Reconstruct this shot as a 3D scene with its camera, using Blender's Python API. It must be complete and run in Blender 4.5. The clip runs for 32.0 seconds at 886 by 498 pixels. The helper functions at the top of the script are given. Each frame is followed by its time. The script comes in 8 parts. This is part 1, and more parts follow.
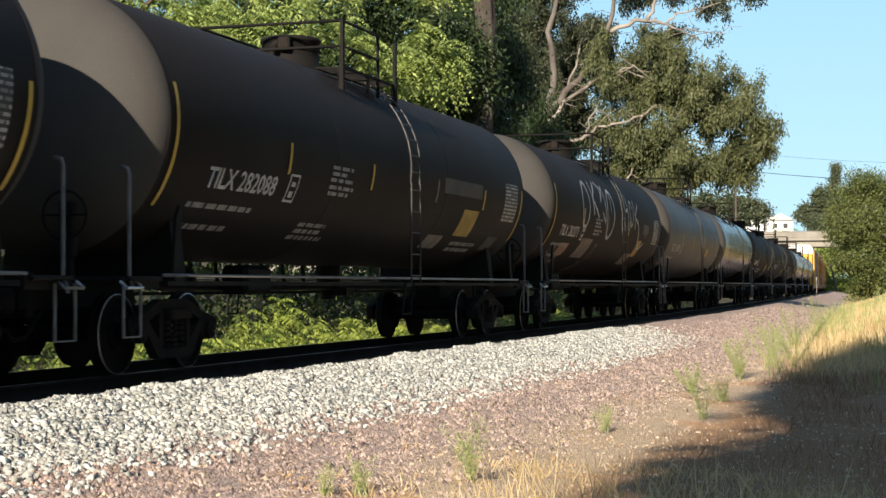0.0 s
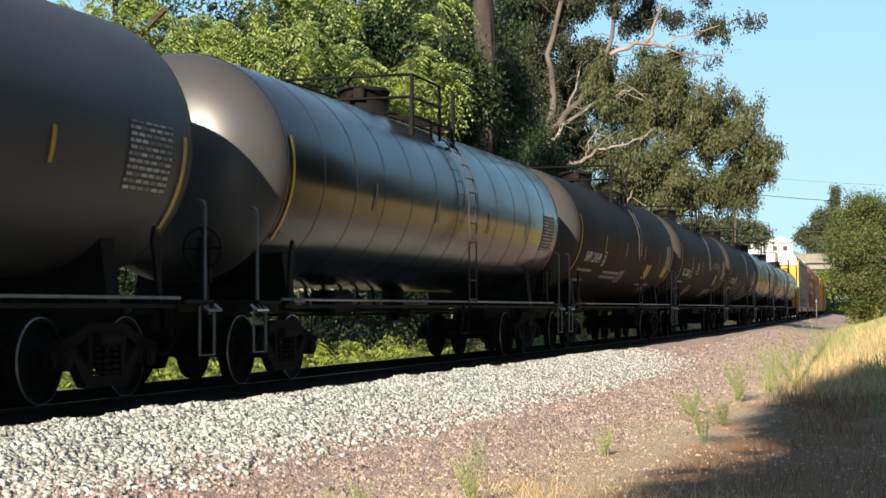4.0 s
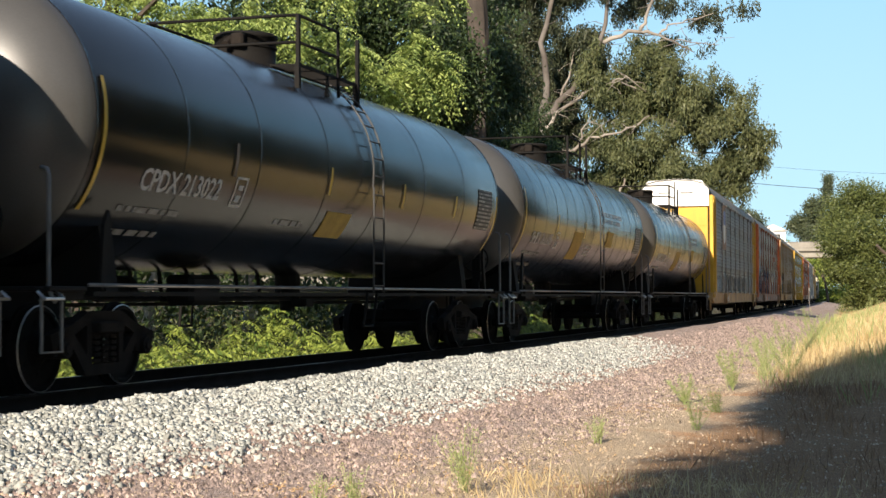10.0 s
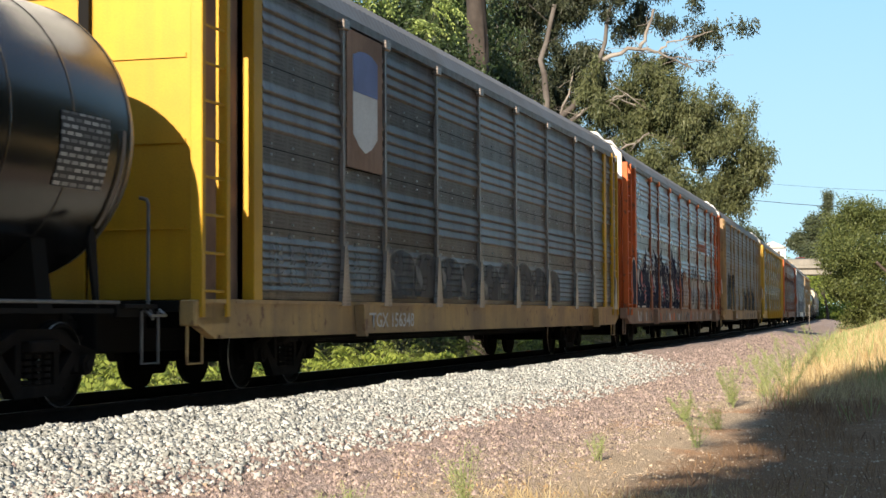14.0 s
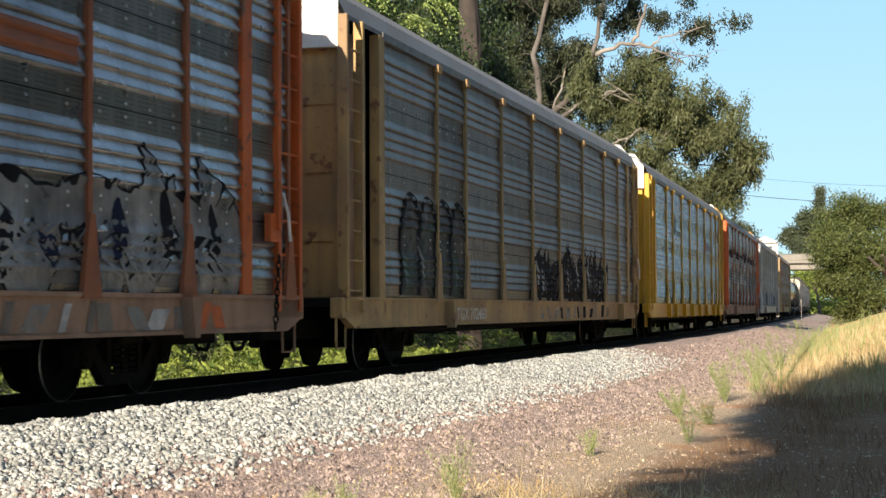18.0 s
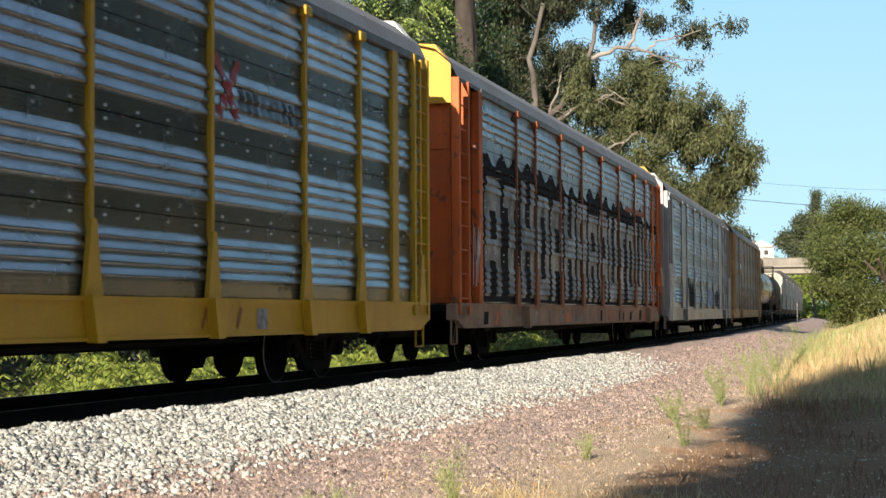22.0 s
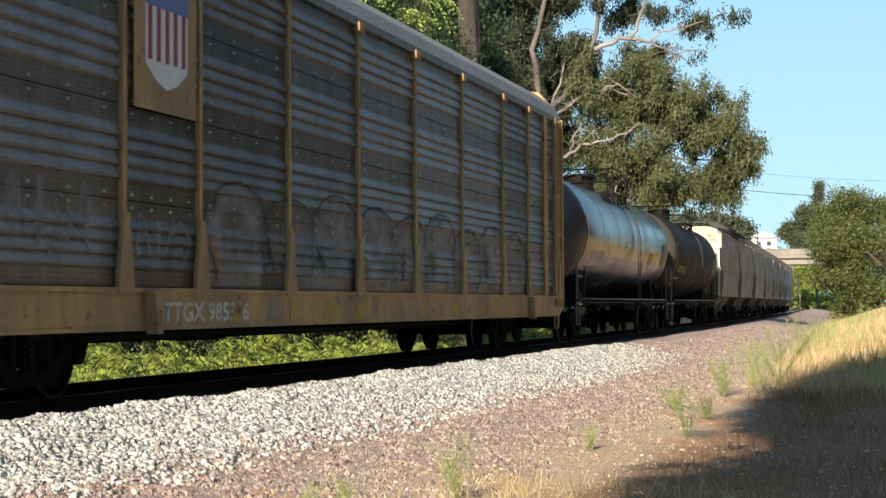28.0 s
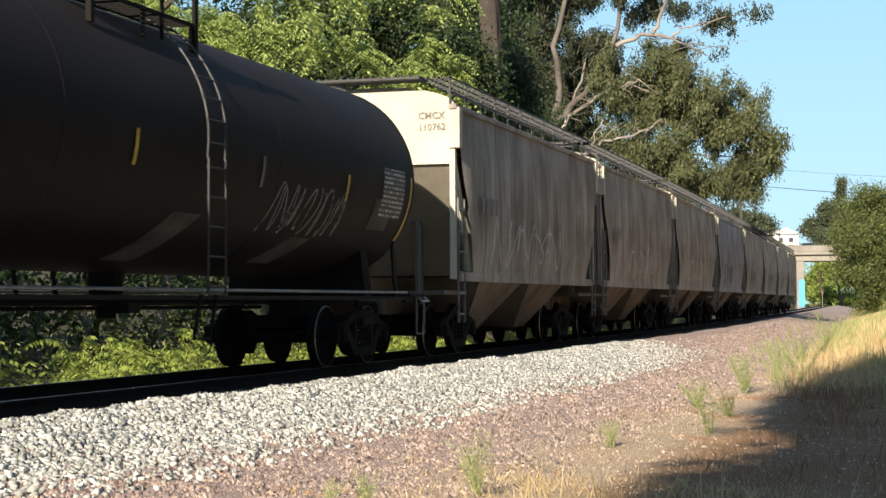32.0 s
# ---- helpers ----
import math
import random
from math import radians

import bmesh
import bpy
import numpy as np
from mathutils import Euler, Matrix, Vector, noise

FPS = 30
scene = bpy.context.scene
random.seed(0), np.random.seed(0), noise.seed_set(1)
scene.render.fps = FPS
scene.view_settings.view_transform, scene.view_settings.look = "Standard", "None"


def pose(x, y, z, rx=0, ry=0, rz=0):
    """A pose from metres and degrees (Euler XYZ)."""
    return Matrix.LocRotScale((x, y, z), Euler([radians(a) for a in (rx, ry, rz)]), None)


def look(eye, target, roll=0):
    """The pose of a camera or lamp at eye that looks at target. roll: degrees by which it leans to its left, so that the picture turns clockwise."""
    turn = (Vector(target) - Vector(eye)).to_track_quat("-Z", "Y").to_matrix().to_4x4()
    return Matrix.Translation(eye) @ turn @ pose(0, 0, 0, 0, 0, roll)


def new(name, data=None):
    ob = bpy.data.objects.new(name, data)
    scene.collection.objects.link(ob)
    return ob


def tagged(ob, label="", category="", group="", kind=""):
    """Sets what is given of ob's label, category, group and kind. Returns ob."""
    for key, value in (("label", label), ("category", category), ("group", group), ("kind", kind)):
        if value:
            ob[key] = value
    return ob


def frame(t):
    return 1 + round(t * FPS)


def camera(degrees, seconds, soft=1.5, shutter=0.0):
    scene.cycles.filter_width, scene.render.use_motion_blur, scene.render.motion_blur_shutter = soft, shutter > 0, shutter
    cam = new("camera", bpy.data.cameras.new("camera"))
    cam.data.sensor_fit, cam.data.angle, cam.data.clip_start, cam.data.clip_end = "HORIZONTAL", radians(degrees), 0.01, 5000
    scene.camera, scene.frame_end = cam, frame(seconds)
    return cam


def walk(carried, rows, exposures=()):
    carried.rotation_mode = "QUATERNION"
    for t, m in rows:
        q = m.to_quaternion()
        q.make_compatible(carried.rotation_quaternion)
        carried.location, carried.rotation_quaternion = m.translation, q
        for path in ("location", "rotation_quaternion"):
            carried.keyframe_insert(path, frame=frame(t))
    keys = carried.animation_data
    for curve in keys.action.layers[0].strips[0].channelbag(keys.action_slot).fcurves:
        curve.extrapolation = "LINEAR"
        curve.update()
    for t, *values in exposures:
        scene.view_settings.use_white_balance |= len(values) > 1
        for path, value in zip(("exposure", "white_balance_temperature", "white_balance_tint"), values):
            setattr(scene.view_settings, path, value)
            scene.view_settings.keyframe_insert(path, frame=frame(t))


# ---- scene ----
cam = camera(30.223, 32.0, soft=1.5, shutter=0.1)
EYE = Vector((0.0, 0.0, 0.95))
# seconds, heading to the left of the track's line, upward tilt (degrees): a standing camera held by hand
TURNS = [
    (0, 17.119, 1.368), (0.5, 17.077, 1.465), (1, 17.058, 1.53), (1.5, 17.08, 1.655),
    (2, 17.099, 1.789), (2.5, 17.083, 1.911), (3, 17.105, 2.021), (3.5, 17.113, 2.101),
    (5.5, 17.085, 2.224), (6, 17.117, 2.198), (6.5, 17.048, 2.182), (7, 17.006, 2.122),
    (7.5, 16.954, 2.036), (8, 16.919, 1.937), (8.5, 16.873, 1.823), (9, 16.833, 1.723),
    (9.5, 16.85, 1.715), (10, 16.872, 1.739), (10.5, 16.906, 1.79), (11, 16.965, 1.908),
    (11.5, 16.986, 2.023), (12, 16.971, 2.187), (12.5, 16.969, 2.3), (13, 16.93, 2.374),
    (13.5, 16.927, 2.365), (14, 16.866, 2.335), (14.5, 16.801, 2.268), (16.5, 16.688, 2.108),
    (17, 16.709, 2.116), (17.5, 16.681, 2.128), (18, 16.605, 2.158), (18.5, 16.545, 2.217),
    (19, 16.485, 2.297), (19.5, 16.437, 2.315), (20, 16.389, 2.303), (20.5, 16.363, 2.277),
    (21, 16.403, 2.292), (21.5, 16.446, 2.306), (22, 16.468, 2.293), (22.5, 16.462, 2.239),
    (23, 16.393, 2.155), (23.5, 16.413, 2.042), (24, 16.436, 1.952), (24.5, 16.45, 1.9),
    (25, 16.484, 1.863), (25.5, 16.508, 1.803), (27.5, 16.55, 1.913), (28, 16.566, 1.978),
    (28.5, 16.572, 2.074), (29, 16.623, 2.106), (29.5, 16.705, 2.126), (30, 16.807, 2.137),
    (30.5, 16.921, 2.091), (31, 17.037, 1.996), (31.5, 17.154, 1.887), (32, 17.308, 1.864),
]


def aim(heading, tilt):
    h, e = radians(heading), radians(tilt)
    return look(EYE, EYE + Vector((math.cos(h) * math.cos(e), math.sin(h) * math.cos(e), math.sin(e))), -0.307)


walk(cam, [(t, aim(h, e)) for t, h, e in TURNS])

# ---- world and sun ----
SUN_EL, SUN_AZ = 24.0, 3.0
world = bpy.data.worlds.new("sky")
world.use_nodes = True
scene.world = world
wn = world.node_tree
sky = wn.nodes.new("ShaderNodeTexSky")
sky.sky_type = "NISHITA"
sky.sun_disc = False
sky.sun_elevation, sky.sun_rotation = radians(SUN_EL), radians(270 + SUN_AZ)
sky.air_density, sky.dust_density, sky.ozone_density = 1.15, 0.25, 1.3
wn.nodes["Background"].inputs["Strength"].default_value = 0.092
cap = wn.nodes.new("ShaderNodeVectorMath")
cap.operation = "MINIMUM"
# paler towards the horizon, bluer above it
place = wn.nodes.new("ShaderNodeTexCoord")
height = wn.nodes.new("ShaderNodeSeparateXYZ")
rise = wn.nodes.new("ShaderNodeMapRange")
rise.inputs[1].default_value, rise.inputs[2].default_value = 0.02, 0.24
tone = wn.nodes.new("ShaderNodeMix")
tone.data_type = "RGBA"
tone.inputs["A"].default_value, tone.inputs["B"].default_value = (3.55, 5.35, 6.2, 1), (2.1, 4.1, 6.0, 1)
wn.links.new(place.outputs["Generated"], height.inputs[0])
wn.links.new(height.outputs["Z"], rise.inputs[0])
wn.links.new(rise.outputs[0], tone.inputs["Factor"])
wn.links.new(tone.outputs["Result"], cap.inputs[1])
wn.links.new(sky.outputs["Color"], cap.inputs[0])
wn.links.new(cap.outputs[0], wn.nodes["Background"].inputs["Color"])
sun = new("sun", bpy.data.lights.new("sun", "SUN"))
sun.data.energy, sun.data.angle, sun.data.color = 5.0, radians(0.53), (1.0, 0.868, 0.71)
se, sa = radians(SUN_EL), radians(SUN_AZ)
sun.matrix_world = look((0, 0, 60), (math.cos(se) * math.cos(sa), -math.cos(se) * math.sin(sa), 60 - math.sin(se)))
scene.view_settings.exposure = 0.97

# ---- the track's line: gentle left-hand curve that straightens out ----
GRID = np.arange(-300, 701, 1.0)


def _line():
    k = np.interp(GRID, [-60, 0, 45, 90, 150], [0.2, 1.380, 0.7355, 0.1318, 0.0891]) * 1e-3
    al = np.concatenate([[0], np.cumsum((k[1:] + k[:-1]) / 2)])
    al -= np.interp(20.0, GRID, al)
    mid = (al[1:] + al[:-1]) / 2
    x = np.concatenate([[0], np.cumsum(np.cos(mid))])
    y = np.concatenate([[0], np.cumsum(np.sin(mid))])
    return al, x + 20 - np.interp(20.0, GRID, x), y + 9.673 - np.interp(20.0, GRID, y)


LINE_A, LINE_X, LINE_Y = _line()


def on_line(s, o=0.0):
    """Place at s metres along the track, o metres to its right."""
    a = np.interp(s, GRID, LINE_A)
    return np.interp(s, GRID, LINE_X) + o * np.sin(a), np.interp(s, GRID, LINE_Y) - o * np.cos(a)


def along(t):
    """How far the train has rolled towards the camera since 16 s."""
    return 12.9144 * (t - 16) - 0.0068247 * (t - 16) ** 2


def ground_z(s, o):
    """Height of the ground beside the track (rail top is 0)."""
    z = np.interp(o, [-60, -14, -6, -3.4, -2.2, -1.6, 1.55, 2.1, 2.5, 2.8, 3.8, 5.3, 6.5, 8.0, 10, 14, 40],
                  [3.0, 0.2, -0.6, -0.5, -0.22, -0.2, -0.2, -0.06, 0.0, -0.02, -0.2, -0.35, -0.45, -0.52, -0.6, -0.6, -0.6])
    far = np.clip((s - 18) / 30.0, 0, 1)
    far = far * far * (3 - 2 * far)
    bank = np.interp(o, [6.3, 7.6, 9.5, 12.5, 30], [0.0, 0.38, 1.10, 1.6, 1.7])
    slope = np.interp(o, [13, 17, 30, 55, 120], [0.0, 0.3, 1.3, 2.6, 4.0]) * np.clip((220 - s) / 60.0, 0, 1)
    hill = np.clip((s - 330) / 120.0, 0, 1) * 14 * np.clip((-o - 6) / 10.0, 0, 1)
    rough = (np.sin(1.7 * s + 0.9 * o) + np.sin(2.9 * s - 2.1 * o + 1.3) + np.sin(0.6 * s + 3.7 * o + 4.0)) * 0.012 + (np.sin(7.1 * s + 5.3 * o) + np.sin(11.3 * s - 8.9 * o) + np.sin(4.1 * s + 13.7 * o)) * 0.007
    rough = rough * np.interp(np.abs(o), [1.6, 2.1, 30, 60], [0.1, 1, 1, 0])
    return z + far * bank + hill + slope + rough


# ---- mesh and material helpers ----
def link_mesh(name, bm, material, smooth=False):
    me = bpy.data.meshes.new(name)
    bm.to_mesh(me)
    bm.free()
    if isinstance(material, (list, tuple)):
        for m in material:
            me.materials.append(m)
    else:
        me.materials.append(material)
    if smooth:
        me.shade_smooth()
    return me


def part(name, bm, material, parent, label="", smooth=False):
    ob = new(name, bm if isinstance(bm, bpy.types.Mesh) else link_mesh(name, bm, material, smooth))
    ob.parent = parent
    if label:
        ob["label"] = label
    return ob


def quick_mesh(name, verts, quads, material, tri=False):
    """A large mesh from arrays: verts (n, 3), quads (m, 4) or triangles (m, 3)."""
    me = bpy.data.meshes.new(name)
    n, k = quads.shape
    me.vertices.add(len(verts))
    me.vertices.foreach_set("co", np.ascontiguousarray(verts, dtype=np.float32).ravel())
    me.loops.add(n * k)
    me.loops.foreach_set("vertex_index", np.ascontiguousarray(quads, dtype=np.int32).ravel())
    me.polygons.add(n)
    me.polygons.foreach_set("loop_start", np.arange(0, n * k, k, dtype=np.int32))
    me.update(calc_edges=True)
    me.validate()
    me.materials.append(material)
    return me


def box(bm, c, size, bevel=0.0, rot=None):
    m = Matrix.Translation(c) @ (rot if rot is not None else Matrix.Identity(4)) @ Matrix.Diagonal((*size, 1))
    vs = bmesh.ops.create_cube(bm, size=1.0, matrix=m)["verts"]
    if bevel:
        es = {e for v in vs for e in v.link_edges}
        bmesh.ops.bevel(bm, geom=list(es), offset=bevel, segments=1, affect="EDGES")


def cyl(bm, p, q, r, n=8, r2=None):
    p, q = Vector(p), Vector(q)
    d = q - p
    m = Matrix.Translation((p + q) / 2) @ d.to_track_quat("Z", "Y").to_matrix().to_4x4()
    bmesh.ops.create_cone(bm, cap_ends=True, segments=n, radius1=r, radius2=r if r2 is None else r2, depth=d.length, matrix=m)


def pipe(bm, pts, r, n=6, r2=None):
    """A round bar swept along points, in one piece."""
    pts = [Vector(p) for p in pts]
    rings = []
    for i, p in enumerate(pts):
        d = (pts[min(i + 1, len(pts) - 1)] - pts[max(i - 1, 0)]).normalized()
        u = d.orthogonal().normalized() if i == 0 else (u - d * u.dot(d)).normalized()
        v = d.cross(u)
        k = r if r2 is None else r + (r2 - r) * i / (len(pts) - 1)
        rings.append([bm.verts.new(p + (u * math.cos(2 * math.pi * j / n) + v * math.sin(2 * math.pi * j / n)) * k) for j in range(n)])
    for a, b in zip(rings, rings[1:]):
        for j in range(n):
            bm.faces.new((a[j], a[(j + 1) % n], b[(j + 1) % n], b[j]))
    bm.faces.new(rings[0][::-1])
    bm.faces.new(rings[-1])


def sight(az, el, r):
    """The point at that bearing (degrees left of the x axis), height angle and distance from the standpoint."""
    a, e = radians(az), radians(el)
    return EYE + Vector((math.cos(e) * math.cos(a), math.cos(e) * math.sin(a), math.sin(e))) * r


def lathe(bm, profile, n=48, axis="X"):
    """Turns (along, radius) pairs round the axis."""
    rings = []
    for a, r in profile:
        ring = []
        for i in range(n):
            th = 2 * math.pi * i / n
            u, v = r * math.cos(th), r * math.sin(th)
            ring.append(bm.verts.new((a, u, v) if axis == "X" else (u, a, v) if axis == "Y" else (u, v, a)))
        rings.append(ring)
    for r1, r2 in zip(rings, rings[1:]):
        for i in range(n):
            bm.faces.new((r1[i], r1[(i + 1) % n], r2[(i + 1) % n], r2[i]))
    bm.faces.new(rings[0][::-1])
    bm.faces.new(rings[-1])
    bmesh.ops.recalc_face_normals(bm, faces=bm.faces[:])


def prism(bm, outline, y0, y1, axis="Y"):
    """A flat outline of (a, b) pairs pulled out between y0 and y1."""
    def at(a, b, y):
        return (a, y, b) if axis == "Y" else (y, a, b) if axis == "X" else (a, b, y)
    f = [bm.verts.new(at(a, b, y0)) for a, b in outline]
    g = [bm.verts.new(at(a, b, y1)) for a, b in outline]
    n = len(outline)
    bm.faces.new(f)
    bm.faces.new(g[::-1])
    for i in range(n):
        bm.faces.new((f[i], g[i], g[(i + 1) % n], f[(i + 1) % n]))
    bmesh.ops.recalc_face_normals(bm, faces=bm.faces[:])


def surface(name, col, rough=0.7, metal=0.0, dirt=None, amount=0.5, scale=1.0, grain=40.0, bump=0.15, streak=0.0, spec=0.5, island=0.0, coat=0.0, spots=None):
    """A procedural surface: base colour, large dirt, fine grain, optional vertical streaks, rust spots and change from piece to piece."""
    m = bpy.data.materials.new(name)
    m.use_nodes = True
    nt = m.node_tree
    N, L = nt.nodes.new, nt.links.new
    b = nt.nodes["Principled BSDF"]
    tc = N("ShaderNodeTexCoord")
    big, fine = N("ShaderNodeTexNoise"), N("ShaderNodeTexNoise")
    big.inputs["Scale"].default_value, big.inputs["Detail"].default_value = scale, 6
    fine.inputs["Scale"].default_value, fine.inputs["Detail"].default_value = grain, 4
    src = tc.outputs["Object"]
    L(src, big.inputs["Vector"])
    L(src, fine.inputs["Vector"])
    ramp = N("ShaderNodeMapRange")
    ramp.inputs[1].default_value, ramp.inputs[2].default_value = 0.38, 0.68
    ramp.inputs[3].default_value, ramp.inputs[4].default_value = 0.0, amount
    L(big.outputs["Fac"], ramp.inputs[0])
    mix = N("ShaderNodeMix")
    mix.data_type = "RGBA"
    mix.inputs["A"].default_value = (*col, 1)
    d = dirt if dirt is not None else tuple(c * 0.55 for c in col)
    mix.inputs["B"].default_value = (*d, 1)
    L(ramp.outputs[0], mix.inputs["Factor"])
    out = mix.outputs["Result"]
    if streak:
        mp = N("ShaderNodeMapping")
        mp.inputs["Scale"].default_value = (3.0, 3.0, 0.22)
        st = N("ShaderNodeTexNoise")
        st.inputs["Scale"].default_value, st.inputs["Detail"].default_value = 2.6, 5
        L(src, mp.inputs["Vector"])
        L(mp.outputs[0], st.inputs["Vector"])
        sr = N("ShaderNodeMapRange")
        sr.inputs[1].default_value, sr.inputs[2].default_value = 0.45, 0.75
        sr.inputs[4].default_value = streak
        L(st.outputs["Fac"], sr.inputs[0])
        m2 = N("ShaderNodeMix")
        m2.data_type = "RGBA"
        L(sr.outputs[0], m2.inputs["Factor"])
        L(out, m2.inputs["A"])
        m2.inputs["B"].default_value = (*d, 1)
        out = m2.outputs["Result"]
    if spots:
        sp = N("ShaderNodeTexNoise")
        sp.inputs["Scale"].default_value, sp.inputs["Detail"].default_value = 5.0, 8
        L(src, sp.inputs["Vector"])
        sr = N("ShaderNodeMapRange")
        sr.inputs[1].default_value, sr.inputs[2].default_value = 0.60, 0.68
        L(sp.outputs["Fac"], sr.inputs[0])
        m3 = N("ShaderNodeMix")
        m3.data_type = "RGBA"
        L(sr.outputs[0], m3.inputs["Factor"])
        L(out, m3.inputs["A"])
        m3.inputs["B"].default_value = (*spots, 1)
        out = m3.outputs["Result"]
    hsv = N("ShaderNodeHueSaturation")
    fr = N("ShaderNodeMapRange")
    fr.inputs[3].default_value, fr.inputs[4].default_value = 0.78, 1.22
    L(fine.outputs["Fac"], fr.inputs[0])
    if island:
        geo = N("ShaderNodeNewGeometry")
        ir = N("ShaderNodeMapRange")
        ir.inputs[3].default_value, ir.inputs[4].default_value = 1 - island, 1 + island
        L(geo.outputs["Random Per Island"], ir.inputs[0])
        mu = N("ShaderNodeMath")
        mu.operation = "MULTIPLY"
        L(fr.outputs[0], mu.inputs[0])
        L(ir.outputs[0], mu.inputs[1])
        L(mu.outputs[0], hsv.inputs["Value"])
    else:
        L(fr.outputs[0], hsv.inputs["Value"])
    L(out, hsv.inputs["Color"])
    L(hsv.outputs[0], b.inputs["Base Color"])
    rr = N("ShaderNodeMapRange")
    rr.inputs[3].default_value, rr.inputs[4].default_value = max(rough - 0.08, 0.02), min(rough + 0.12, 1)
    L(big.outputs["Fac"], rr.inputs[0])
    L(rr.outputs[0], b.inputs["Roughness"])
    b.inputs["Metallic"].default_value = metal
    b.inputs["Specular IOR Level"].default_value = spec
    b.inputs["Coat Weight"].default_value = coat
    if bump:
        bp = N("ShaderNodeBump")
        bp.inputs["Strength"].default_value, bp.inputs["Distance"].default_value = bump, 0.02
        L(fine.outputs["Fac"], bp.inputs["Height"])
        L(bp.outputs[0], b.inputs["Normal"])
    return m


def leaf_surface(name, col, col2, trans=0.35):
    m = bpy.data.materials.new(name)
    m.use_nodes = True
    nt = m.node_tree
    N, L = nt.nodes.new, nt.links.new
    b = nt.nodes["Principled BSDF"]
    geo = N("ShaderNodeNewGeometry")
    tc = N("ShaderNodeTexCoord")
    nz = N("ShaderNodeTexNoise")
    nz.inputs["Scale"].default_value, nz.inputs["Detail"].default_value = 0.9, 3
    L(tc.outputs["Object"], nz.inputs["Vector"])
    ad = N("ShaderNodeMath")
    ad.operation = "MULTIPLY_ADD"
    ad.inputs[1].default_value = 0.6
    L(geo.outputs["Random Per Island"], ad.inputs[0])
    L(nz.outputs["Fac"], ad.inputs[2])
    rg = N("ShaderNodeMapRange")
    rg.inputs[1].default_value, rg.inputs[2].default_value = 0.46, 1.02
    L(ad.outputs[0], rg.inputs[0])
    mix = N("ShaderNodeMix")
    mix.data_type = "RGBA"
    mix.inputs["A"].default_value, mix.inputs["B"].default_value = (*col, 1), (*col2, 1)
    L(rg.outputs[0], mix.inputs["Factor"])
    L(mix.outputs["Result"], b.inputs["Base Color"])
    b.inputs["Roughness"].default_value = 0.5
    b.inputs["Specular IOR Level"].default_value = 0.3
    tr = N("ShaderNodeBsdfTranslucent")
    L(mix.outputs["Result"], tr.inputs["Color"])
    ms = N("ShaderNodeMixShader")
    ms.inputs[0].default_value = trans
    L(b.outputs[0], ms.inputs[1])
    L(tr.outputs[0], ms.inputs[2])
    L(ms.outputs[0], nt.nodes["Material Output"].inputs["Surface"])
    return m


def worn(m, least=0.2, most=0.85, scale=2.2):
    """Lets the ground show through thin or weathered paint in patches."""
    nt = m.node_tree
    N, L = nt.nodes.new, nt.links.new
    tc, nz, mr, mx, tr = N("ShaderNodeTexCoord"), N("ShaderNodeTexNoise"), N("ShaderNodeMapRange"), N("ShaderNodeMixShader"), N("ShaderNodeBsdfTransparent")
    nz.inputs["Scale"].default_value, nz.inputs["Detail"].default_value = scale, 7
    L(tc.outputs["Object"], nz.inputs["Vector"])
    mr.inputs[1].default_value, mr.inputs[2].default_value, mr.inputs[3].default_value, mr.inputs[4].default_value = 0.36, 0.62, least, most
    L(nz.outputs["Fac"], mr.inputs[0])
    L(mr.outputs[0], mx.inputs[0])
    L(tr.outputs[0], mx.inputs[1])
    L(nt.nodes["Principled BSDF"].outputs[0], mx.inputs[2])
    L(mx.outputs[0], nt.nodes["Material Output"].inputs["Surface"])
    return m


# ---- materials ----
TANK_MATT = surface("matt_black_tank_paint", (0.0165, 0.0138, 0.0124), 0.60, dirt=(0.024, 0.020, 0.0175), amount=0.5, scale=0.5, grain=60, bump=0.04, streak=0.3, spec=0.06)
# end paints made paler: sunlight on the domes is put into the colour
TANK_END = surface("sunlit_grey_tank_end", (0.062, 0.058, 0.053), 0.75, dirt=(0.042, 0.039, 0.035), amount=0.6, scale=0.8, grain=60, bump=0.04, spec=0.1)
GLOSS_END = surface("sunlit_gloss_tank_end", (0.060, 0.058, 0.055), 0.34, dirt=(0.040, 0.038, 0.035), amount=0.5, scale=0.8, grain=60, bump=0.02, spec=0.5)
TANK_SATIN = surface("satin_black_tank_paint", (0.052, 0.0545, 0.059), 0.50, dirt=(0.050, 0.048, 0.046), amount=0.5, scale=0.5, grain=60, bump=0.02, streak=0.25, spec=0.25)
TANK_GLOSS = surface("gloss_black_tank_paint", (0.008, 0.008, 0.009), 0.19, dirt=(0.018, 0.016, 0.014), amount=0.5, scale=0.6, grain=70, bump=0.010, streak=0.25, spec=0.28)
BLACK_STEEL = surface("black_steel", (0.008, 0.0075, 0.007), 0.75, dirt=(0.014, 0.012, 0.010), amount=0.6, scale=2, bump=0.1, spec=0.14)
RUSTY_STEEL = surface("rusty_cast_steel", (0.020, 0.016, 0.0135), 0.9, dirt=(0.010, 0.009, 0.008), amount=0.7, scale=4, bump=0.3, spec=0.1)
WHEEL_STEEL = surface("worn_wheel_steel", (0.009, 0.0078, 0.007), 0.8, dirt=(0.005, 0.0045, 0.004), scale=6, spec=0.12)
BRIGHT_STEEL = surface("polished_steel", (0.45, 0.44, 0.42), 0.35, metal=1.0, dirt=(0.2, 0.17, 0.14), scale=8, bump=0.03)
GREY_RAIL = surface("worn_grey_steel", (0.16, 0.155, 0.15), 0.5, metal=0.2, dirt=(0.06, 0.05, 0.04), scale=5)
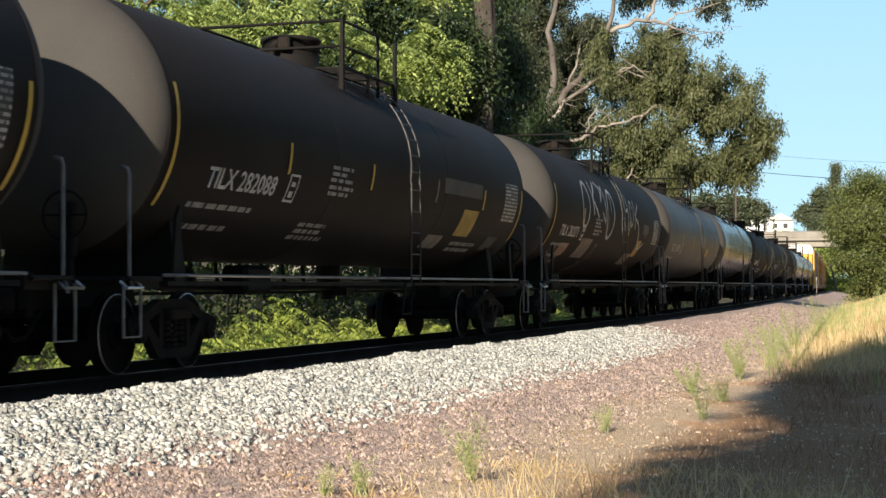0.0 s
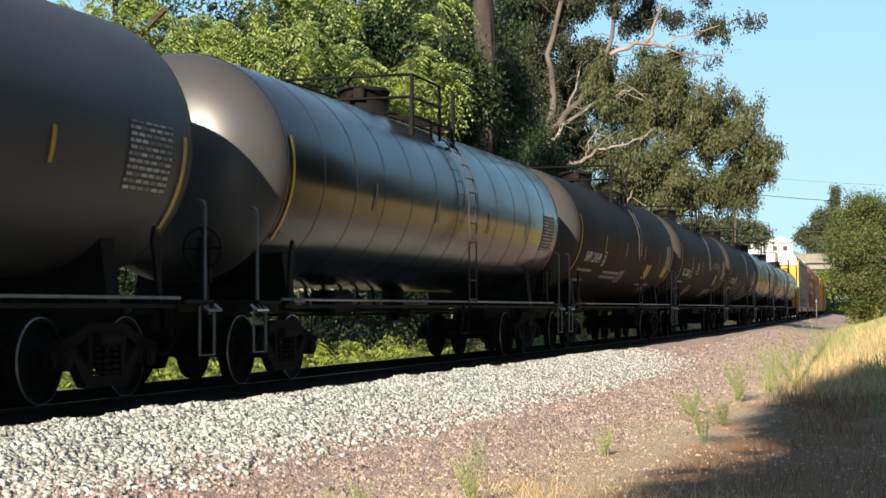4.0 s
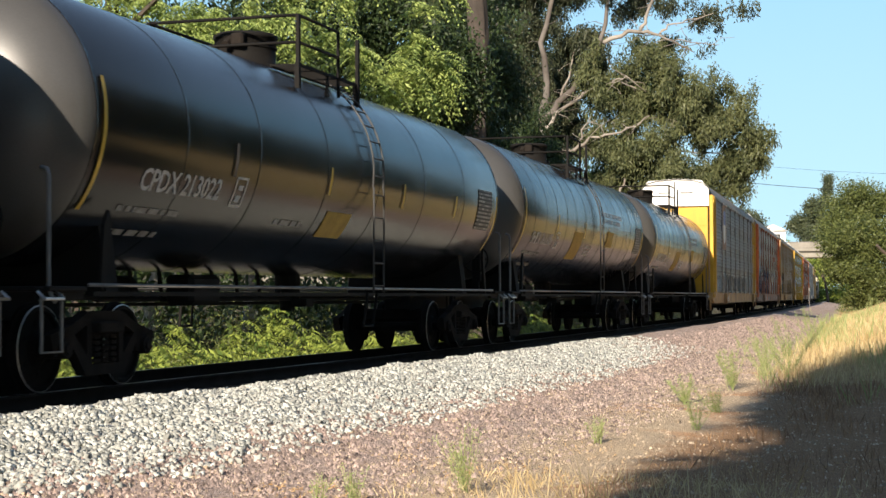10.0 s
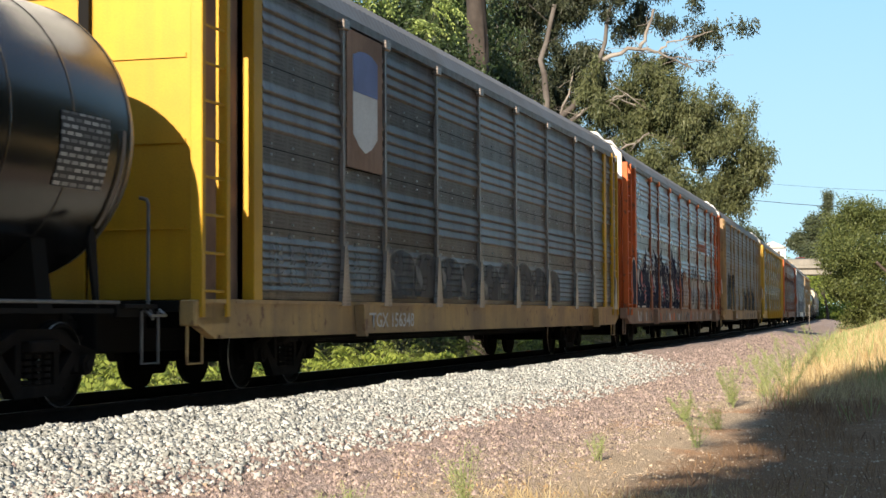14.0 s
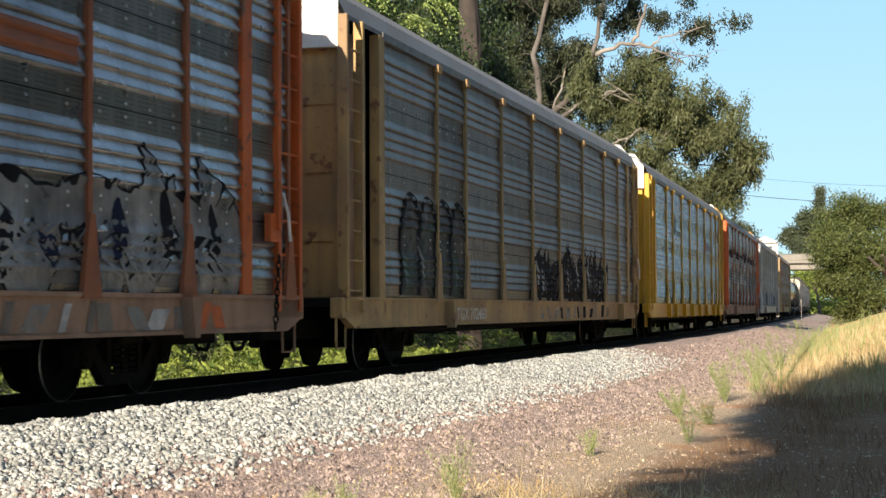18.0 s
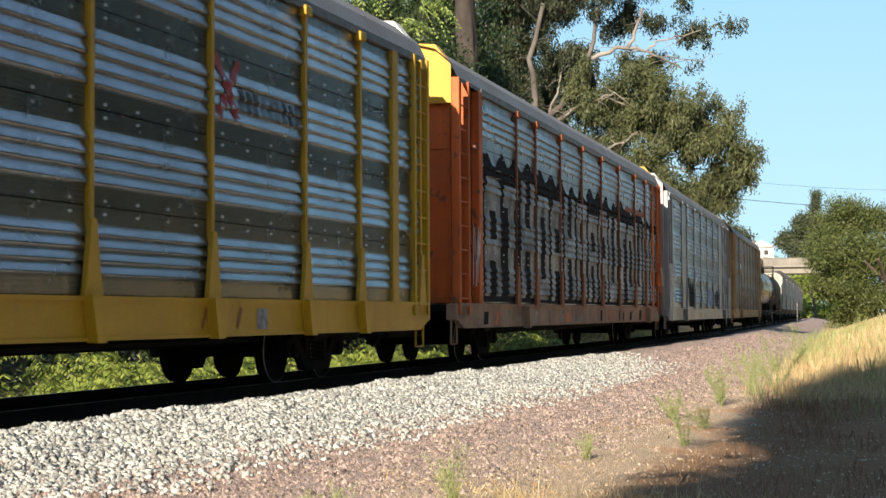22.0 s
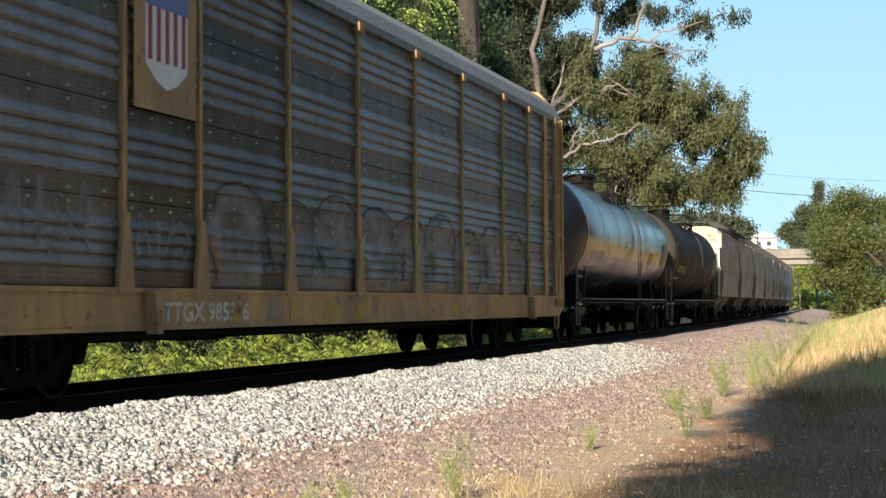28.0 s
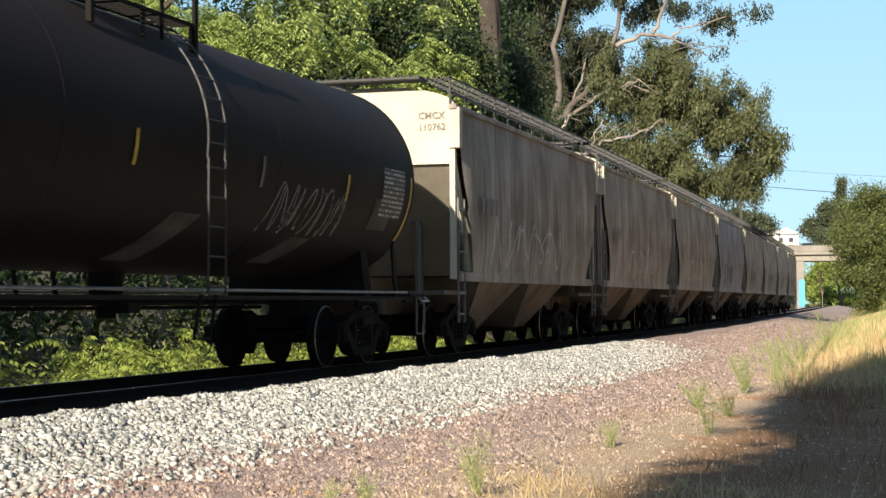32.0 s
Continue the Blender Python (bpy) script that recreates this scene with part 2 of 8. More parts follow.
WHITE_PAINT = surface("white_paint", (0.78, 0.77, 0.73), 0.6, dirt=(0.45, 0.40, 0.33), amount=0.4, scale=1.2)
STENCIL = surface("white_stencil_paint", (0.62, 0.60, 0.56), 0.7, dirt=(0.25, 0.235, 0.215), amount=0.6, scale=6, bump=0.0)
YELLOW_MARK = surface("yellow_reflective_strip", (0.62, 0.40, 0.03), 0.5, dirt=(0.35, 0.24, 0.06), scale=6, bump=0.0)
YELLOW_CARD = surface("yellow_stencil_panel", (0.43, 0.28, 0.035), 0.65, dirt=(0.25, 0.16, 0.03), amount=0.7, scale=4, bump=0.0)
PALE_CARD = surface("brownish_pale_stencil_panel", (0.20, 0.165, 0.135), 0.7, dirt=(0.10, 0.082, 0.068), amount=0.7, scale=3, bump=0.0)
GREY_CARD = surface("dark_grey_patch_paint", (0.045, 0.043, 0.040), 0.65, scale=3, bump=0.0)
YELLOW_BODY = surface("yellow_car_paint", (0.60, 0.33, 0.012), 0.5, dirt=(0.36, 0.20, 0.02), amount=0.5, scale=0.9, grain=50, bump=0.05, streak=0.25)
OLD_YELLOW = surface("weathered_yellow_paint", (0.47, 0.30, 0.11), 0.65, dirt=(0.24, 0.155, 0.09), amount=0.8, scale=1.1, streak=0.55, spots=(0.20, 0.10, 0.05))
ORANGE_BODY = surface("orange_red_car_paint", (0.62, 0.125, 0.018), 0.6, dirt=(0.32, 0.07, 0.02), amount=0.65, scale=1.0, streak=0.45, spots=(0.18, 0.07, 0.03))
BROWN_SILL = surface("rusty_brown_paint", (0.37, 0.225, 0.145), 0.75, dirt=(0.19, 0.115, 0.075), amount=0.8, scale=1.3, streak=0.5)
GREY_BODY = surface("silver_grey_car_paint", (0.34, 0.345, 0.35), 0.40, metal=0.35, dirt=(0.17, 0.16, 0.15), amount=0.7, scale=0.9, streak=0.5)
GALV = surface("galvanised_panel", (0.58, 0.61, 0.63), 0.24, metal=0.9, dirt=(0.33, 0.34, 0.34), amount=0.6, scale=1.2, grain=25, bump=0.04, streak=0.3)
GALV_DULL = surface("weathered_galvanised_panel", (0.64, 0.645, 0.65), 0.27, metal=0.72, dirt=(0.35, 0.338, 0.325), amount=0.7, scale=0.9, grain=25, bump=0.04, streak=0.5)
GALV_DARK = surface("grimy_brown_steel_panel", (0.37, 0.32, 0.285), 0.36, metal=0.4, dirt=(0.19, 0.155, 0.135), amount=0.75, scale=0.8, grain=25, bump=0.05, streak=0.55)
ROOF_GALV = surface("galvanised_roof", (0.17, 0.172, 0.175), 0.6, metal=0.15, dirt=(0.12, 0.113, 0.105), amount=0.6, scale=0.8, bump=0.05)
HOPPER_GREY = surface("weathered_grey_hopper_paint", (0.36, 0.33, 0.30), 0.62, dirt=(0.135, 0.108, 0.086), amount=0.75, scale=0.9, grain=40, bump=0.06, streak=1.0, spec=0.3)
HOPPER_WHITE = surface("cement_dusted_white_paint", (0.55, 0.50, 0.39), 0.7, dirt=(0.38, 0.33, 0.24), amount=0.6, scale=0.9, streak=0.4)
HOPPER_BLUE = surface("bluish_grey_hopper_paint", (0.24, 0.25, 0.30), 0.6, dirt=(0.10, 0.085, 0.08), amount=0.7, scale=0.9, streak=0.9)
GRAF_BLACK = surface("black_spray_paint", (0.014, 0.014, 0.017), 0.85, amount=0.3, scale=2, bump=0.0, spec=0.1)
GRAF_WHITE = worn(surface("white_spray_paint", (0.55, 0.55, 0.55), 0.5, dirt=(0.30, 0.29, 0.28), amount=0.6, scale=2, bump=0.0), 0.6, 1.0, 3.0)
GRAF_FADED = worn(surface("faded_white_spray_paint", (0.32, 0.31, 0.29), 0.6, dirt=(0.15, 0.14, 0.13), amount=0.6, scale=3, bump=0.0), 0.3, 0.95, 3.0)
CHUTE_BROWN = surface("rust_dusted_chute_paint", (0.19, 0.145, 0.105), 0.75, dirt=(0.07, 0.055, 0.045), amount=0.8, scale=1.2, streak=0.5)
GRAF_NAVY = surface("navy_spray_paint", (0.011, 0.015, 0.042), 0.8, amount=0.4, scale=2, bump=0.0, spec=0.15)
GRAF_RED = surface("red_spray_paint", (0.35, 0.03, 0.03), 0.5, amount=0.4, scale=2, bump=0.0)
GRAF_GREEN = surface("dark_green_spray_paint", (0.02, 0.09, 0.06), 0.5, amount=0.4, scale=2, bump=0.0)
GRAF_BLUE = surface("pale_blue_spray_paint", (0.16, 0.20, 0.42), 0.5, amount=0.4, scale=2, bump=0.0)
STONE_WHITE = surface("pale_ballast_stone", (0.42, 0.425, 0.392), 0.95, dirt=(0.27, 0.27, 0.245), scale=6, grain=80, bump=0.3, island=0.42, spec=0.1)
STONE_RED = surface("reddish_gravel_stone", (0.37, 0.285, 0.245), 0.95, dirt=(0.22, 0.162, 0.142), scale=3, grain=80, bump=0.3, island=0.6, spec=0.1)
STONE_TAN = surface("tan_grit", (0.47, 0.37, 0.265), 0.95, dirt=(0.30, 0.22, 0.155), scale=3, grain=80, bump=0.3, island=0.55, spec=0.1)
GRAF_DUSK = worn(surface("dim_grey_spray_paint", (0.065, 0.063, 0.062), 0.7, dirt=(0.030, 0.028, 0.027), amount=0.7, scale=2, bump=0.0, streak=0.4), 0.45, 0.95)
GRAF_WASH = worn(surface("washed_out_white_paint", (0.40, 0.375, 0.35), 0.7, dirt=(0.22, 0.19, 0.165), amount=0.7, scale=2, bump=0.0, streak=0.5), 0.0, 0.7, 1.6)
GRAF_OCHRE = worn(surface("faded_ochre_spray_paint", (0.24, 0.20, 0.06), 0.7, amount=0.5, scale=2, bump=0.0, streak=0.4), 0.1, 0.8)
POST_RUST = surface("faded_rust_red_paint", (0.36, 0.105, 0.035), 0.7, dirt=(0.17, 0.08, 0.05), amount=0.65, scale=2, streak=0.4)
GRAF_SILVER = worn(surface("dull_silver_spray_paint", (0.36, 0.355, 0.35), 0.45, metal=0.3, dirt=(0.14, 0.135, 0.13), amount=0.85, scale=1.6, bump=0.0, streak=0.5), 0.55, 1.0)
CONCRETE = surface("weathered_concrete", (0.27, 0.245, 0.205), 0.85, dirt=(0.15, 0.135, 0.11), amount=0.7, scale=0.3, grain=6, bump=0.2, streak=0.4)
BARK_PALE = surface("pale_smooth_bark", (0.30, 0.265, 0.225), 0.8, dirt=(0.12, 0.095, 0.075), amount=0.9, scale=0.8, grain=8, bump=0.3)
# pale bark darkened: the leaves' shade on the trunk put into its colour
BARK_SHADED = surface("shaded_grey_brown_bark", (0.15, 0.13, 0.112), 0.85, dirt=(0.075, 0.06, 0.05), amount=0.9, scale=0.7, grain=8, bump=0.4)
BARK_DARK = surface("dark_rough_bark", (0.10, 0.075, 0.058), 0.9, dirt=(0.05, 0.04, 0.032), amount=0.8, scale=1.5, grain=8, bump=0.8)
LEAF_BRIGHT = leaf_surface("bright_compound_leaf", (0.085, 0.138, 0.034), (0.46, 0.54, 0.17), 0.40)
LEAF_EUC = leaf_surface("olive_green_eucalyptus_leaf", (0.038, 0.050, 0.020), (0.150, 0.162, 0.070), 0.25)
# own leaf of the dark trees, also used where shade is put into colour
LEAF_DARK = leaf_surface("dark_and_shaded_green_leaf", (0.018, 0.032, 0.012), (0.045, 0.07, 0.022), 0.2)
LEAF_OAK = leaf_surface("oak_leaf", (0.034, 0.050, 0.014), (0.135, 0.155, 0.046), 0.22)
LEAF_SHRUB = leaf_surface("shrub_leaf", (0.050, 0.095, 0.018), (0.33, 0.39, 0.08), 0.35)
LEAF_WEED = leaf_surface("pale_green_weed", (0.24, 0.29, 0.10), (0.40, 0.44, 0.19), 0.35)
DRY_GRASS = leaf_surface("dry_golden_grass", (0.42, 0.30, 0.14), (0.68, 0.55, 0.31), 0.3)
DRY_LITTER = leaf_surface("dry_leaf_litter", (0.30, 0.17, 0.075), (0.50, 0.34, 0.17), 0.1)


def perforate(m):
    """Rows of small dark holes in the flat bands of a side panel."""
    nt = m.node_tree
    N, L = nt.nodes.new, nt.links.new
    tc, sp = N("ShaderNodeTexCoord"), N("ShaderNodeSeparateXYZ")
    L(tc.outputs["Object"], sp.inputs[0])

    def op(kind, a, b=0.0):
        n = N("ShaderNodeMath")
        n.operation = kind
        for i, v in enumerate((a, b)):
            if isinstance(v, float):
                n.inputs[i].default_value = v
            else:
                L(v, n.inputs[i])
        return n.outputs[0]

    hole = op("MULTIPLY", op("LESS_THAN", op("FRACT", op("MULTIPLY", sp.outputs[0], 24.0)), 0.45), op("LESS_THAN", op("FRACT", op("MULTIPLY", sp.outputs[2], 19.0)), 0.6))
    band = op("GREATER_THAN", op("ABSOLUTE", op("SUBTRACT", sp.outputs[2], 0.51)), 0.33)
    group = op("LESS_THAN", op("FRACT", op("MULTIPLY", sp.outputs[0], 1.9)), 0.82)
    hole = op("MULTIPLY", op("MULTIPLY", hole, band), group)
    b = nt.nodes["Principled BSDF"]
    src = b.inputs["Base Color"].links[0].from_socket
    mx = N("ShaderNodeMix")
    mx.data_type = "RGBA"
    L(op("MULTIPLY", hole, 0.5), mx.inputs["Factor"])
    L(src, mx.inputs["A"])
    mx.inputs["B"].default_value = (0.02, 0.02, 0.02, 1)
    L(mx.outputs["Result"], b.inputs["Base Color"])


perforate(GALV)
perforate(GALV_DULL)
perforate(GALV_DARK)
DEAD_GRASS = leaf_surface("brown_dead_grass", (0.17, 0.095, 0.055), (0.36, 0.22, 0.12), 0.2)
LADDER_STEEL = surface("dark_worn_steel", (0.028, 0.027, 0.026), 0.55, dirt=(0.014, 0.012, 0.011), scale=5)
BARK_TALL = surface("brown_fissured_bark", (0.075, 0.058, 0.047), 0.9, dirt=(0.035, 0.028, 0.023), amount=0.8, scale=1.2, grain=8, bump=0.8)
STENCIL_DIM = surface("worn_white_stencil_paint", (0.34, 0.33, 0.31), 0.7, dirt=(0.10, 0.095, 0.09), amount=0.7, scale=9, bump=0.0)
CEMENT_DUST = surface("thin_cement_dust", (0.085, 0.075, 0.065), 0.85, dirt=(0.03, 0.026, 0.022), amount=0.95, scale=2.5, bump=0.0, streak=0.5)
# darker grey-green eucalyptus leaf with shade put into its colour
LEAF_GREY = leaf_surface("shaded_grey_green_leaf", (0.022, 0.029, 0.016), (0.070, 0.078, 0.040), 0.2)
# distance haze is mixed into this leaf colour for the far trees
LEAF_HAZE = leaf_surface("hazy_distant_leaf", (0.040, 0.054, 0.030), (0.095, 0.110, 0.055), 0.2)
BOLT_STEEL = surface("bright_new_bolt_steel", (0.80, 0.80, 0.80), 0.3, metal=0.6, scale=8, bump=0.0)


# ---- ground: one sheet to the horizon ----
def soil(name):
    m = bpy.data.materials.new(name)
    m.use_nodes = True
    nt = m.node_tree
    N, L = nt.nodes.new, nt.links.new
    b = nt.nodes["Principled BSDF"]
    b.inputs["Roughness"].default_value, b.inputs["Specular IOR Level"].default_value = 0.95, 0.15
    tc = N("ShaderNodeTexCoord")
    zone = N("ShaderNodeAttribute")
    zone.attribute_name = "zone"
    sep = N("ShaderNodeSeparateColor")
    L(zone.outputs["Color"], sep.inputs[0])
    n1, n2, vo = N("ShaderNodeTexNoise"), N("ShaderNodeTexNoise"), N("ShaderNodeTexVoronoi")
    n1.inputs["Scale"].default_value, n1.inputs["Detail"].default_value = 0.7, 7
    n2.inputs["Scale"].default_value, n2.inputs["Detail"].default_value = 14.0, 6
    vo.inputs["Scale"].default_value = 34.0
    for n in (n1, n2, vo):
        L(tc.outputs["Object"], n.inputs["Vector"])

    def mix(fac, a, c):
        x = N("ShaderNodeMix")
        x.data_type = "RGBA"
        for sock, v in (("Factor", fac), ("A", a), ("B", c)):
            if isinstance(v, tuple):
                x.inputs[sock].default_value = (*v, 1)
            elif isinstance(v, float):
                x.inputs[sock].default_value = v
            else:
                L(v, x.inputs[sock])
        return x.outputs["Result"]

    dirt = mix(n1.outputs["Fac"], (0.38, 0.285, 0.19), (0.52, 0.41, 0.285))
    pebble = mix(vo.outputs["Color"], (0.25, 0.185, 0.155), (0.47, 0.375, 0.32))
    white = mix(vo.outputs["Distance"], (0.22, 0.21, 0.20), (0.42, 0.41, 0.38))
    # brown soil, with the big tree's shade also put into its darker tone
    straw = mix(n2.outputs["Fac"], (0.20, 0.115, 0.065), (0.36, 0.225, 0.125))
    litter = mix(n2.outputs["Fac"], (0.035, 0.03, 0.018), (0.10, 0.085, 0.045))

    # bare orange earth shows in patches of the trodden path
    earth = N("ShaderNodeMapRange")
    earth.inputs[1].default_value, earth.inputs[2].default_value, earth.inputs[4].default_value = 0.54, 0.64, 0.7
    L(n1.outputs["Fac"], earth.inputs[0])
    dirt = mix(earth.outputs[0], dirt, (0.46, 0.235, 0.11))

    def rough_edge(ch):
        a = N("ShaderNodeMath")
        a.operation = "MULTIPLY_ADD"
        a.inputs[1].default_value = 0.9
        L(n2.outputs["Fac"], a.inputs[0])
        L(sep.outputs[ch], a.inputs[2])
        r = N("ShaderNodeMapRange")
        r.inputs[1].default_value, r.inputs[2].default_value = 0.72, 1.08
        L(a.outputs[0], r.inputs[0])
        return r.outputs[0]

    c = mix(rough_edge(1), dirt, pebble)
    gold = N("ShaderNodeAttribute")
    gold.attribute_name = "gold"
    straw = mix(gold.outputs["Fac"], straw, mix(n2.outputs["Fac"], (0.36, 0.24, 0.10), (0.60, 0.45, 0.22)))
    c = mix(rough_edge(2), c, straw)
    c = mix(rough_edge(0), c, white)
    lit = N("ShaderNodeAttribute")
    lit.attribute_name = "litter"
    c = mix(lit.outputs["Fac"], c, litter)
    n3 = N("ShaderNodeTexNoise")
    n3.inputs["Scale"].default_value, n3.inputs["Detail"].default_value = 70.0, 5
    L(tc.outputs["Object"], n3.inputs["Vector"])
    fr = N("ShaderNodeMapRange")
    fr.inputs[1].default_value, fr.inputs[2].default_value = 0.25, 0.75
    fr.inputs[3].default_value, fr.inputs[4].default_value = 0.35, 1.65
    L(n3.outputs["Fac"], fr.inputs[0])
    hv = N("ShaderNodeHueSaturation")
    L(fr.outputs[0], hv.inputs["Value"])
    L(c, hv.inputs["Color"])
    L(hv.outputs[0], b.inputs["Base Color"])
    bp = N("ShaderNodeBump")
    bp.inputs["Strength"].default_value, bp.inputs["Distance"].default_value = 0.8, 0.025
    L(n3.outputs["Fac"], bp.inputs["Height"])
    L(bp.outputs[0], b.inputs["Normal"])
    return m


def build_ground():
    ss = np.concatenate([np.arange(-90, 0, 3.0), np.arange(0, 60, 0.3), np.arange(60, 160, 1.5), np.arange(160, 420, 8.0), [450, 500, 560, 640, 700]])
    oo = np.concatenate([[-900, -500, -250, -120], np.arange(-60, -8, 3.0), np.arange(-8, 12, 0.2), np.arange(12, 30, 1.0), [35, 45, 60, 100, 200, 400, 800]])
    S, O = np.meshgrid(ss, oo, indexing="ij")
    X, Y = on_line(S, O)
    Z = ground_z(S, O)
    ni, nj = S.shape
    idx = np.arange(ni * nj).reshape(ni, nj)
    quads = np.stack([idx[:-1, :-1], idx[:-1, 1:], idx[1:, 1:], idx[1:, :-1]], -1).reshape(-1, 4)
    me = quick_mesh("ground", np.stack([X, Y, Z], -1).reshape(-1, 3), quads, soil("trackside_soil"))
    me.shade_smooth()
    white = np.interp(O, [-2.6, -2.2, 3.3, 4.2], [0, 1, 1, 0]) * np.interp(S, [29, 36], [1, 0])
    red = np.interp(O, [-4, -3, 4.9, 6.3], [0, 1, 1, 0.15])
    edge = np.interp(S, [0, 12, 22, 32, 60, 150], [7.0, 7.2, 7.4, 6.8, 6.2, 5.6])
    straw = np.clip((O - edge) / 1.1 + 0.5, 0, 1)
    white[O < -3] = 0
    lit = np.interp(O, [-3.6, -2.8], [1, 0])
    za = me.color_attributes.new("zone", "FLOAT_COLOR", "POINT")
    za.data.foreach_set("color", np.stack([white, red, straw, np.ones_like(red)], -1).reshape(-1).astype(np.float32))
    # straw keeps its shade-darkened brown near by and turns golden beyond
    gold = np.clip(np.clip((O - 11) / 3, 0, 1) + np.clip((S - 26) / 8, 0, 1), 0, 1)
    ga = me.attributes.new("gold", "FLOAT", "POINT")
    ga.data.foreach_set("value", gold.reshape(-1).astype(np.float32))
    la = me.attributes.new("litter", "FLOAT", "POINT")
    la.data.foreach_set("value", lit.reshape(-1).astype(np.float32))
    tagged(new("ground", me), "pale gravel, reddish grit and dry grassy soil", "ground", kind="structure")


build_ground()


def build_track():
    top = new("railway_track")
    tagged(top, "single railway track of worn rails on wooden sleepers", "railway track", kind="structure")
    prof = [(-0.07, -0.17), (0.07, -0.17), (0.07, -0.155), (0.012, -0.13), (0.012, -0.05), (0.036, -0.035), (0.036, -0.004), (0.028, 0.0), (-0.028, 0.0), (-0.036, -0.004), (-0.036, -0.035), (-0.012, -0.05), (-0.012, -0.13), (-0.07, -0.155)]
    ss = np.arange(-80, 420, 2.0)
    for side in (0.755, -0.755):
        verts, quads = [], []
        n = len(prof)
        for k, s in enumerate(ss):
            for a, z in prof:
                x, y = on_line(s, side + a)
                verts.append((x, y, z))
            if k:
                for i in range(n):
                    p, q = (k - 1) * n, k * n
                    quads.append((p + i, q + i, q + (i + 1) % n, p + (i + 1) % n))
        ob = part("rail", quick_mesh("rail", np.array(verts), np.array(quads), RUSTY_STEEL), None, top)
        ob.data.materials.append(BRIGHT_STEEL)
        for f in ob.data.polygons:
            if f.normal.z > 0.95 and f.center.z > -0.02:
                f.material_index = 1
    bm = bmesh.new()
    box(bm, (0, 0, -0.235), (0.22, 2.6, 0.16), 0.01)
    wood = surface("creosoted_wood", (0.07, 0.055, 0.042), 0.85, scale=3, bump=0.4)
    me = link_mesh("sleeper", bm, wood)
    for k in range(190):
        s = -6 + k * 0.52
        x, y = on_line(s)
        ob = new("sleeper", me)
        ob.parent = top
        ob.matrix_basis = Matrix.Translation((x, y, 0)) @ Matrix.Rotation(float(np.interp(s, GRID, LINE_A)), 4, "Z")


build_track()


# ---- rolling stock: shared running gear ----
R_WHEEL = 0.457
PROTO = {}


def wheelset_mesh():
    if "wheelset" not in PROTO:
        bm = bmesh.new()
        cyl(bm, (0, -0.95, 0), (0, 0.95, 0), 0.08, 10)
        for s in (-1, 1):
            prof = [(s * 0.68, R_WHEEL + 0.025), (s * 0.715, R_WHEEL + 0.025), (s * 0.725, R_WHEEL), (s * 0.80, R_WHEEL - 0.004), (s * 0.806, R_WHEEL - 0.016), (s * 0.807, 0.40), (s * 0.77, 0.38), (s * 0.76, 0.2), (s * 0.80, 0.14), (s * 0.80, 0.05)]
            sub = bmesh.new()
            lathe(sub, prof, 28, "Y")
            tmp = bpy.data.meshes.new("tmp")
            sub.to_mesh(tmp)
            sub.free()
            bm.from_mesh(tmp)
            bpy.data.meshes.remove(tmp)
            for k in range(6):
                a = k * math.pi / 3
                cyl(bm, (0.27 * math.cos(a), s * 0.755, 0.27 * math.sin(a)), (0.27 * math.cos(a), s * 0.775, 0.27 * math.sin(a)), 0.035, 6)
        me = link_mesh("wheelset", bm, [WHEEL_STEEL, BRIGHT_STEEL])
        for f in me.polygons:
            r = math.hypot(f.center.x, f.center.z)
            if r > R_WHEEL - 0.014 and abs(f.center.y) > 0.80:
                f.material_index = 1
        PROTO["wheelset"] = me
    return PROTO["wheelset"]


def bogie_mesh():
    if "bogie" not in PROTO:
        bm = bmesh.new()
        for s in (-1, 1):
            y0, y1 = s * 0.95, s * 1.07
            # cast side frame: top chord, sloping lower chord, two columns, pedestals
            prism(bm, [(-1.14, 0.60), (-0.72, 0.70), (-0.36, 0.84), (0.36, 0.84), (0.72, 0.70), (1.14, 0.60), (1.14, 0.52), (0.70, 0.58), (0.34, 0.72), (-0.34, 0.72), (-0.70, 0.58), (-1.14, 0.52)], y0, y1)
            prism(bm, [(-0.80, 0.58), (-0.66, 0.60), (-0.30, 0.28), (0.30, 0.28), (0.66, 0.60), (0.80, 0.58), (0.42, 0.16), (-0.42, 0.16)], y0, y1)
            for k in (-1, 1):
                prism(bm, [(k * 0.30, 0.26), (k * 0.40, 0.30), (k * 0.40, 0.74), (k * 0.30, 0.74)], y0, y1)
                prism(bm, [(k * 1.14, 0.60), (k * 0.74, 0.68), (k * 0.70, 0.40), (k * 0.78, 0.38), (k * 0.80, 0.50), (k * 0.98, 0.50), (k * 1.0, 0.38), (k * 1.08, 0.38)], y0, y1)
                wx = 0.89 * k
                cyl(bm, (wx, s * 0.9, R_WHEEL), (wx, s * 1.12, R_WHEEL), 0.105, 12)
                cyl(bm, (wx, s * 1.12, R_WHEEL), (wx, s * 1.14, R_WHEEL), 0.06, 6)
            for k in (-0.18, 0.0, 0.18):
                for j in range(5):
                    cyl(bm, (k, s * 1.02, 0.29 + j * 0.064), (k, s * 1.02, 0.33 + j * 0.064), 0.075, 8)
            box(bm, (0, s * 1.06, 0.665), (0.56, 0.2, 0.12), 0.02)
        box(bm, (0, 0, 0.66), (0.46, 2.1, 0.22), 0.03)
        cyl(bm, (0, 0, 0.7), (0, 0, 0.86), 0.2, 12)
        for wx in (-0.42, 0.42):
            box(bm, (wx, 0, 0.42), (0.1, 1.5, 0.14))
        PROTO["bogie"] = link_mesh("bogie", bm, RUSTY_STEEL)
    return PROTO["bogie"]


WHEELS = []      # (wheelset, its place on the bogie)


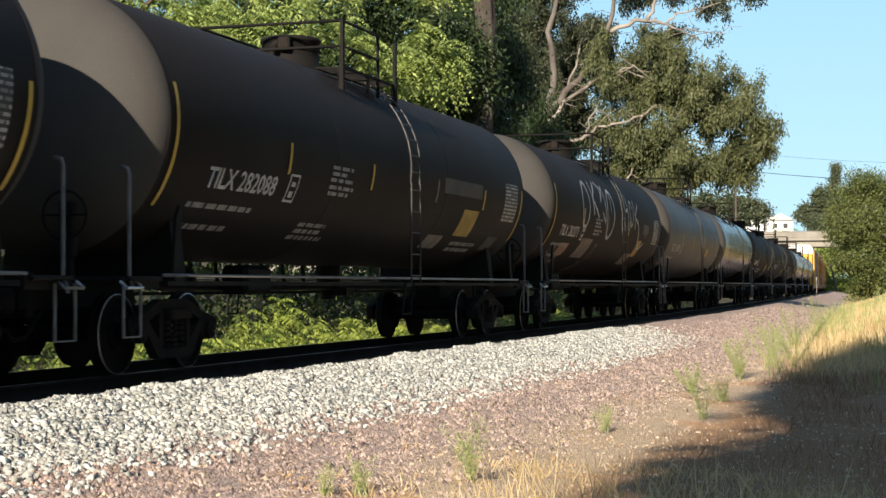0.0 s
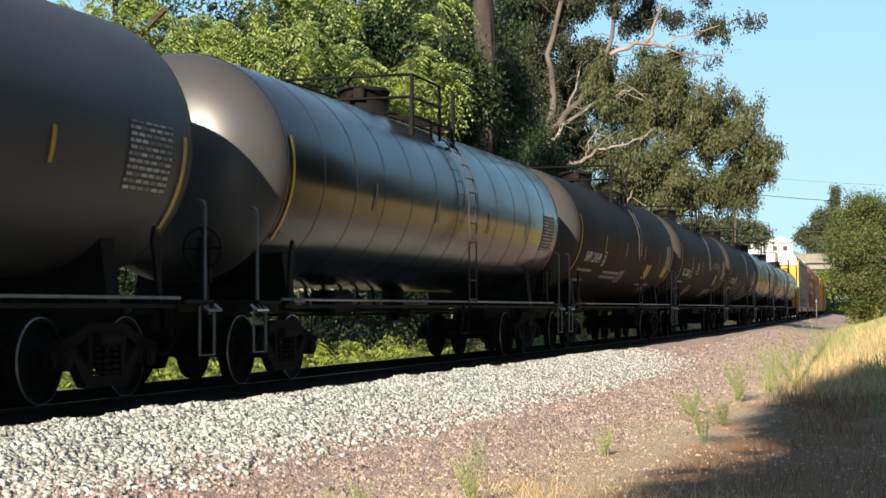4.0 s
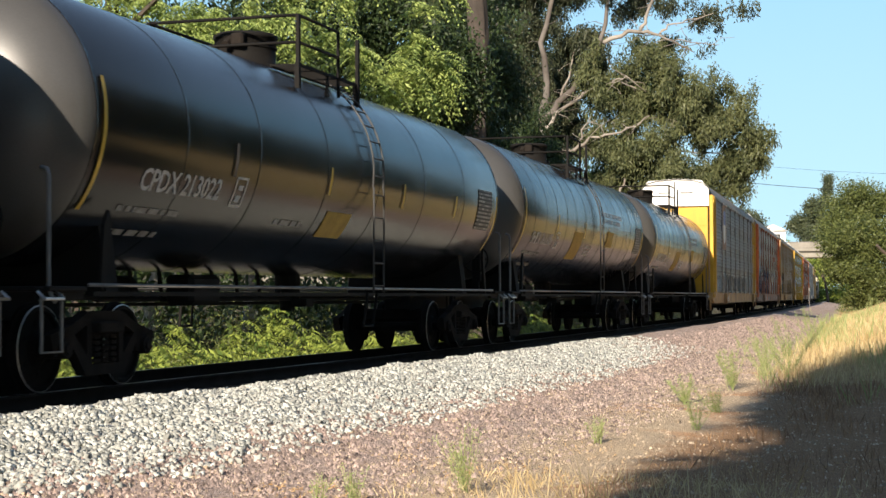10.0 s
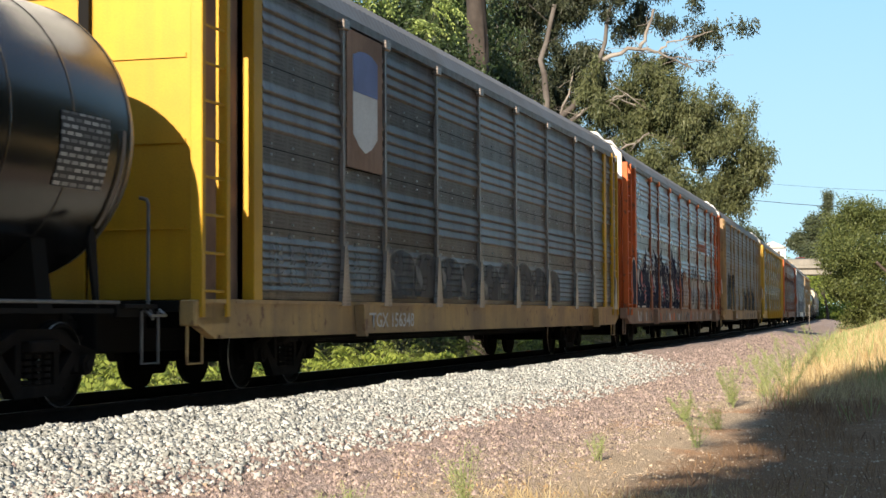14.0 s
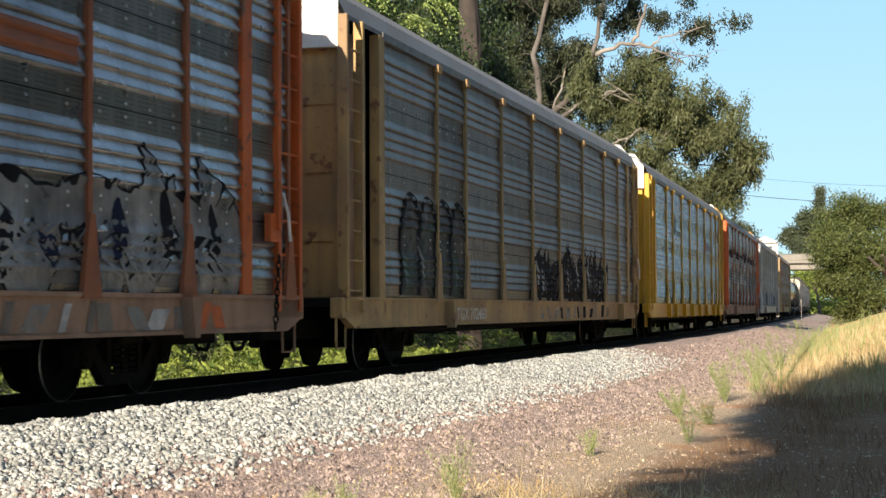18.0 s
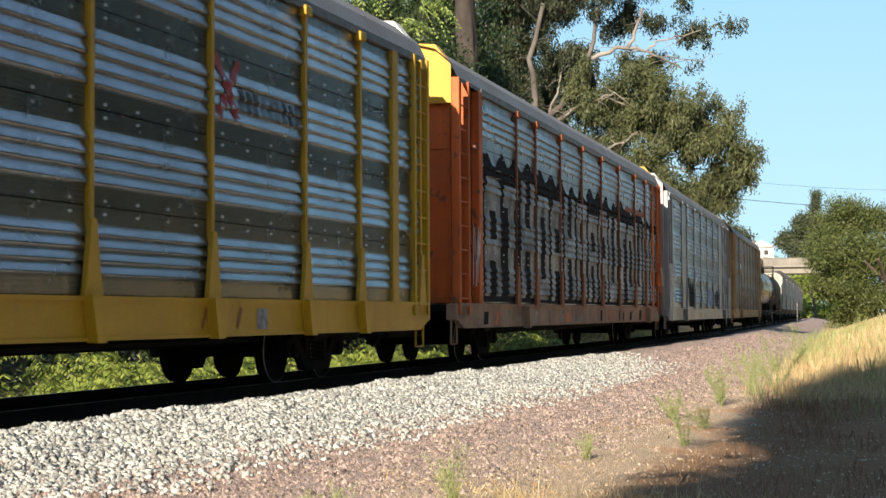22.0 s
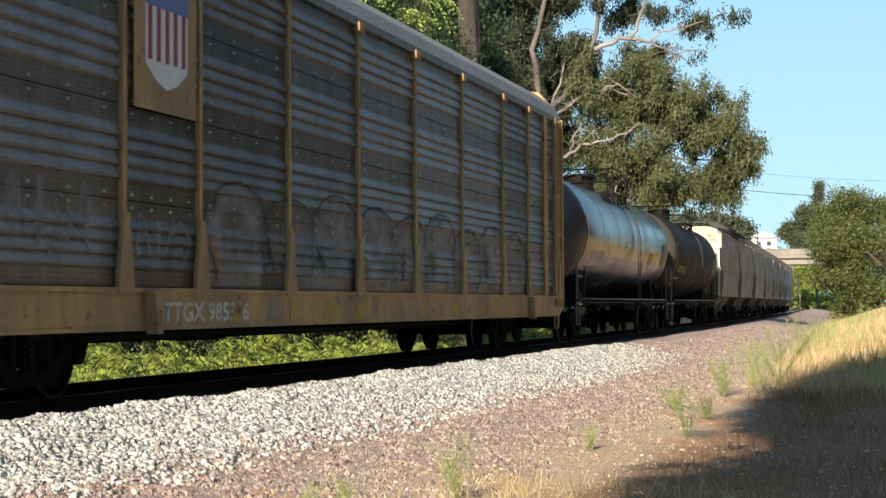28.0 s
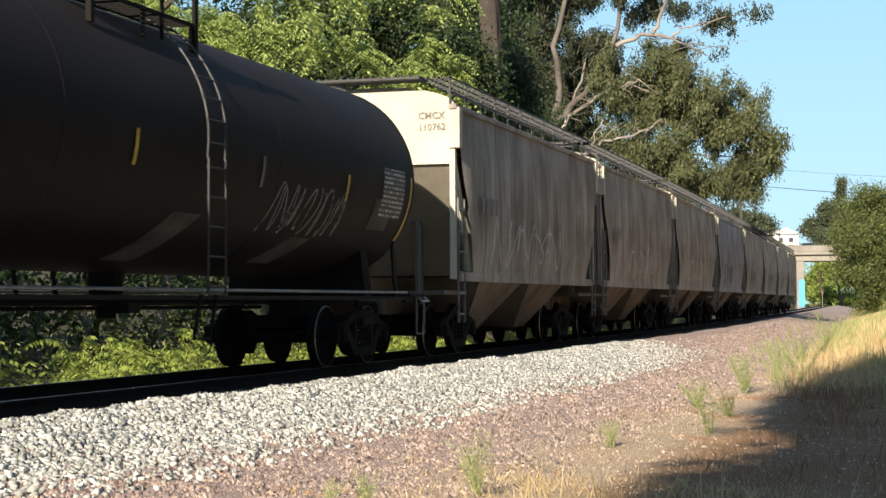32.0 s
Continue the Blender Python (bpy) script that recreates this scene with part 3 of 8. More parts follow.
def add_running_gear(car, half, coupler_x):
    for x in (-half, half):
        b = part("bogie", bogie_mesh(), None, car, "rusty cast-steel bogie")
        b.location = (x, 0, 0)
        for wx in (-0.89, 0.89):
            w = part("wheelset", wheelset_mesh(), None, b, "steel wheelset with worn bright treads")
            w.location = (wx, 0, R_WHEEL)
            WHEELS.append((w, wx))
    if "coupler" not in PROTO:
        bm = bmesh.new()
        box(bm, (-0.45, 0, 0), (0.7, 0.13, 0.15), 0.02)
        box(bm, (0.02, 0.03, 0), (0.30, 0.30, 0.28), 0.05)
        box(bm, (0.17, -0.1, 0), (0.12, 0.12, 0.26), 0.03)
        PROTO["coupler"] = link_mesh("coupler", bm, RUSTY_STEEL)
        bm = bmesh.new()
        pts = [(0, 0.25, 0.0), (0.12, 0.25, -0.12), (0.28, 0.22, -0.30), (0.5, 0.2, -0.32), (0.62, 0.2, -0.2)]
        pipe(bm, pts, 0.03, 6)
        PROTO["air_hose"] = link_mesh("air_hose", bm, BLACK_STEEL)
    for s in (-1, 1):
        c = part("coupler", PROTO["coupler"], None, car)
        c.matrix_basis = pose(s * (coupler_x - 0.12), 0, 0.84, 0, 0, 0 if s > 0 else 180)
        h = part("air_hose", PROTO["air_hose"], None, car)
        h.matrix_basis = pose(s * (coupler_x - 0.55), 0, 0.74, 0, 0, 0 if s > 0 else 180)


# ---- writing and markings, laid on a curved or ribbed side ----
def text_mesh(word, height):
    cu = bpy.data.curves.new("lettering", "FONT")
    cu.body = word
    cu.size = height / 0.72
    cu.resolution_u = 2
    cu.offset = height * 0.025
    ob = bpy.data.objects.new("lettering", cu)
    scene.collection.objects.link(ob)
    dg = bpy.context.evaluated_depsgraph_get()
    me = bpy.data.meshes.new_from_object(ob.evaluated_get(dg))
    bpy.data.objects.remove(ob)
    bpy.data.curves.remove(cu)
    return me


def lay(me_or_bm, place):
    """Moves flat (u, v, 0) vertices onto a side by place(u, v)."""
    for v in (me_or_bm.vertices if isinstance(me_or_bm, bpy.types.Mesh) else me_or_bm.verts):
        v.co = place(v.co.x, v.co.y)


def lettering(name, word, u0, z0, height, width, place, material, parent, label=""):
    me = text_mesh(word, height)
    xs = [v.co.x for v in me.vertices]
    k = width / max(max(xs) - min(xs), 1e-3)
    x0 = min(xs)
    for v in me.vertices:
        v.co.x = (v.co.x - x0) * k
    lay(me, lambda u, v: place(u0 + u, z0 + v))
    me.materials.clear()
    me.materials.append(material)
    return part(name, me, None, parent, label)


def patch(bm, u0, u1, z0, z1, lean=0.0, step=0.08):
    """A flat sheet in (u, z), cut fine enough to follow a curved side."""
    nz = max(1, int(abs(z1 - z0) / step))
    nu = max(1, int(abs(u1 - u0) / 1.2))
    g = [[bm.verts.new((u0 + (u1 - u0) * i / nu + lean * j / nz, z0 + (z1 - z0) * j / nz, 0)) for i in range(nu + 1)] for j in range(nz + 1)]
    for j in range(nz):
        for i in range(nu):
            bm.faces.new((g[j][i], g[j][i + 1], g[j + 1][i + 1], g[j + 1][i]))


def stroke(bm, pts, w, step=0.03):
    """A painted line through (u, z) points."""
    fine = []
    for (a, b), (c, d) in zip(pts, pts[1:]):
        n = max(1, int(math.hypot(c - a, d - b) / step))
        fine += [(a + (c - a) * i / n, b + (d - b) * i / n) for i in range(n)]
    fine.append(pts[-1])
    prev = None
    for i, (a, b) in enumerate(fine):
        c, d = fine[min(i + 1, len(fine) - 1)]
        e, f = fine[max(i - 1, 0)]
        tx, ty = c - e, d - f
        n = math.hypot(tx, ty) or 1
        nx, ny = -ty / n * w / 2, tx / n * w / 2
        cur = (bm.verts.new((a + nx, b + ny, 0)), bm.verts.new((a - nx, b - ny, 0)))
        if prev:
            bm.faces.new((prev[0], prev[1], cur[1], cur[0]))
        prev = cur


def decal(name, build, place, material, parent, label=""):
    bm = bmesh.new()
    build(bm)
    lay(bm, place)
    bmesh.ops.recalc_face_normals(bm, faces=bm.faces[:])
    return part(name, bm, material, parent, label)


def bars(u0, z0, width, rows, line, rng):
    """Unreadable small print as plain bars."""
    def build(bm):
        for r in range(rows):
            u = u0 + rng.uniform(0, 0.04)
            end = u0 + width * rng.uniform(0.75, 1.0)
            while u < end - 0.05:
                w = min(rng.uniform(0.10, 0.35), end - u)
                patch(bm, u, u + w, z0 - r * line * 1.7, z0 - r * line * 1.7 + line)
                u += w + rng.uniform(0.04, 0.08)
    return build


def scrawl(u0, u1, z0, z1, letters, w, rng):
    """A loose hand-sprayed tag: loops and slashes of no meaning."""
    def build(bm):
        lw = (u1 - u0) / letters
        for i in range(letters):
            a = u0 + i * lw
            h = z1 - z0
            f, g, p, q = rng.choice((1.0, 1.5, 2.0)), rng.choice((1.5, 2.0, 2.5)), rng.uniform(0, 6.28), rng.uniform(0, 6.28)
            pts = [(a + lw * (0.1 + 0.8 * t + 0.22 * math.sin(6.28 * f * t + p)), z0 + h * (0.5 + 0.42 * math.sin(6.28 * g * t + q) + 0.12 * math.sin(11 * t + p))) for t in np.linspace(0, 1, 26)]
            stroke(bm, pts, w * rng.uniform(0.8, 1.2))
    return build


# ---- tank cars ----
T_R, T_ZC, T_HALF = 1.53, 2.85, 7.93


def on_tank(u, z, off=0.008):
    k = max(-0.999, min(0.999, (z - T_ZC) / T_R))
    r = T_R + off
    return Vector((u, -r * math.sqrt(1 - k * k), T_ZC + r * k))


def on_tank_band(u, z):
    return on_tank(u, z, 0.02)


def tank_shell(material, rings):
    key = ("shell", material.name)
    if key not in PROTO:
        bm = bmesh.new()
        prof = []
        for k in range(0, 11):
            a = math.pi / 2 * k / 10
            prof.append((-T_HALF - 0.72 * math.cos(a), max(T_R * math.sin(a), 0.02)))
        prof += [(x, T_R) for x in (-5.3, -2.65, 0, 2.65, 5.3)]
        prof += [(-a, r) for a, r in prof[10::-1]]
        lathe(bm, prof, 72)
        bmesh.ops.translate(bm, verts=bm.verts[:], vec=(0, 0, T_ZC))
        # both domes take the paler paint that stands in for sunlit ends
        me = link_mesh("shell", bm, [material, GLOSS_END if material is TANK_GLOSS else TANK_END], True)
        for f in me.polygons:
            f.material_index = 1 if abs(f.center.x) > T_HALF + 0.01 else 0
        PROTO[key] = me
    key2 = ("ring", material.name)
    if key2 not in PROTO:
        bm = bmesh.new()
        lathe(bm, [(-0.025, T_R - 0.01), (-0.014, T_R + 0.004), (0.014, T_R + 0.004), (0.025, T_R - 0.01)], 72)
        PROTO[key2] = link_mesh("weld_ring", bm, material, True)
    return PROTO[key], PROTO[key2]


def tank_fixed_parts():
    """Meshes that every tank car shares."""
    if "tank_fixed" in PROTO:
        return PROTO["tank_fixed"]
    out = []

    def add(name, bm, material, label="", smooth=False):
        out.append((name, link_mesh(name, bm, material, smooth), label))

    for s in (-1, 1):
        bm = bmesh.new()
        box(bm, (s * 7.6, 0, 0.92), (2.6, 0.5, 0.36), 0.02)
        box(bm, (s * 8.75, 0, 0.90), (0.16, 0.56, 0.5), 0.02)
        add("stub_sill", bm, BLACK_STEEL)
        bm = bmesh.new()
        prism(bm, [(-1.15, 1.04), (1.15, 1.04), (1.06, 1.76), (0.9, 1.62), (0.6, 1.45), (0, 1.34), (-0.6, 1.45), (-0.9, 1.62), (-1.06, 1.76)], s * 6.9 - 0.14, s * 6.9 + 0.14, "X")
        add("saddle", bm, BLACK_STEEL)
        bm = bmesh.new()
        box(bm, (s * 8.35, 0, 1.07), (0.75, 2.9, 0.05), 0.01)
        for y in (-1.35, 1.35):
            box(bm, (s * 8.35, y, 1.02), (0.85, 0.07, 0.13), 0.01)
        add("end_platform", bm, BLACK_STEEL)
        for y in (-1.38, 1.38):
            bm = bmesh.new()
            x = s * 8.62
            pipe(bm, [(x - s * 0.02, y * 1.05, 0.93), (x, y * 1.03, 0.98), (x, y, 1.08), (x, y, 2.18), (x, y * 0.985, 2.24), (x - s * 0.02, y * 0.93, 2.26)], 0.022, 8)
            add("end_handrail", bm, GREY_RAIL, "worn light grey tubular end handrail", True)
            bm = bmesh.new()
            pipe(bm, [(s * 8.80, y * 1.02, 1.02), (s * 8.80, y * 1.02, 0.45), (s * 8.42, y * 1.02, 0.45), (s * 8.42, y * 1.02, 1.02)], 0.018, 6)
            add("sill_step", bm, GREY_RAIL)
            bm = bmesh.new()
            pipe(bm, [(s * 8.85, y * 1.01, 1.04), (s * 8.85, y * 1.07, 0.97), (s * 8.5, y * 1.07, 0.97), (s * 8.5, y * 1.01, 1.04)], 0.016, 6)
            add("grab_iron", bm, BRIGHT_STEEL)
            bm = bmesh.new()
            prism(bm, [(s * 7.50, 1.05), (s * 7.58, 1.05), (s * 7.50, 1.75), (s * 7.40, 1.9), (s * 7.34, 1.75)], y * 0.97, y * 1.0)
            add("jacking_pad_post", bm, BLACK_STEEL)
    for y in (-1.42, 1.42):
        bm = bmesh.new()
        cyl(bm, (-7.9, y, 1.11), (7.9, y, 1.11), 0.020, 8)
        add("running_rail", bm, GREY_RAIL, "long grey pipe rail along the tank", True)
        bm = bmesh.new()
        box(bm, (0, y * 0.98, 1.02), (15.6, 0.06, 0.05))
        add("rail_angle", bm, BLACK_STEEL)
    bm = bmesh.new()
    cyl(bm, (0.9, 0, 0.95), (0.9, 0, 1.4), 0.2, 12)
    cyl(bm, (0.9, 0, 0.78), (0.9, 0, 0.95), 0.12, 10)
    box(bm, (0.9, -0.25, 0.9), (0.3, 0.25, 0.12))
    add("bottom_outlet", bm, BLACK_STEEL)
    bm = bmesh.new()
    box(bm, (-3.2, -0.35, 1.08), (0.9, 0.4, 0.4), 0.06)
    cyl(bm, (-4.6, 0.3, 1.1), (-3.8, 0.3, 1.1), 0.17, 10)
    pipe(bm, [(-6.2, -0.1, 1.0), (-4.6, -0.1, 0.96), (6.2, -0.1, 0.96)], 0.03, 6)
    pipe(bm, [(-6, 0.25, 0.9), (6, 0.25, 0.9)], 0.025, 6)
    for k in range(8):
        x = -5.2 + k * 0.8
        cyl(bm, (x, -0.1, 0.96), (x, -0.05, 1.36), 0.03, 5)
    add("brake_rigging", bm, BLACK_STEEL)
    # ladder that bends over the tank's top, and its lower end
    for y in (-1, 1):
        for dx in (0.32, 0.78):
            bm = bmesh.new()
            pts = []
            for k in range(0, 13):
                ph = radians(-8 + k * 5.6)
                pts.append((dx, y * (T_R + 0.10) * math.cos(ph), T_ZC + (T_R + 0.10) * math.sin(ph)))
            pipe(bm, [(dx, y * 1.62, 1.05), (dx, y * 1.63, 2.6)] + pts, 0.015, 6)
            add("ladder_stile", bm, LADDER_STEEL)
        for k in range(12):
            bm = bmesh.new()
            if k < 5:
                p = (y * 1.62, 1.15 + k * 0.34)
            else:
                ph = radians(-2 + (k - 5) * 9.2)
                p = (y * (T_R + 0.10) * math.cos(ph), T_ZC + (T_R + 0.10) * math.sin(ph))
            cyl(bm, (0.30, p[0], p[1]), (0.80, p[0], p[1]), 0.012, 6)
            add("ladder_rung", bm, LADDER_STEEL)
        bm = bmesh.new()
        pipe(bm, [(0.34, y * 1.52, 1.05), (0.2, y * 1.5, 0.55), (0.62, y * 1.5, 0.55), (0.76, y * 1.52, 1.05)], 0.022, 6)
        add("ladder_step", bm, BLACK_STEEL)
    # manway housing
    bm = bmesh.new()
    lathe(bm, [(4.2, 0.50), (4.34, 0.50), (4.36, 0.44), (4.74, 0.45), (4.75, 0.47), (4.80, 0.47), (4.83, 0.42), (4.85, 0.02)], 32, "Z")
    bmesh.ops.translate(bm, verts=bm.verts[:], vec=(-0.70, 0, 0))
    add("manway_housing", bm, BLACK_STEEL, "round black housing over the valves", True)
    bm = bmesh.new()
    lathe(bm, [(4.60, 0.44), (4.605, 0.465), (4.635, 0.465), (4.64, 0.44)], 32, "Z")
    bmesh.ops.translate(bm, verts=bm.verts[:], vec=(-0.70, 0, 0))
    add("housing_band", bm, BLACK_STEEL)
    bm = bmesh.new()
    box(bm, (-1.18, -0.1, 4.68), (0.16, 0.2, 0.2), 0.03)
    cyl(bm, (-1.3, 0.05, 4.6), (-1.1, 0.05, 4.72), 0.06, 8)
    add("vent_valve", bm, RUSTY_STEEL)
    bm = bmesh.new()
    lathe(bm, [(4.3, 0.27), (4.42, 0.27), (4.44, 0.30), (4.50, 0.30), (4.52, 0.02)], 20, "Z")
    bmesh.ops.translate(bm, verts=bm.verts[:], vec=(0.35, 0, 0))
    add("filling_cover", bm, BLACK_STEEL)
    for y in (-1, 1):
        bm = bmesh.new()
        box(bm, (-0.3, y * 0.74, 4.24), (2.4, 0.03, 0.04))
        box(bm, (-0.3, y * 1.14, 4.24), (2.4, 0.03, 0.04))
        for k in range(22):
            box(bm, (-1.47 + k * 0.112, y * 0.94, 4.24), (0.03, 0.4, 0.025))
        add("walkway", bm, BLACK_STEEL, "black steel grating beside the housing")
        for x in (-1.5, -0.3, 0.9):
            bm = bmesh.new()
            box(bm, (x, y * 1.12, 4.08), (0.04, 0.04, 0.32))
            add("walkway_bracket", bm, BLACK_STEEL)
    for x, zt in ((-1.5, 4.93), (0.95, 4.93)):
        for y in (-1.15, 1.15):
            bm = bmesh.new()
            box(bm, (x, y, 4.42), (0.075, 0.05, 1.04))
            add("rail_post", bm, BLACK_STEEL)
    for y in (-1.15, 1.15):
        for z in (4.55, 4.93):
            bm = bmesh.new()
            cyl(bm, (-1.5, y, z), (0.95 if y > 0 else 0.1, y, z), 0.024, 6)
            add("guard_rail", bm, BLACK_STEEL, "", True)
    for z in (4.55, 4.93):
        bm = bmesh.new()
        cyl(bm, (-1.5, -1.15, z), (-1.5, 1.15, z), 0.024, 6)
        add("guard_rail", bm, BLACK_STEEL, "", True)
    bm = bmesh.new()
    pipe(bm, [(0.1, -1.15, 4.93), (0.1, -1.15, 3.95)], 0.026, 6)
    add("rail_post", bm, BLACK_STEEL)
    # hand brake wheel at the near end
    bm = bmesh.new()
    pipe(bm, [(-8.78, -0.7 + 0.26 * math.cos(k * math.pi / 10), 1.75 + 0.26 * math.sin(k * math.pi / 10)) for k in range(21)], 0.016, 5)
    cyl(bm, (-8.78, -0.96, 1.75), (-8.78, -0.44, 1.75), 0.014, 5)
    cyl(bm, (-8.78, -0.7, 1.49), (-8.78, -0.7, 2.01), 0.014, 5)
    add("brake_wheel", bm, BLACK_STEEL)
    bm = bmesh.new()
    box(bm, (-8.70, -0.7, 1.6), (0.12, 0.18, 0.6), 0.02)
    box(bm, (-8.70, -0.7, 1.2), (0.08, 0.1, 0.3))
    add("brake_housing", bm, BLACK_STEEL)
    PROTO["tank_fixed"] = out
    return out


def print_card():
    """Dark card with rows of fine pale print."""
    m = surface("finely_printed_panel", (0.05, 0.05, 0.05), 0.6, bump=0.0)
    nt = m.node_tree
    tc, br = nt.nodes.new("ShaderNodeTexCoord"), nt.nodes.new("ShaderNodeTexBrick")
    mp = nt.nodes.new("ShaderNodeMapping")
    mp.inputs["Rotation"].default_value = (radians(90), 0, 0)
    nt.links.new(tc.outputs["Object"], mp.inputs["Vector"])
    nt.links.new(mp.outputs[0], br.inputs["Vector"])
    br.inputs["Color1"].default_value = br.inputs["Color2"].default_value = (0.50, 0.49, 0.46, 1)
    br.inputs["Color2"].default_value = (0.12, 0.12, 0.12, 1)
    br.inputs["Mortar"].default_value = (0.035, 0.035, 0.035, 1)
    br.inputs["Scale"].default_value, br.inputs["Brick Width"].default_value, br.inputs["Row Height"].default_value = 1.0, 0.16, 0.07
    br.inputs["Mortar Size"].default_value = 0.018
    nt.links.new(br.outputs["Color"], nt.nodes["Principled BSDF"].inputs["Base Color"])
    return m


PRINT_CARD = print_card()
CARS = []        # (car, place along the train, half the distance between bogies)


def tank_car(at, paint, mark, label, rings=(-7.93, -2.65, 2.65, 7.93), seed=1, strips=(), cards=(), extra=None, stencil=None):
    rng = random.Random(seed)
    car = tagged(new("tank_car"), label, "tank car", "cars of the passing train")
    shell, ring = tank_shell(paint, rings)
    part("shell", shell, None, car)
    for x in rings:
        ob = part("weld_ring", ring, None, car)
        ob.location = (x, 0, T_ZC)
    for name, me, lab in tank_fixed_parts():
        part(name, me, None, car, lab)
    add_running_gear(car, 6.9, 9.05)
    ink = stencil or STENCIL
    if mark:
        lettering("lettering", mark, -6.75, 2.16, 0.24, 2.05, on_tank, ink, car, "white stencilled lettering")
        decal("stencil_box", lambda bm: [patch(bm, -4.32, -4.29, 2.1, 2.46), patch(bm, -4.02, -3.99, 2.1, 2.46), patch(bm, -4.32, -3.99, 2.43, 2.46), patch(bm, -4.32, -3.99, 2.1, 2.13), patch(bm, -4.22, -4.09, 2.16, 2.24), patch(bm, -4.22, -4.09, 2.3, 2.36)], on_tank, ink, car)
        decal("small_print", bars(-7.0, 1.92, 1.9, 1, 0.06, rng), on_tank, STENCIL_DIM, car)
        decal("small_print", bars(-6.9, 1.68, 1.7, 1, 0.06, rng), on_tank, STENCIL_DIM, car)
    for x, z0, z1 in strips:
        decal("reflective_strip", lambda bm: patch(bm, x - 0.035, x + 0.035, z0, z1), on_tank_band, YELLOW_MARK if rng.random() < 0.7 else PALE_CARD, car, "")
    for x0, x1, z0, z1, m in cards:
        decal("stencil_panel", lambda bm: patch(bm, x0, x1, z0, z1), on_tank, m, car)
    decal("data_panel", lambda bm: patch(bm, 6.55, 7.5, 2.25, 2.98), on_tank, PRINT_CARD, car, "panel of fine white print")
    if extra:
        extra(car, rng)
    CARS.append((car, at, 6.9))
    return car


BASE_STRIPS = [(-7.78, 1.9, 3.25), (-4.45, 2.45, 2.85), (-1.2, 2.42, 2.8), (2.1, 2.4, 2.78), (5.05, 2.4, 2.76), (7.78, 1.9, 2.9)]


def build_tanks():
    matt = "matt black tank car with grimy sides"
    gloss = "glossy black tank car mirroring dry ground"

    def prints(spec):
        def extra(car, rng):
            for u, z, w, rows, line in spec:
                decal("small_print", bars(u, z, w, rows, line, rng), on_tank, STENCIL_DIM, car)
        return extra

    usual = [(-2.9, 2.62, 0.9, 3, 0.05), (-2.9, 2.35, 1.0, 2, 0.05), (-3.3, 1.82, 1.3, 3, 0.05), (4.2, 1.74, 1.7, 2, 0.06)]
    tank_car(-202.7, TANK_MATT, "", matt, seed=1, strips=BASE_STRIPS)
    tank_car(-184.14, TANK_MATT, "TILX 282088", matt + ", yellow stencil panel", seed=2, strips=BASE_STRIPS,
             cards=[(3.95, 4.9, 1.9, 2.36, YELLOW_CARD), (2.5, 4.9, 2.58, 2.84, GREY_CARD), (2.6, 3.5, 1.66, 1.88, PALE_CARD), (6.3, 7.0, 1.7, 1.95, GREY_CARD)], extra=prints(usual))

    def white_tag(car, rng):
        prints(usual[:2])(car, rng)

        for pts, w in (
                ([(-4.2 + 0.42 * math.cos(q), 2.95 + 0.55 * math.sin(q)) for q in np.linspace(0.6, 7.0, 16)], 0.10),
                ([(-3.45, 3.55), (-3.2, 2.75)], 0.10),
                ([(-2.7, 3.6), (-3.3, 3.15), (-2.55, 2.7)], 0.09),
                ([(-2.45, 3.6), (-2.0, 3.45), (-2.25, 3.1), (-1.7, 3.55), (-1.55, 2.6), (-2.05, 2.85)], 0.08),
                ([(-0.85 + 0.52 * math.cos(q), 2.85 + 0.62 * math.sin(q)) for q in np.linspace(1.2, 7.7, 20)], 0.09),
                ([(-0.85, 3.5), (-0.8, 2.9)], 0.05),
                ([(1.1, 3.5), (1.35, 3.0), (1.8, 3.1)], 0.08),
                ([(1.75, 3.5), (1.85, 2.95), (2.0, 2.5)], 0.08),
                ([(2.45 + 0.25 * math.cos(q), 3.0 + 0.35 * math.sin(q)) for q in np.linspace(0.5, 6.9, 14)], 0.07),
                ([(2.95, 3.4), (3.05, 2.6)], 0.07),
                ([(3.7, 3.3), (3.0, 2.95), (3.6, 2.75), (4.1, 2.2), (4.7, 2.05), (5.2, 2.25)], 0.06)):
            decal("spray_stroke", lambda bm: stroke(bm, pts, w), on_tank, GRAF_WHITE, car, "white hand-sprayed stroke")
        decal("spray_tag", scrawl(-7.0, -5.2, 1.45, 1.95, 4, 0.03, rng), on_tank, GRAF_FADED, car)
        decal("rust_scrape", lambda bm: [patch(bm, -6.0, -5.1, 1.72, 2.0), patch(bm, -5.6, -5.4, 1.5, 1.72)], on_tank, BROWN_SILL, car)
        decal("spray_tag", lambda bm: stroke(bm, [(-2.4, 1.4), (-2.25, 1.6), (-2.1, 1.6), (-1.9, 2.05), (-1.7, 2.0), (-1.7, 1.75), (-1.95, 1.5), (-2.4, 1.4)], 0.035), on_tank, PALE_CARD, car)
    tank_car(-165.33, TANK_MATT, "TILX 282271", matt + " and white sprayed scrawl", seed=3, strips=BASE_STRIPS,
             cards=[(-3.9, -2.55, 1.7, 2.16, PALE_CARD), (3.0, 4.2, 1.62, 1.92, PALE_CARD), (4.1, 4.8, 1.85, 2.3, YELLOW_CARD), (4.6, 5.6, 2.5, 2.78, GREY_CARD)], extra=white_tag)

    def faint(car, rng):
        decal("spray_tag", scrawl(-2.6, -1.0, 1.5, 2.1, 3, 0.03, rng), on_tank, GRAF_FADED, car)
        decal("spray_tag", scrawl(1.6, 3.2, 1.7, 2.2, 3, 0.03, rng), on_tank, GRAF_FADED, car)
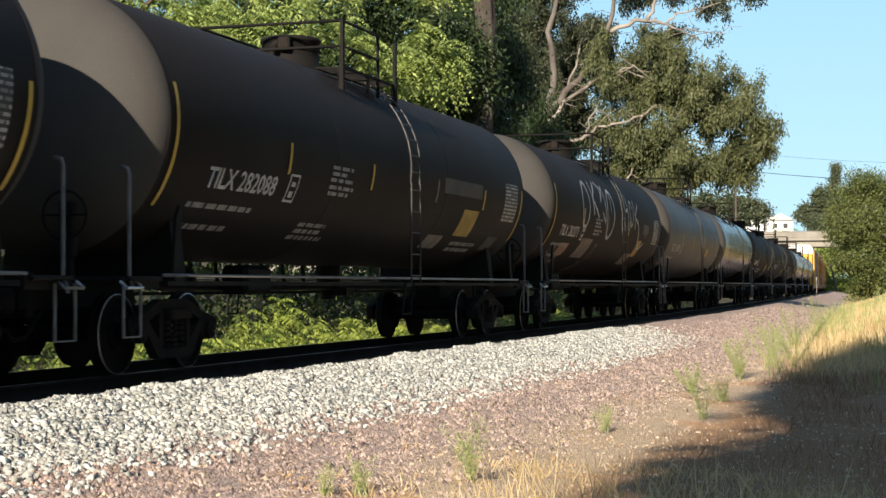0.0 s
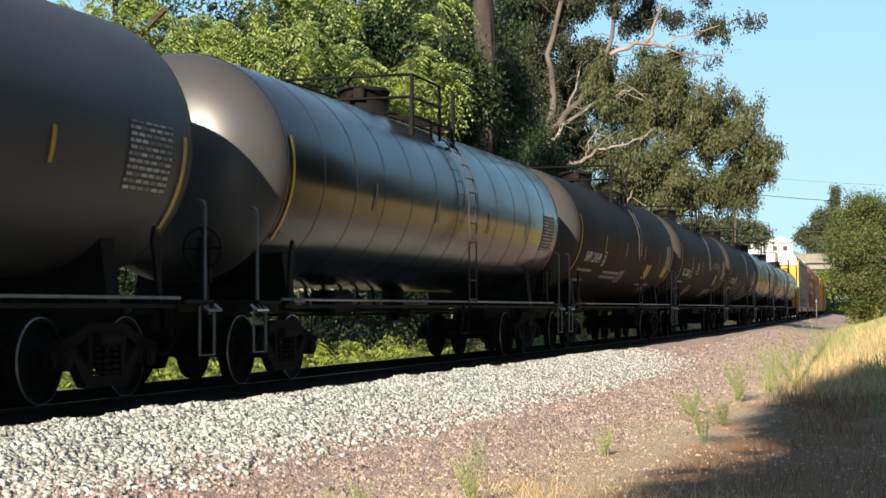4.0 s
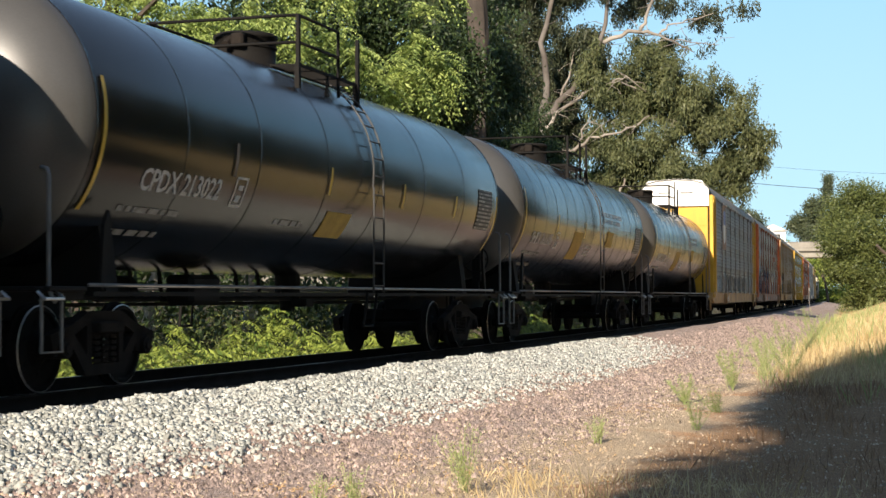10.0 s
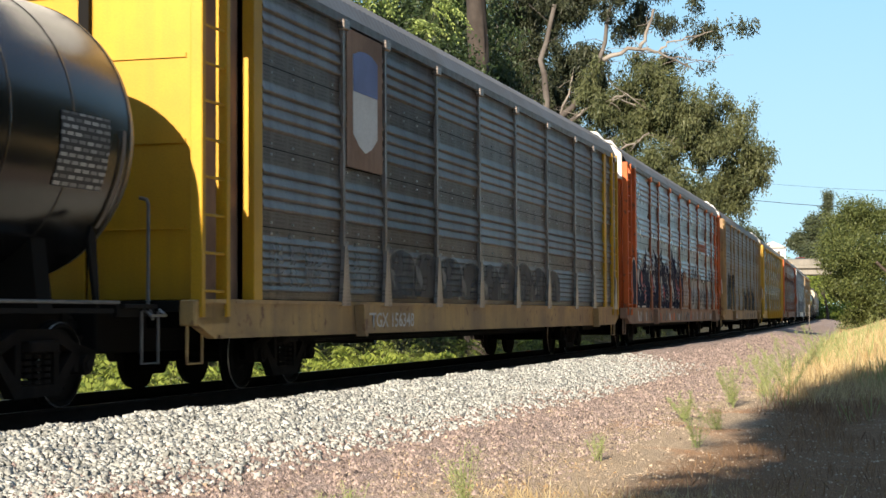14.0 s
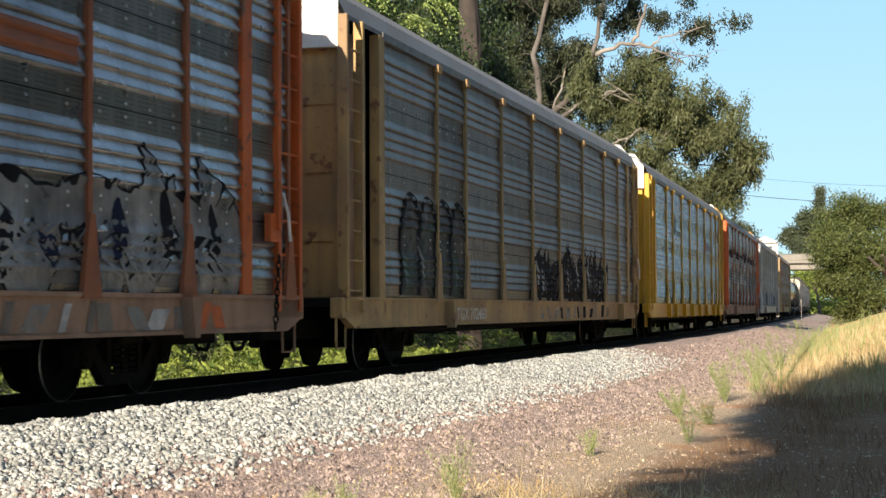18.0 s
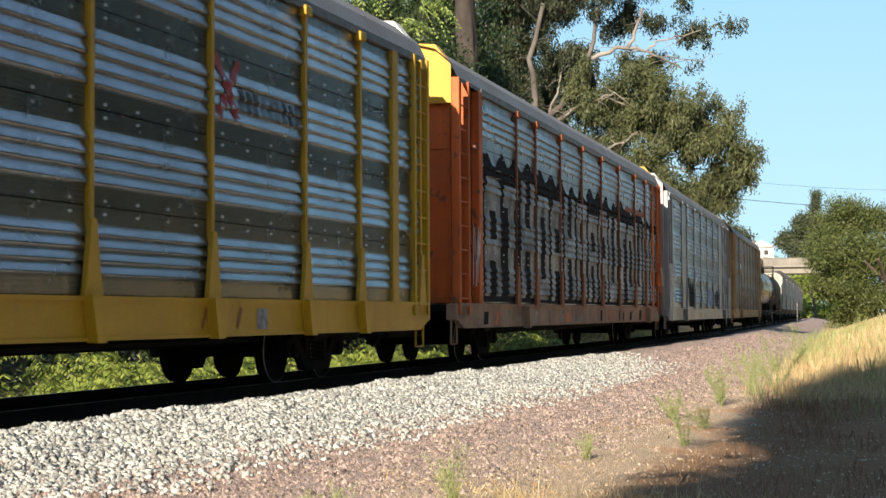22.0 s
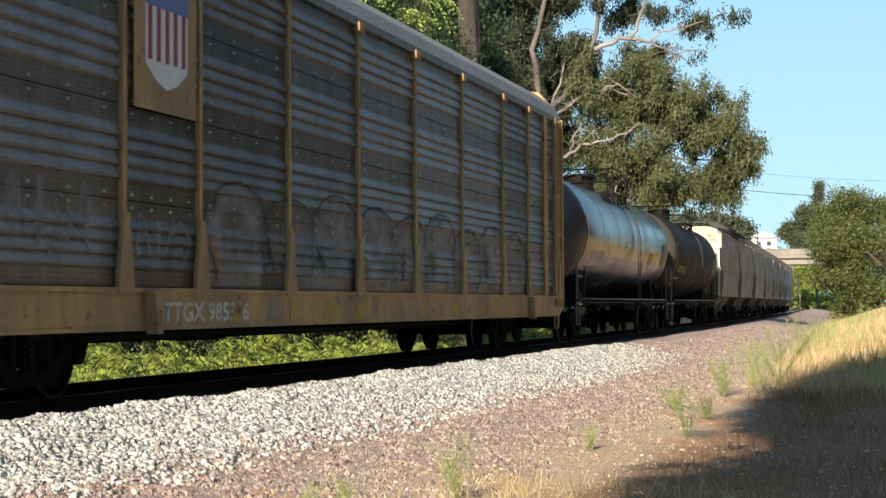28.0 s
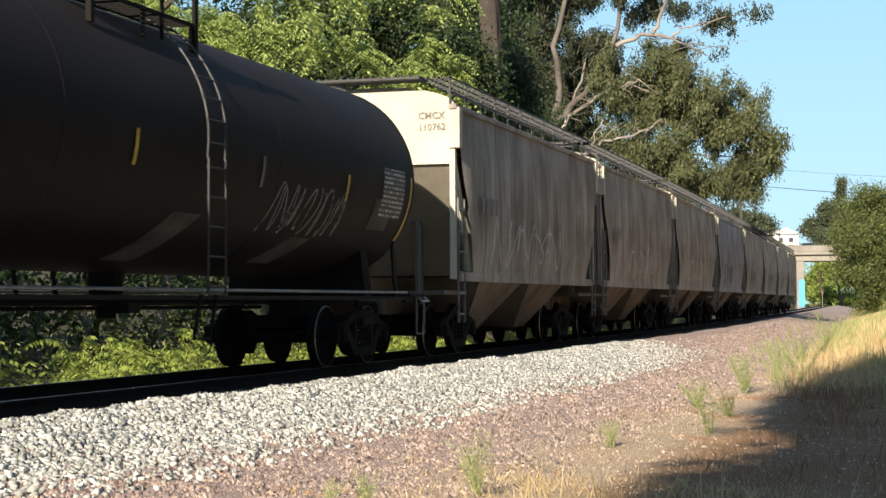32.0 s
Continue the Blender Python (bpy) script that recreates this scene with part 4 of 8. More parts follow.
    tank_car(-147.09, TANK_SATIN, "TILX 319091", "dark blue-grey tank car with faint scrawls on a freight train", seed=4, strips=BASE_STRIPS, rings=(-7.93, 7.93), cards=[(3.4, 4.2, 2.15, 2.42, YELLOW_CARD)], extra=faint)
    tank_car(-128.37, TANK_GLOSS, "", gloss, seed=5, strips=BASE_STRIPS, rings=(-7.93, -6.6, -5.3, -4.0, -2.65, -1.3, 0, 1.3, 2.65, 4.0, 5.3, 6.6, 7.93))
    tank_car(-109.97, TANK_MATT, "SHPX 214349", matt + " and pale stencil panels", seed=6, strips=BASE_STRIPS,
             cards=[(-1.0, -0.3, 1.72, 2.05, PALE_CARD), (3.0, 3.9, 1.88, 2.3, YELLOW_CARD), (6.4, 7.3, 2.0, 2.3, YELLOW_CARD), (4.6, 5.3, 1.5, 1.8, GREY_CARD)],
             extra=prints([(-3.5, 1.92, 2.6, 2, 0.07), (3.0, 1.7, 1.4, 1, 0.05), (4.3, 1.7, 1.2, 2, 0.06)]))
    tank_car(-91.69, TANK_MATT, "TILX 282083", matt + " with pale and yellow panels", seed=7, strips=BASE_STRIPS,
             cards=[(-3.0, -1.7, 1.45, 1.72, PALE_CARD), (3.1, 4.2, 1.5, 1.78, PALE_CARD), (4.2, 4.9, 1.9, 2.36, YELLOW_CARD), (2.9, 4.9, 2.6, 2.85, GREY_CARD), (6.3, 7.0, 1.7, 1.95, GREY_CARD)], extra=prints(usual))

    def scribbled(car, rng):
        prints([(-6.9, 1.9, 1.9, 2, 0.07), (2.6, 1.95, 1.2, 5, 0.06)])(car, rng)
        decal("spray_tag", scrawl(-7.2, -5.4, 1.35, 1.9, 4, 0.035, rng), on_tank, GRAF_FADED, car)
        decal("spray_tag", scrawl(-4.6, -0.3, 1.35, 2.45, 6, 0.05, rng), on_tank, GRAF_FADED, car, "large faded looping scrawl")
        decal("spray_tag", scrawl(1.0, 2.0, 1.45, 2.2, 2, 0.05, rng), on_tank, GRAF_WHITE, car)
        decal("spray_tag", scrawl(4.0, 7.0, 1.3, 1.85, 8, 0.05, rng), on_tank, GRAF_FADED, car)
        decal("paint_haze", lambda bm: [patch(bm, 4.0 + 0.5 * k, 4.3 + 0.5 * k, 1.3 + 0.03 * (k % 2), 1.75) for k in range(6)], lambda u, z: on_tank(u, z, 0.006), GREY_CARD, car)
    tank_car(-73.27, TANK_MATT, "COCX 213040", matt + " covered in faded scrawls", seed=8,
             strips=[(-7.78, 1.9, 3.0), (-4.0, 2.2, 2.7), (0.2, 2.2, 2.6), (4.0, 2.25, 2.65), (6.3, 2.2, 2.5), (7.78, 1.9, 2.7)],
             cards=[(4.9, 6.2, 2.3, 2.72, GREY_CARD), (6.2, 6.9, 2.2, 2.5, YELLOW_CARD), (7.0, 7.7, 1.9, 2.15, YELLOW_CARD)], extra=scribbled)
    tank_car(-54.97, TANK_GLOSS, "CPDX 213022", gloss + " with a white mark", seed=9, strips=BASE_STRIPS, rings=(-7.93, -5.8, -3.7, -1.3, 0.9, 3.2, 5.6, 7.93), cards=[(-1.0, 0.0, 1.85, 2.2, YELLOW_CARD)], extra=prints([(-2.7, 1.95, 1.0, 1, 0.07)]))
    many = tuple(-7.93 + 15.86 * k / 14 for k in range(15))

    def flam(car, rng):
        lettering("lettering", "NOT FOR CLASS 3 FLAMMABLE LIQUIDS", 1.15, 3.08, 0.12, 3.1, on_tank, STENCIL, car, "white stencilled warning")
        lettering("lettering", "WITH API GRAVITY > 50 DEGREES", 1.2, 2.90, 0.12, 2.7, on_tank, STENCIL, car)
        decal("stencil_panel", lambda bm: patch(bm, 1.9, 2.85, 2.3, 2.7), on_tank, YELLOW_CARD, car, "yellow stencil panel")
        decal("stencil_panel", lambda bm: patch(bm, -2.4, -1.3, 1.9, 2.55), on_tank, YELLOW_CARD, car, "yellow and white panel")
        decal("small_print", bars(-0.6, 2.2, 0.8, 3, 0.05, rng), on_tank, STENCIL, car)
    tank_car(-36.9, TANK_GLOSS, "SHPX 211105", gloss + ", many jacket bands", seed=10, strips=BASE_STRIPS, rings=many, extra=flam)
    tank_car(-18.24, TANK_GLOSS, "SHPX 211298", gloss + ", many jacket bands", seed=11, strips=BASE_STRIPS, rings=many, extra=flam)

    def tag_l(car, rng):
        decal("spray_tag", scrawl(-3.0, 0.0, 1.5, 2.1, 5, 0.03, rng), on_tank, GRAF_FADED, car)
        decal("spray_tag", scrawl(4.0, 6.0, 1.6, 2.2, 4, 0.03, rng), on_tank, GRAF_FADED, car)
    tank_car(202.8, TANK_GLOSS, "COCX 213008", gloss + " and faint scrawls", seed=12, strips=BASE_STRIPS, rings=(-7.93, -5.3, -2.65, 0, 2.65, 5.3, 7.93), cards=[(3.6, 4.5, 2.25, 2.6, YELLOW_CARD)], extra=tag_l)

    def streaky(car, rng):
        decal("cement_streak", lambda bm: [patch(bm, -0.4, 0.3, 1.45, 2.0, 0.55), patch(bm, 3.3, 4.0, 1.5, 1.85, 0.5), patch(bm, 6.3, 7.1, 2.05, 2.5)], on_tank, CEMENT_DUST, car, "pale streaks of dried cement")
        decal("spray_tag", scrawl(2.6, 5.2, 1.9, 2.5, 5, 0.03, rng), on_tank, GRAF_FADED, car)
    tank_car(221.55, TANK_MATT, "UTLX 680736", "matt black tank car with cement streaks on a freight train", seed=13,
             strips=[(-7.78, 1.9, 3.2), (-4.2, 2.45, 2.85), (-1.2, 2.42, 2.8), (2.1, 2.4, 2.78), (5.05, 2.4, 2.76), (7.78, 1.9, 2.9)], stencil=YELLOW_CARD, extra=streaky)


# ---- enclosed car carriers ----
POSTS = (-11.45, -8.45, -6.55, -3.75, -0.95, 1.9, 4.8, 7.8, 10.0, 12.95)
SEAMS = (1.16, 2.08, 3.09, 4.14, 5.18)
SIDE_Y = 1.52


# each rib: short steep underside, rounded crest, long slope facing the sky
WAVE = ((0.0, 0.0), (0.05, 0.011), (0.13, 0.028), (0.21, 0.035), (0.31, 0.034), (0.55, 0.021), (0.80, 0.007))
RIBS = [(0.20 + 0.150 * (k + f), d) for k in range(4) for f, d in WAVE] + [(0.80, 0.0)]
DENSE = [(0.10 + 0.113 * (k + f), d * 0.75) for k in range(7) for f, d in WAVE] + [(0.891, 0.0)]


def _rib_table():
    out = []
    for k in range(5300):
        z, d = k / 1000, 0.0
        for a, b in zip(SEAMS, SEAMS[1:]):
            if a + 0.012 <= z < b - 0.012:
                d = float(np.interp((z - a - 0.012) / (b - a - 0.012), [r[0] for r in RIBS], [r[1] for r in RIBS]))
        out.append(d)
    return out


RIB_TABLE = _rib_table()


def rib(z):
    """Depth of the ribbed side panels at height z."""
    return RIB_TABLE[min(5299, max(0, int(z * 1000)))]


def on_rack(u, z):
    return Vector((u, -(SIDE_Y + rib(z) + 0.006), z))


def on_dense(d):
    """Flat paint over closely ribbed panels."""
    return lambda u, z: Vector((u, -(SIDE_Y + 0.031 + d), z))


def on_sill(u, z):
    return Vector((u, -1.578, z))


def rack_panel(w, z0, z1, fine=False):
    key = ("panel", round(w, 2), round(z0, 2), fine)
    if key not in PROTO:
        bm = bmesh.new()
        h = z1 - z0
        if fine:
            levels = [0.0] + [r[0] for r in DENSE] + [1.0]
            depth = [0.0] + [r[1] for r in DENSE] + [0.0]
        else:
            levels = [0.0] + [r[0] for r in RIBS] + [1.0]
            depth = [0.0] + [r[1] for r in RIBS] + [0.0]
        prev = None
        for f, d in zip(levels, depth):
            row = [bm.verts.new((x, -d, f * h)) for x in (-w / 2, w / 2)]
            if prev:
                bm.faces.new((prev[0], prev[1], row[1], row[0]))
            prev = row
        bmesh.ops.solidify(bm, geom=bm.faces[:], thickness=0.006)
        bmesh.ops.recalc_face_normals(bm, faces=bm.faces[:])
        PROTO[key] = bm
    return PROTO[key]


def rack_roof_mesh(material):
    key = ("roof", material.name)
    if key not in PROTO:
        bm = bmesh.new()
        section = [(1.56, 5.19), (1.56, 5.26), (1.42, 5.55), (1.15, 5.78), (0.75, 5.89), (0, 5.94), (-0.75, 5.89), (-1.15, 5.78), (-1.42, 5.55), (-1.56, 5.26), (-1.56, 5.19)]
        n = 240
        rows = []
        for k in range(n + 1):
            x = -13.3 + 26.6 * k / n
            d = 0.02 if k % 2 else 0.0
            rows.append([bm.verts.new((x, y, z - (d if 1 < i < 9 else 0))) for i, (y, z) in enumerate(section)])
        for a, b in zip(rows, rows[1:]):
            for i in range(len(section) - 1):
                bm.faces.new((a[i], b[i], b[i + 1], a[i + 1]))
        bmesh.ops.recalc_face_normals(bm, faces=bm.faces[:])
        PROTO[key] = link_mesh("roof", bm, material)
    return PROTO[key]


def car_carrier(at, label, panel, post, sill, end, cap, mark, fine_low=False, extra=None, ladder=None, plain=()):
    car = tagged(new("car_carrier"), label, "railway car", "cars of the passing train")
    ladder = ladder or end
    part("roof", rack_roof_mesh(ROOF_GALV), None, car, "ribbed galvanised roof")
    # deck and sills
    bm = bmesh.new()
    box(bm, (0, 0, 1.08), (26.8, 2.9, 0.12))
    box(bm, (0, 0, 0.78), (26.8, 0.6, 0.5), 0.02)
    for x in range(-12, 13, 3):
        box(bm, (x, 0, 0.92), (0.18, 2.8, 0.2))
    part("deck", bm, BLACK_STEEL, car)
    bm = bmesh.new()
    pipe(bm, [(-8.2, -0.7, 0.62), (8.2, -0.7, 0.62)], 0.04, 6)
    pipe(bm, [(-8.2, 0.7, 0.62), (8.2, 0.7, 0.62)], 0.04, 6)
    box(bm, (-2.5, 0.4, 0.68), (1.2, 0.5, 0.4), 0.05)
    part("brake_rigging", bm, BLACK_STEEL, car)
    for y in (-1, 1):
        bm = bmesh.new()
        prism(bm, [(-13.35, 0.86), (-12.9, 0.70), (12.9, 0.70), (13.35, 0.86), (13.35, 1.15), (-13.35, 1.15)], y * 1.46, y * 1.57)
        box(bm, (0, y * 1.57, 1.135), (26.6, 0.05, 0.05))
        box(bm, (0, y * 1.57, 0.72), (25.6, 0.05, 0.04))
        part("side_sill", bm, sill, car)
        bm = bmesh.new()
        box(bm, (0.75, y * 1.54, 5.2), (24.6, 0.08, 0.12))
        part("eave_rail", bm, GREY_RAIL, car)
    for x in () if sill is YELLOW_BODY else (-7.9, 9.95):
        bm = bmesh.new()
        prism(bm, [(x - 0.13, 1.12), (x + 0.13, 1.12), (x + 0.06, 0.66), (x - 0.06, 0.66)], -1.72, -1.575)
        part("jacking_pad", bm, sill, car)
    # posts with flared feet
    for y in (-1, 1):
        bm = bmesh.new()
        prism(bm, [(-0.042, 1.16), (0.042, 1.16), (0.042, 5.18), (-0.042, 5.18)], y * (SIDE_Y - 0.02), y * (SIDE_Y + 0.055))
        prism(bm, [(-0.19, 1.10), (0.19, 1.10), (0.05, 1.95), (-0.05, 1.95)], y * (SIDE_Y + 0.03), y * (SIDE_Y + 0.085))
        box(bm, (0, y * (SIDE_Y + 0.05), 5.12), (0.24, 0.11, 0.14), 0.01)
        me = link_mesh("post", bm, post)
        for x in POSTS[(1 if y < 0 else 0):]:
            part("post", me, None, car).location = (x, 0, 0)
    if sill is YELLOW_BODY:
        bm = bmesh.new()
        prism(bm, [(-0.20, 1.16), (0.20, 1.16), (0.09, 0.68), (-0.09, 0.68)], -1.70, -1.575)
        me = link_mesh("sill_bracket", bm, sill)
        for x in POSTS[1:-1]:
            part("sill_bracket", me, None, car).location = (x, 0, 0)
    # panels of the near side, one by one; the far side bay by bay
    for i, (a, b) in enumerate(zip(POSTS, POSTS[1:])):
        w = b - a - 0.11
        for j, (z0, z1) in enumerate(zip(SEAMS, SEAMS[1:])):
            fine = fine_low and j == 0
            key = ("panelmesh", round(w, 2), j, panel.name, fine)
            if i in plain:
                key = ("plainpanel", round(w, 2), j, panel.name)
                if key not in PROTO:
                    bm = bmesh.new()
                    box(bm, (0, 0, (z1 - z0) / 2), (w, 0.02, z1 - z0 - 0.01))
                    PROTO[key] = link_mesh("side_panel", bm, GREY_BODY)
            elif key not in PROTO:
                PROTO[key] = link_mesh("side_panel", rack_panel(w, z0 + 0.006, z1 - 0.006, fine).copy(), panel)
            ob = part("side_panel", PROTO[key], None, car)
            ob.location = ((a + b) / 2, -SIDE_Y, z0 + 0.012)
        bm = bmesh.new()
        box(bm, ((a + b) / 2, SIDE_Y, 3.17), (w, 0.02, 4.0))
        part("far_panel", bm, panel, car)
    # black sheet added behind the panels, standing in for shade in the gaps
    bm = bmesh.new()
    box(bm, (0.75, -1.40, 3.17), (24.4, 0.02, 4.0))
    part("dark_gap_backing", bm, BLACK_STEEL, car)
    bm = bmesh.new()
    for a, b in zip(POSTS, POSTS[1:]):
        for z in SEAMS[1:4]:
            for k in range(4):
                x = a + (b - a) * (k + 0.5) / 4
                for dz in (-0.07, 0.07):
                    box(bm, (x, -SIDE_Y - 0.008, z + dz), (0.035, 0.02, 0.03))
    tagged(part("panel_bolts", bm, BOLT_STEEL, car), kind="stuff")
    # ends: door leaves, white cap, corner posts, ladders
    for s in (-1, 1):
        for y in (-0.69, 0.69):
            bm = bmesh.new()
            box(bm, (s * 13.05, y, 2.98), (0.06, 1.34, 3.66), 0.01)
            door = part("end_door", bm, end, car)
            for z in (2.0, 3.0, 4.0):
                bm = bmesh.new()
                box(bm, (s * 13.09, y, z), (0.03, 1.2, 0.05))
                part("door_rib", bm, end, door)
        bm = bmesh.new()
        out = [(-1.42, 4.8), (1.42, 4.8), (1.42, 5.5), (1.12, 5.88), (0.0, 5.96), (-1.12, 5.88), (-1.42, 5.5)]
        prism(bm, out, s * 12.9, s * 13.2, "X")
        part("end_cap", bm, cap, car, "pale painted end cap under the roof")
        bm = bmesh.new()
        box(bm, (s * 13.22, 0, 5.3), (0.02, 0.04, 1.1))
        box(bm, (s * 13.12, 0, 4.5), (0.10, 0.14, 0.5))
        for y in (-0.5, 0.45):
            pipe(bm, [(s * 13.24, y - 0.25, 5.4), (s * 13.26, y - 0.25, 5.37), (s * 13.26, y + 0.25, 5.37), (s * 13.24, y + 0.25, 5.4)], 0.012, 5)
        part("door_bar", bm, BLACK_STEEL, car)
        for y in (-1, 1):
            bm = bmesh.new()
            box(bm, (s * 11.62, y * 1.50, 3.17), (0.28, 0.16, 4.05), 0.01)
            part("corner_post", bm, ladder, car)
            bm = bmesh.new()
            box(bm, (s * 12.25, y * 1.32, 3.1), (1.0, 0.06, 4.0))
            part("corner_web", bm, BROWN_SILL if ladder in (OLD_YELLOW, YELLOW_BODY) and panel is not GALV else ladder, car)
            for x in (12.58, 13.28):
                bm = bmesh.new()
                box(bm, (s * x, y * 1.53, 3.1), (0.10, 0.15, 4.3), 0.01)
                part("ladder_stile", bm, ladder, car)
            for k in range(9):
                bm = bmesh.new()
                cyl(bm, (s * 12.58, y * 1.56, 1.25 + k * 0.44), (s * 13.28, y * 1.56, 1.25 + k * 0.44), 0.018, 6)
                part("ladder_rung", bm, ladder, car)
            bm = bmesh.new()
            box(bm, (s * 12.95, y * 1.47, 1.0), (1.0, 0.2, 0.30), 0.02)
            part("end_sill", bm, sill, car)
            bm = bmesh.new()
            pipe(bm, [(s * 13.4, y * 1.45, 0.95), (s * 13.4, y * 1.45, 0.42), (s * 13.0, y * 1.45, 0.42), (s * 13.0, y * 1.45, 0.95)], 0.02, 6)
            part("sill_step", bm, sill, car)
    add_running_gear(car, 9.45, 14.2)
    if mark:
        lettering("lettering", mark, -7.55, 0.79, 0.22, 2.4, on_sill, STENCIL, car, "white stencilled lettering")
    if extra:
        extra(car, random.Random(int(at) + 500))
    CARS.append((car, at, 9.45))
    return car


def shield(car, u0, u1, z0, z1):
    """A railway's crest: blue top over a pale striped field, with no lettering."""
    um, w = (u0 + u1) / 2, (u1 - u0) / 2
    bm = bmesh.new()
    box(bm, (um, -SIDE_Y - 0.055, (z0 + z1) / 2), (u1 - u0 + 0.5, 0.012, z1 - z0 + 0.5))
    plate = part("crest_plate", bm, BROWN_SILL if car["label"].startswith("grimy") else OLD_YELLOW, car, "weathered plate with a painted crest")
    bm = bmesh.new()
    out = [(um - w, z1 - 0.1), (um - 0.5 * w, z1 - 0.02), (um, z1), (um + 0.5 * w, z1 - 0.02), (um + w, z1 - 0.1), (um + w, z0 + 0.25), (um + 0.5 * w, z0 + 0.08), (um, z0), (um - 0.5 * w, z0 + 0.08), (um - w, z0 + 0.25)]
    prism(bm, out, -SIDE_Y - 0.068, -SIDE_Y - 0.062)
    part("crest_field", bm, WHITE_PAINT, plate, "faded white field")
    bm = bmesh.new()
    zt = z1 - (z1 - z0) * 0.42
    prism(bm, [(um - w, z1 - 0.1), (um - 0.5 * w, z1 - 0.02), (um, z1), (um + 0.5 * w, z1 - 0.02), (um + w, z1 - 0.1), (um + w, zt), (um - w, zt)], -SIDE_Y - 0.074, -SIDE_Y - 0.069)
    part("crest_band", bm, GRAF_BLUE, plate, "faded blue band")
    for k in range(5) if car["label"].startswith("brown") else ():
        u = um - w + 2 * w * (k + 0.5) / 5
        bm = bmesh.new()
        box(bm, (u, -SIDE_Y - 0.071, (zt + z0 + 0.3) / 2), (0.09, 0.004, zt - z0 - 0.3))
        part("crest_stripe", bm, GRAF_RED, plate, "faded red stripe")
    return plate


def raised(d):
    return lambda u, z: on_rack(u, z) + Vector((0, -d, 0))


def columns(bm, u0, u1, low, top, step=0.07):
    """An area between two curves low(u) and top(u), cut fine enough to follow the ribs."""
    n = max(2, int((u1 - u0) / step))
    tallest = max(top(u0 + (u1 - u0) * i / n) - low(u0 + (u1 - u0) * i / n) for i in range(n + 1))
    rows = max(6, int(tallest / 0.021))
    g = []
    for i in range(n + 1):
        u = u0 + (u1 - u0) * i / n
        a, b = low(u), top(u)
        g.append([bm.verts.new((u, a + (b - a) * j / rows, 0)) for j in range(rows + 1)])
    for p, q in zip(g, g[1:]):
        for j in range(rows):
            bm.faces.new((p[j], q[j], q[j + 1], p[j + 1]))


def ribbon(bm, path, width, n=70):
    """A painted band of changing width along a curve, cut fine enough to follow the ribs."""
    rows = []
    for k in range(n + 1):
        f = k / n
        (a, b), (c, d) = path(max(0.0, f - 0.01)), path(min(1.0, f + 0.01))
        m = math.hypot(c - a, d - b) or 1
        (x, y), w = path(f), width(f) / 2
        rows.append([bm.verts.new((x - (d - b) / m * w * q, y + (c - a) / m * w * q, 0)) for q in (1, 0.5, 0, -0.5, -1)])
    for p, q in zip(rows, rows[1:]):
        for j in range(4):
            bm.faces.new((p[j], p[j + 1], q[j + 1], q[j]))


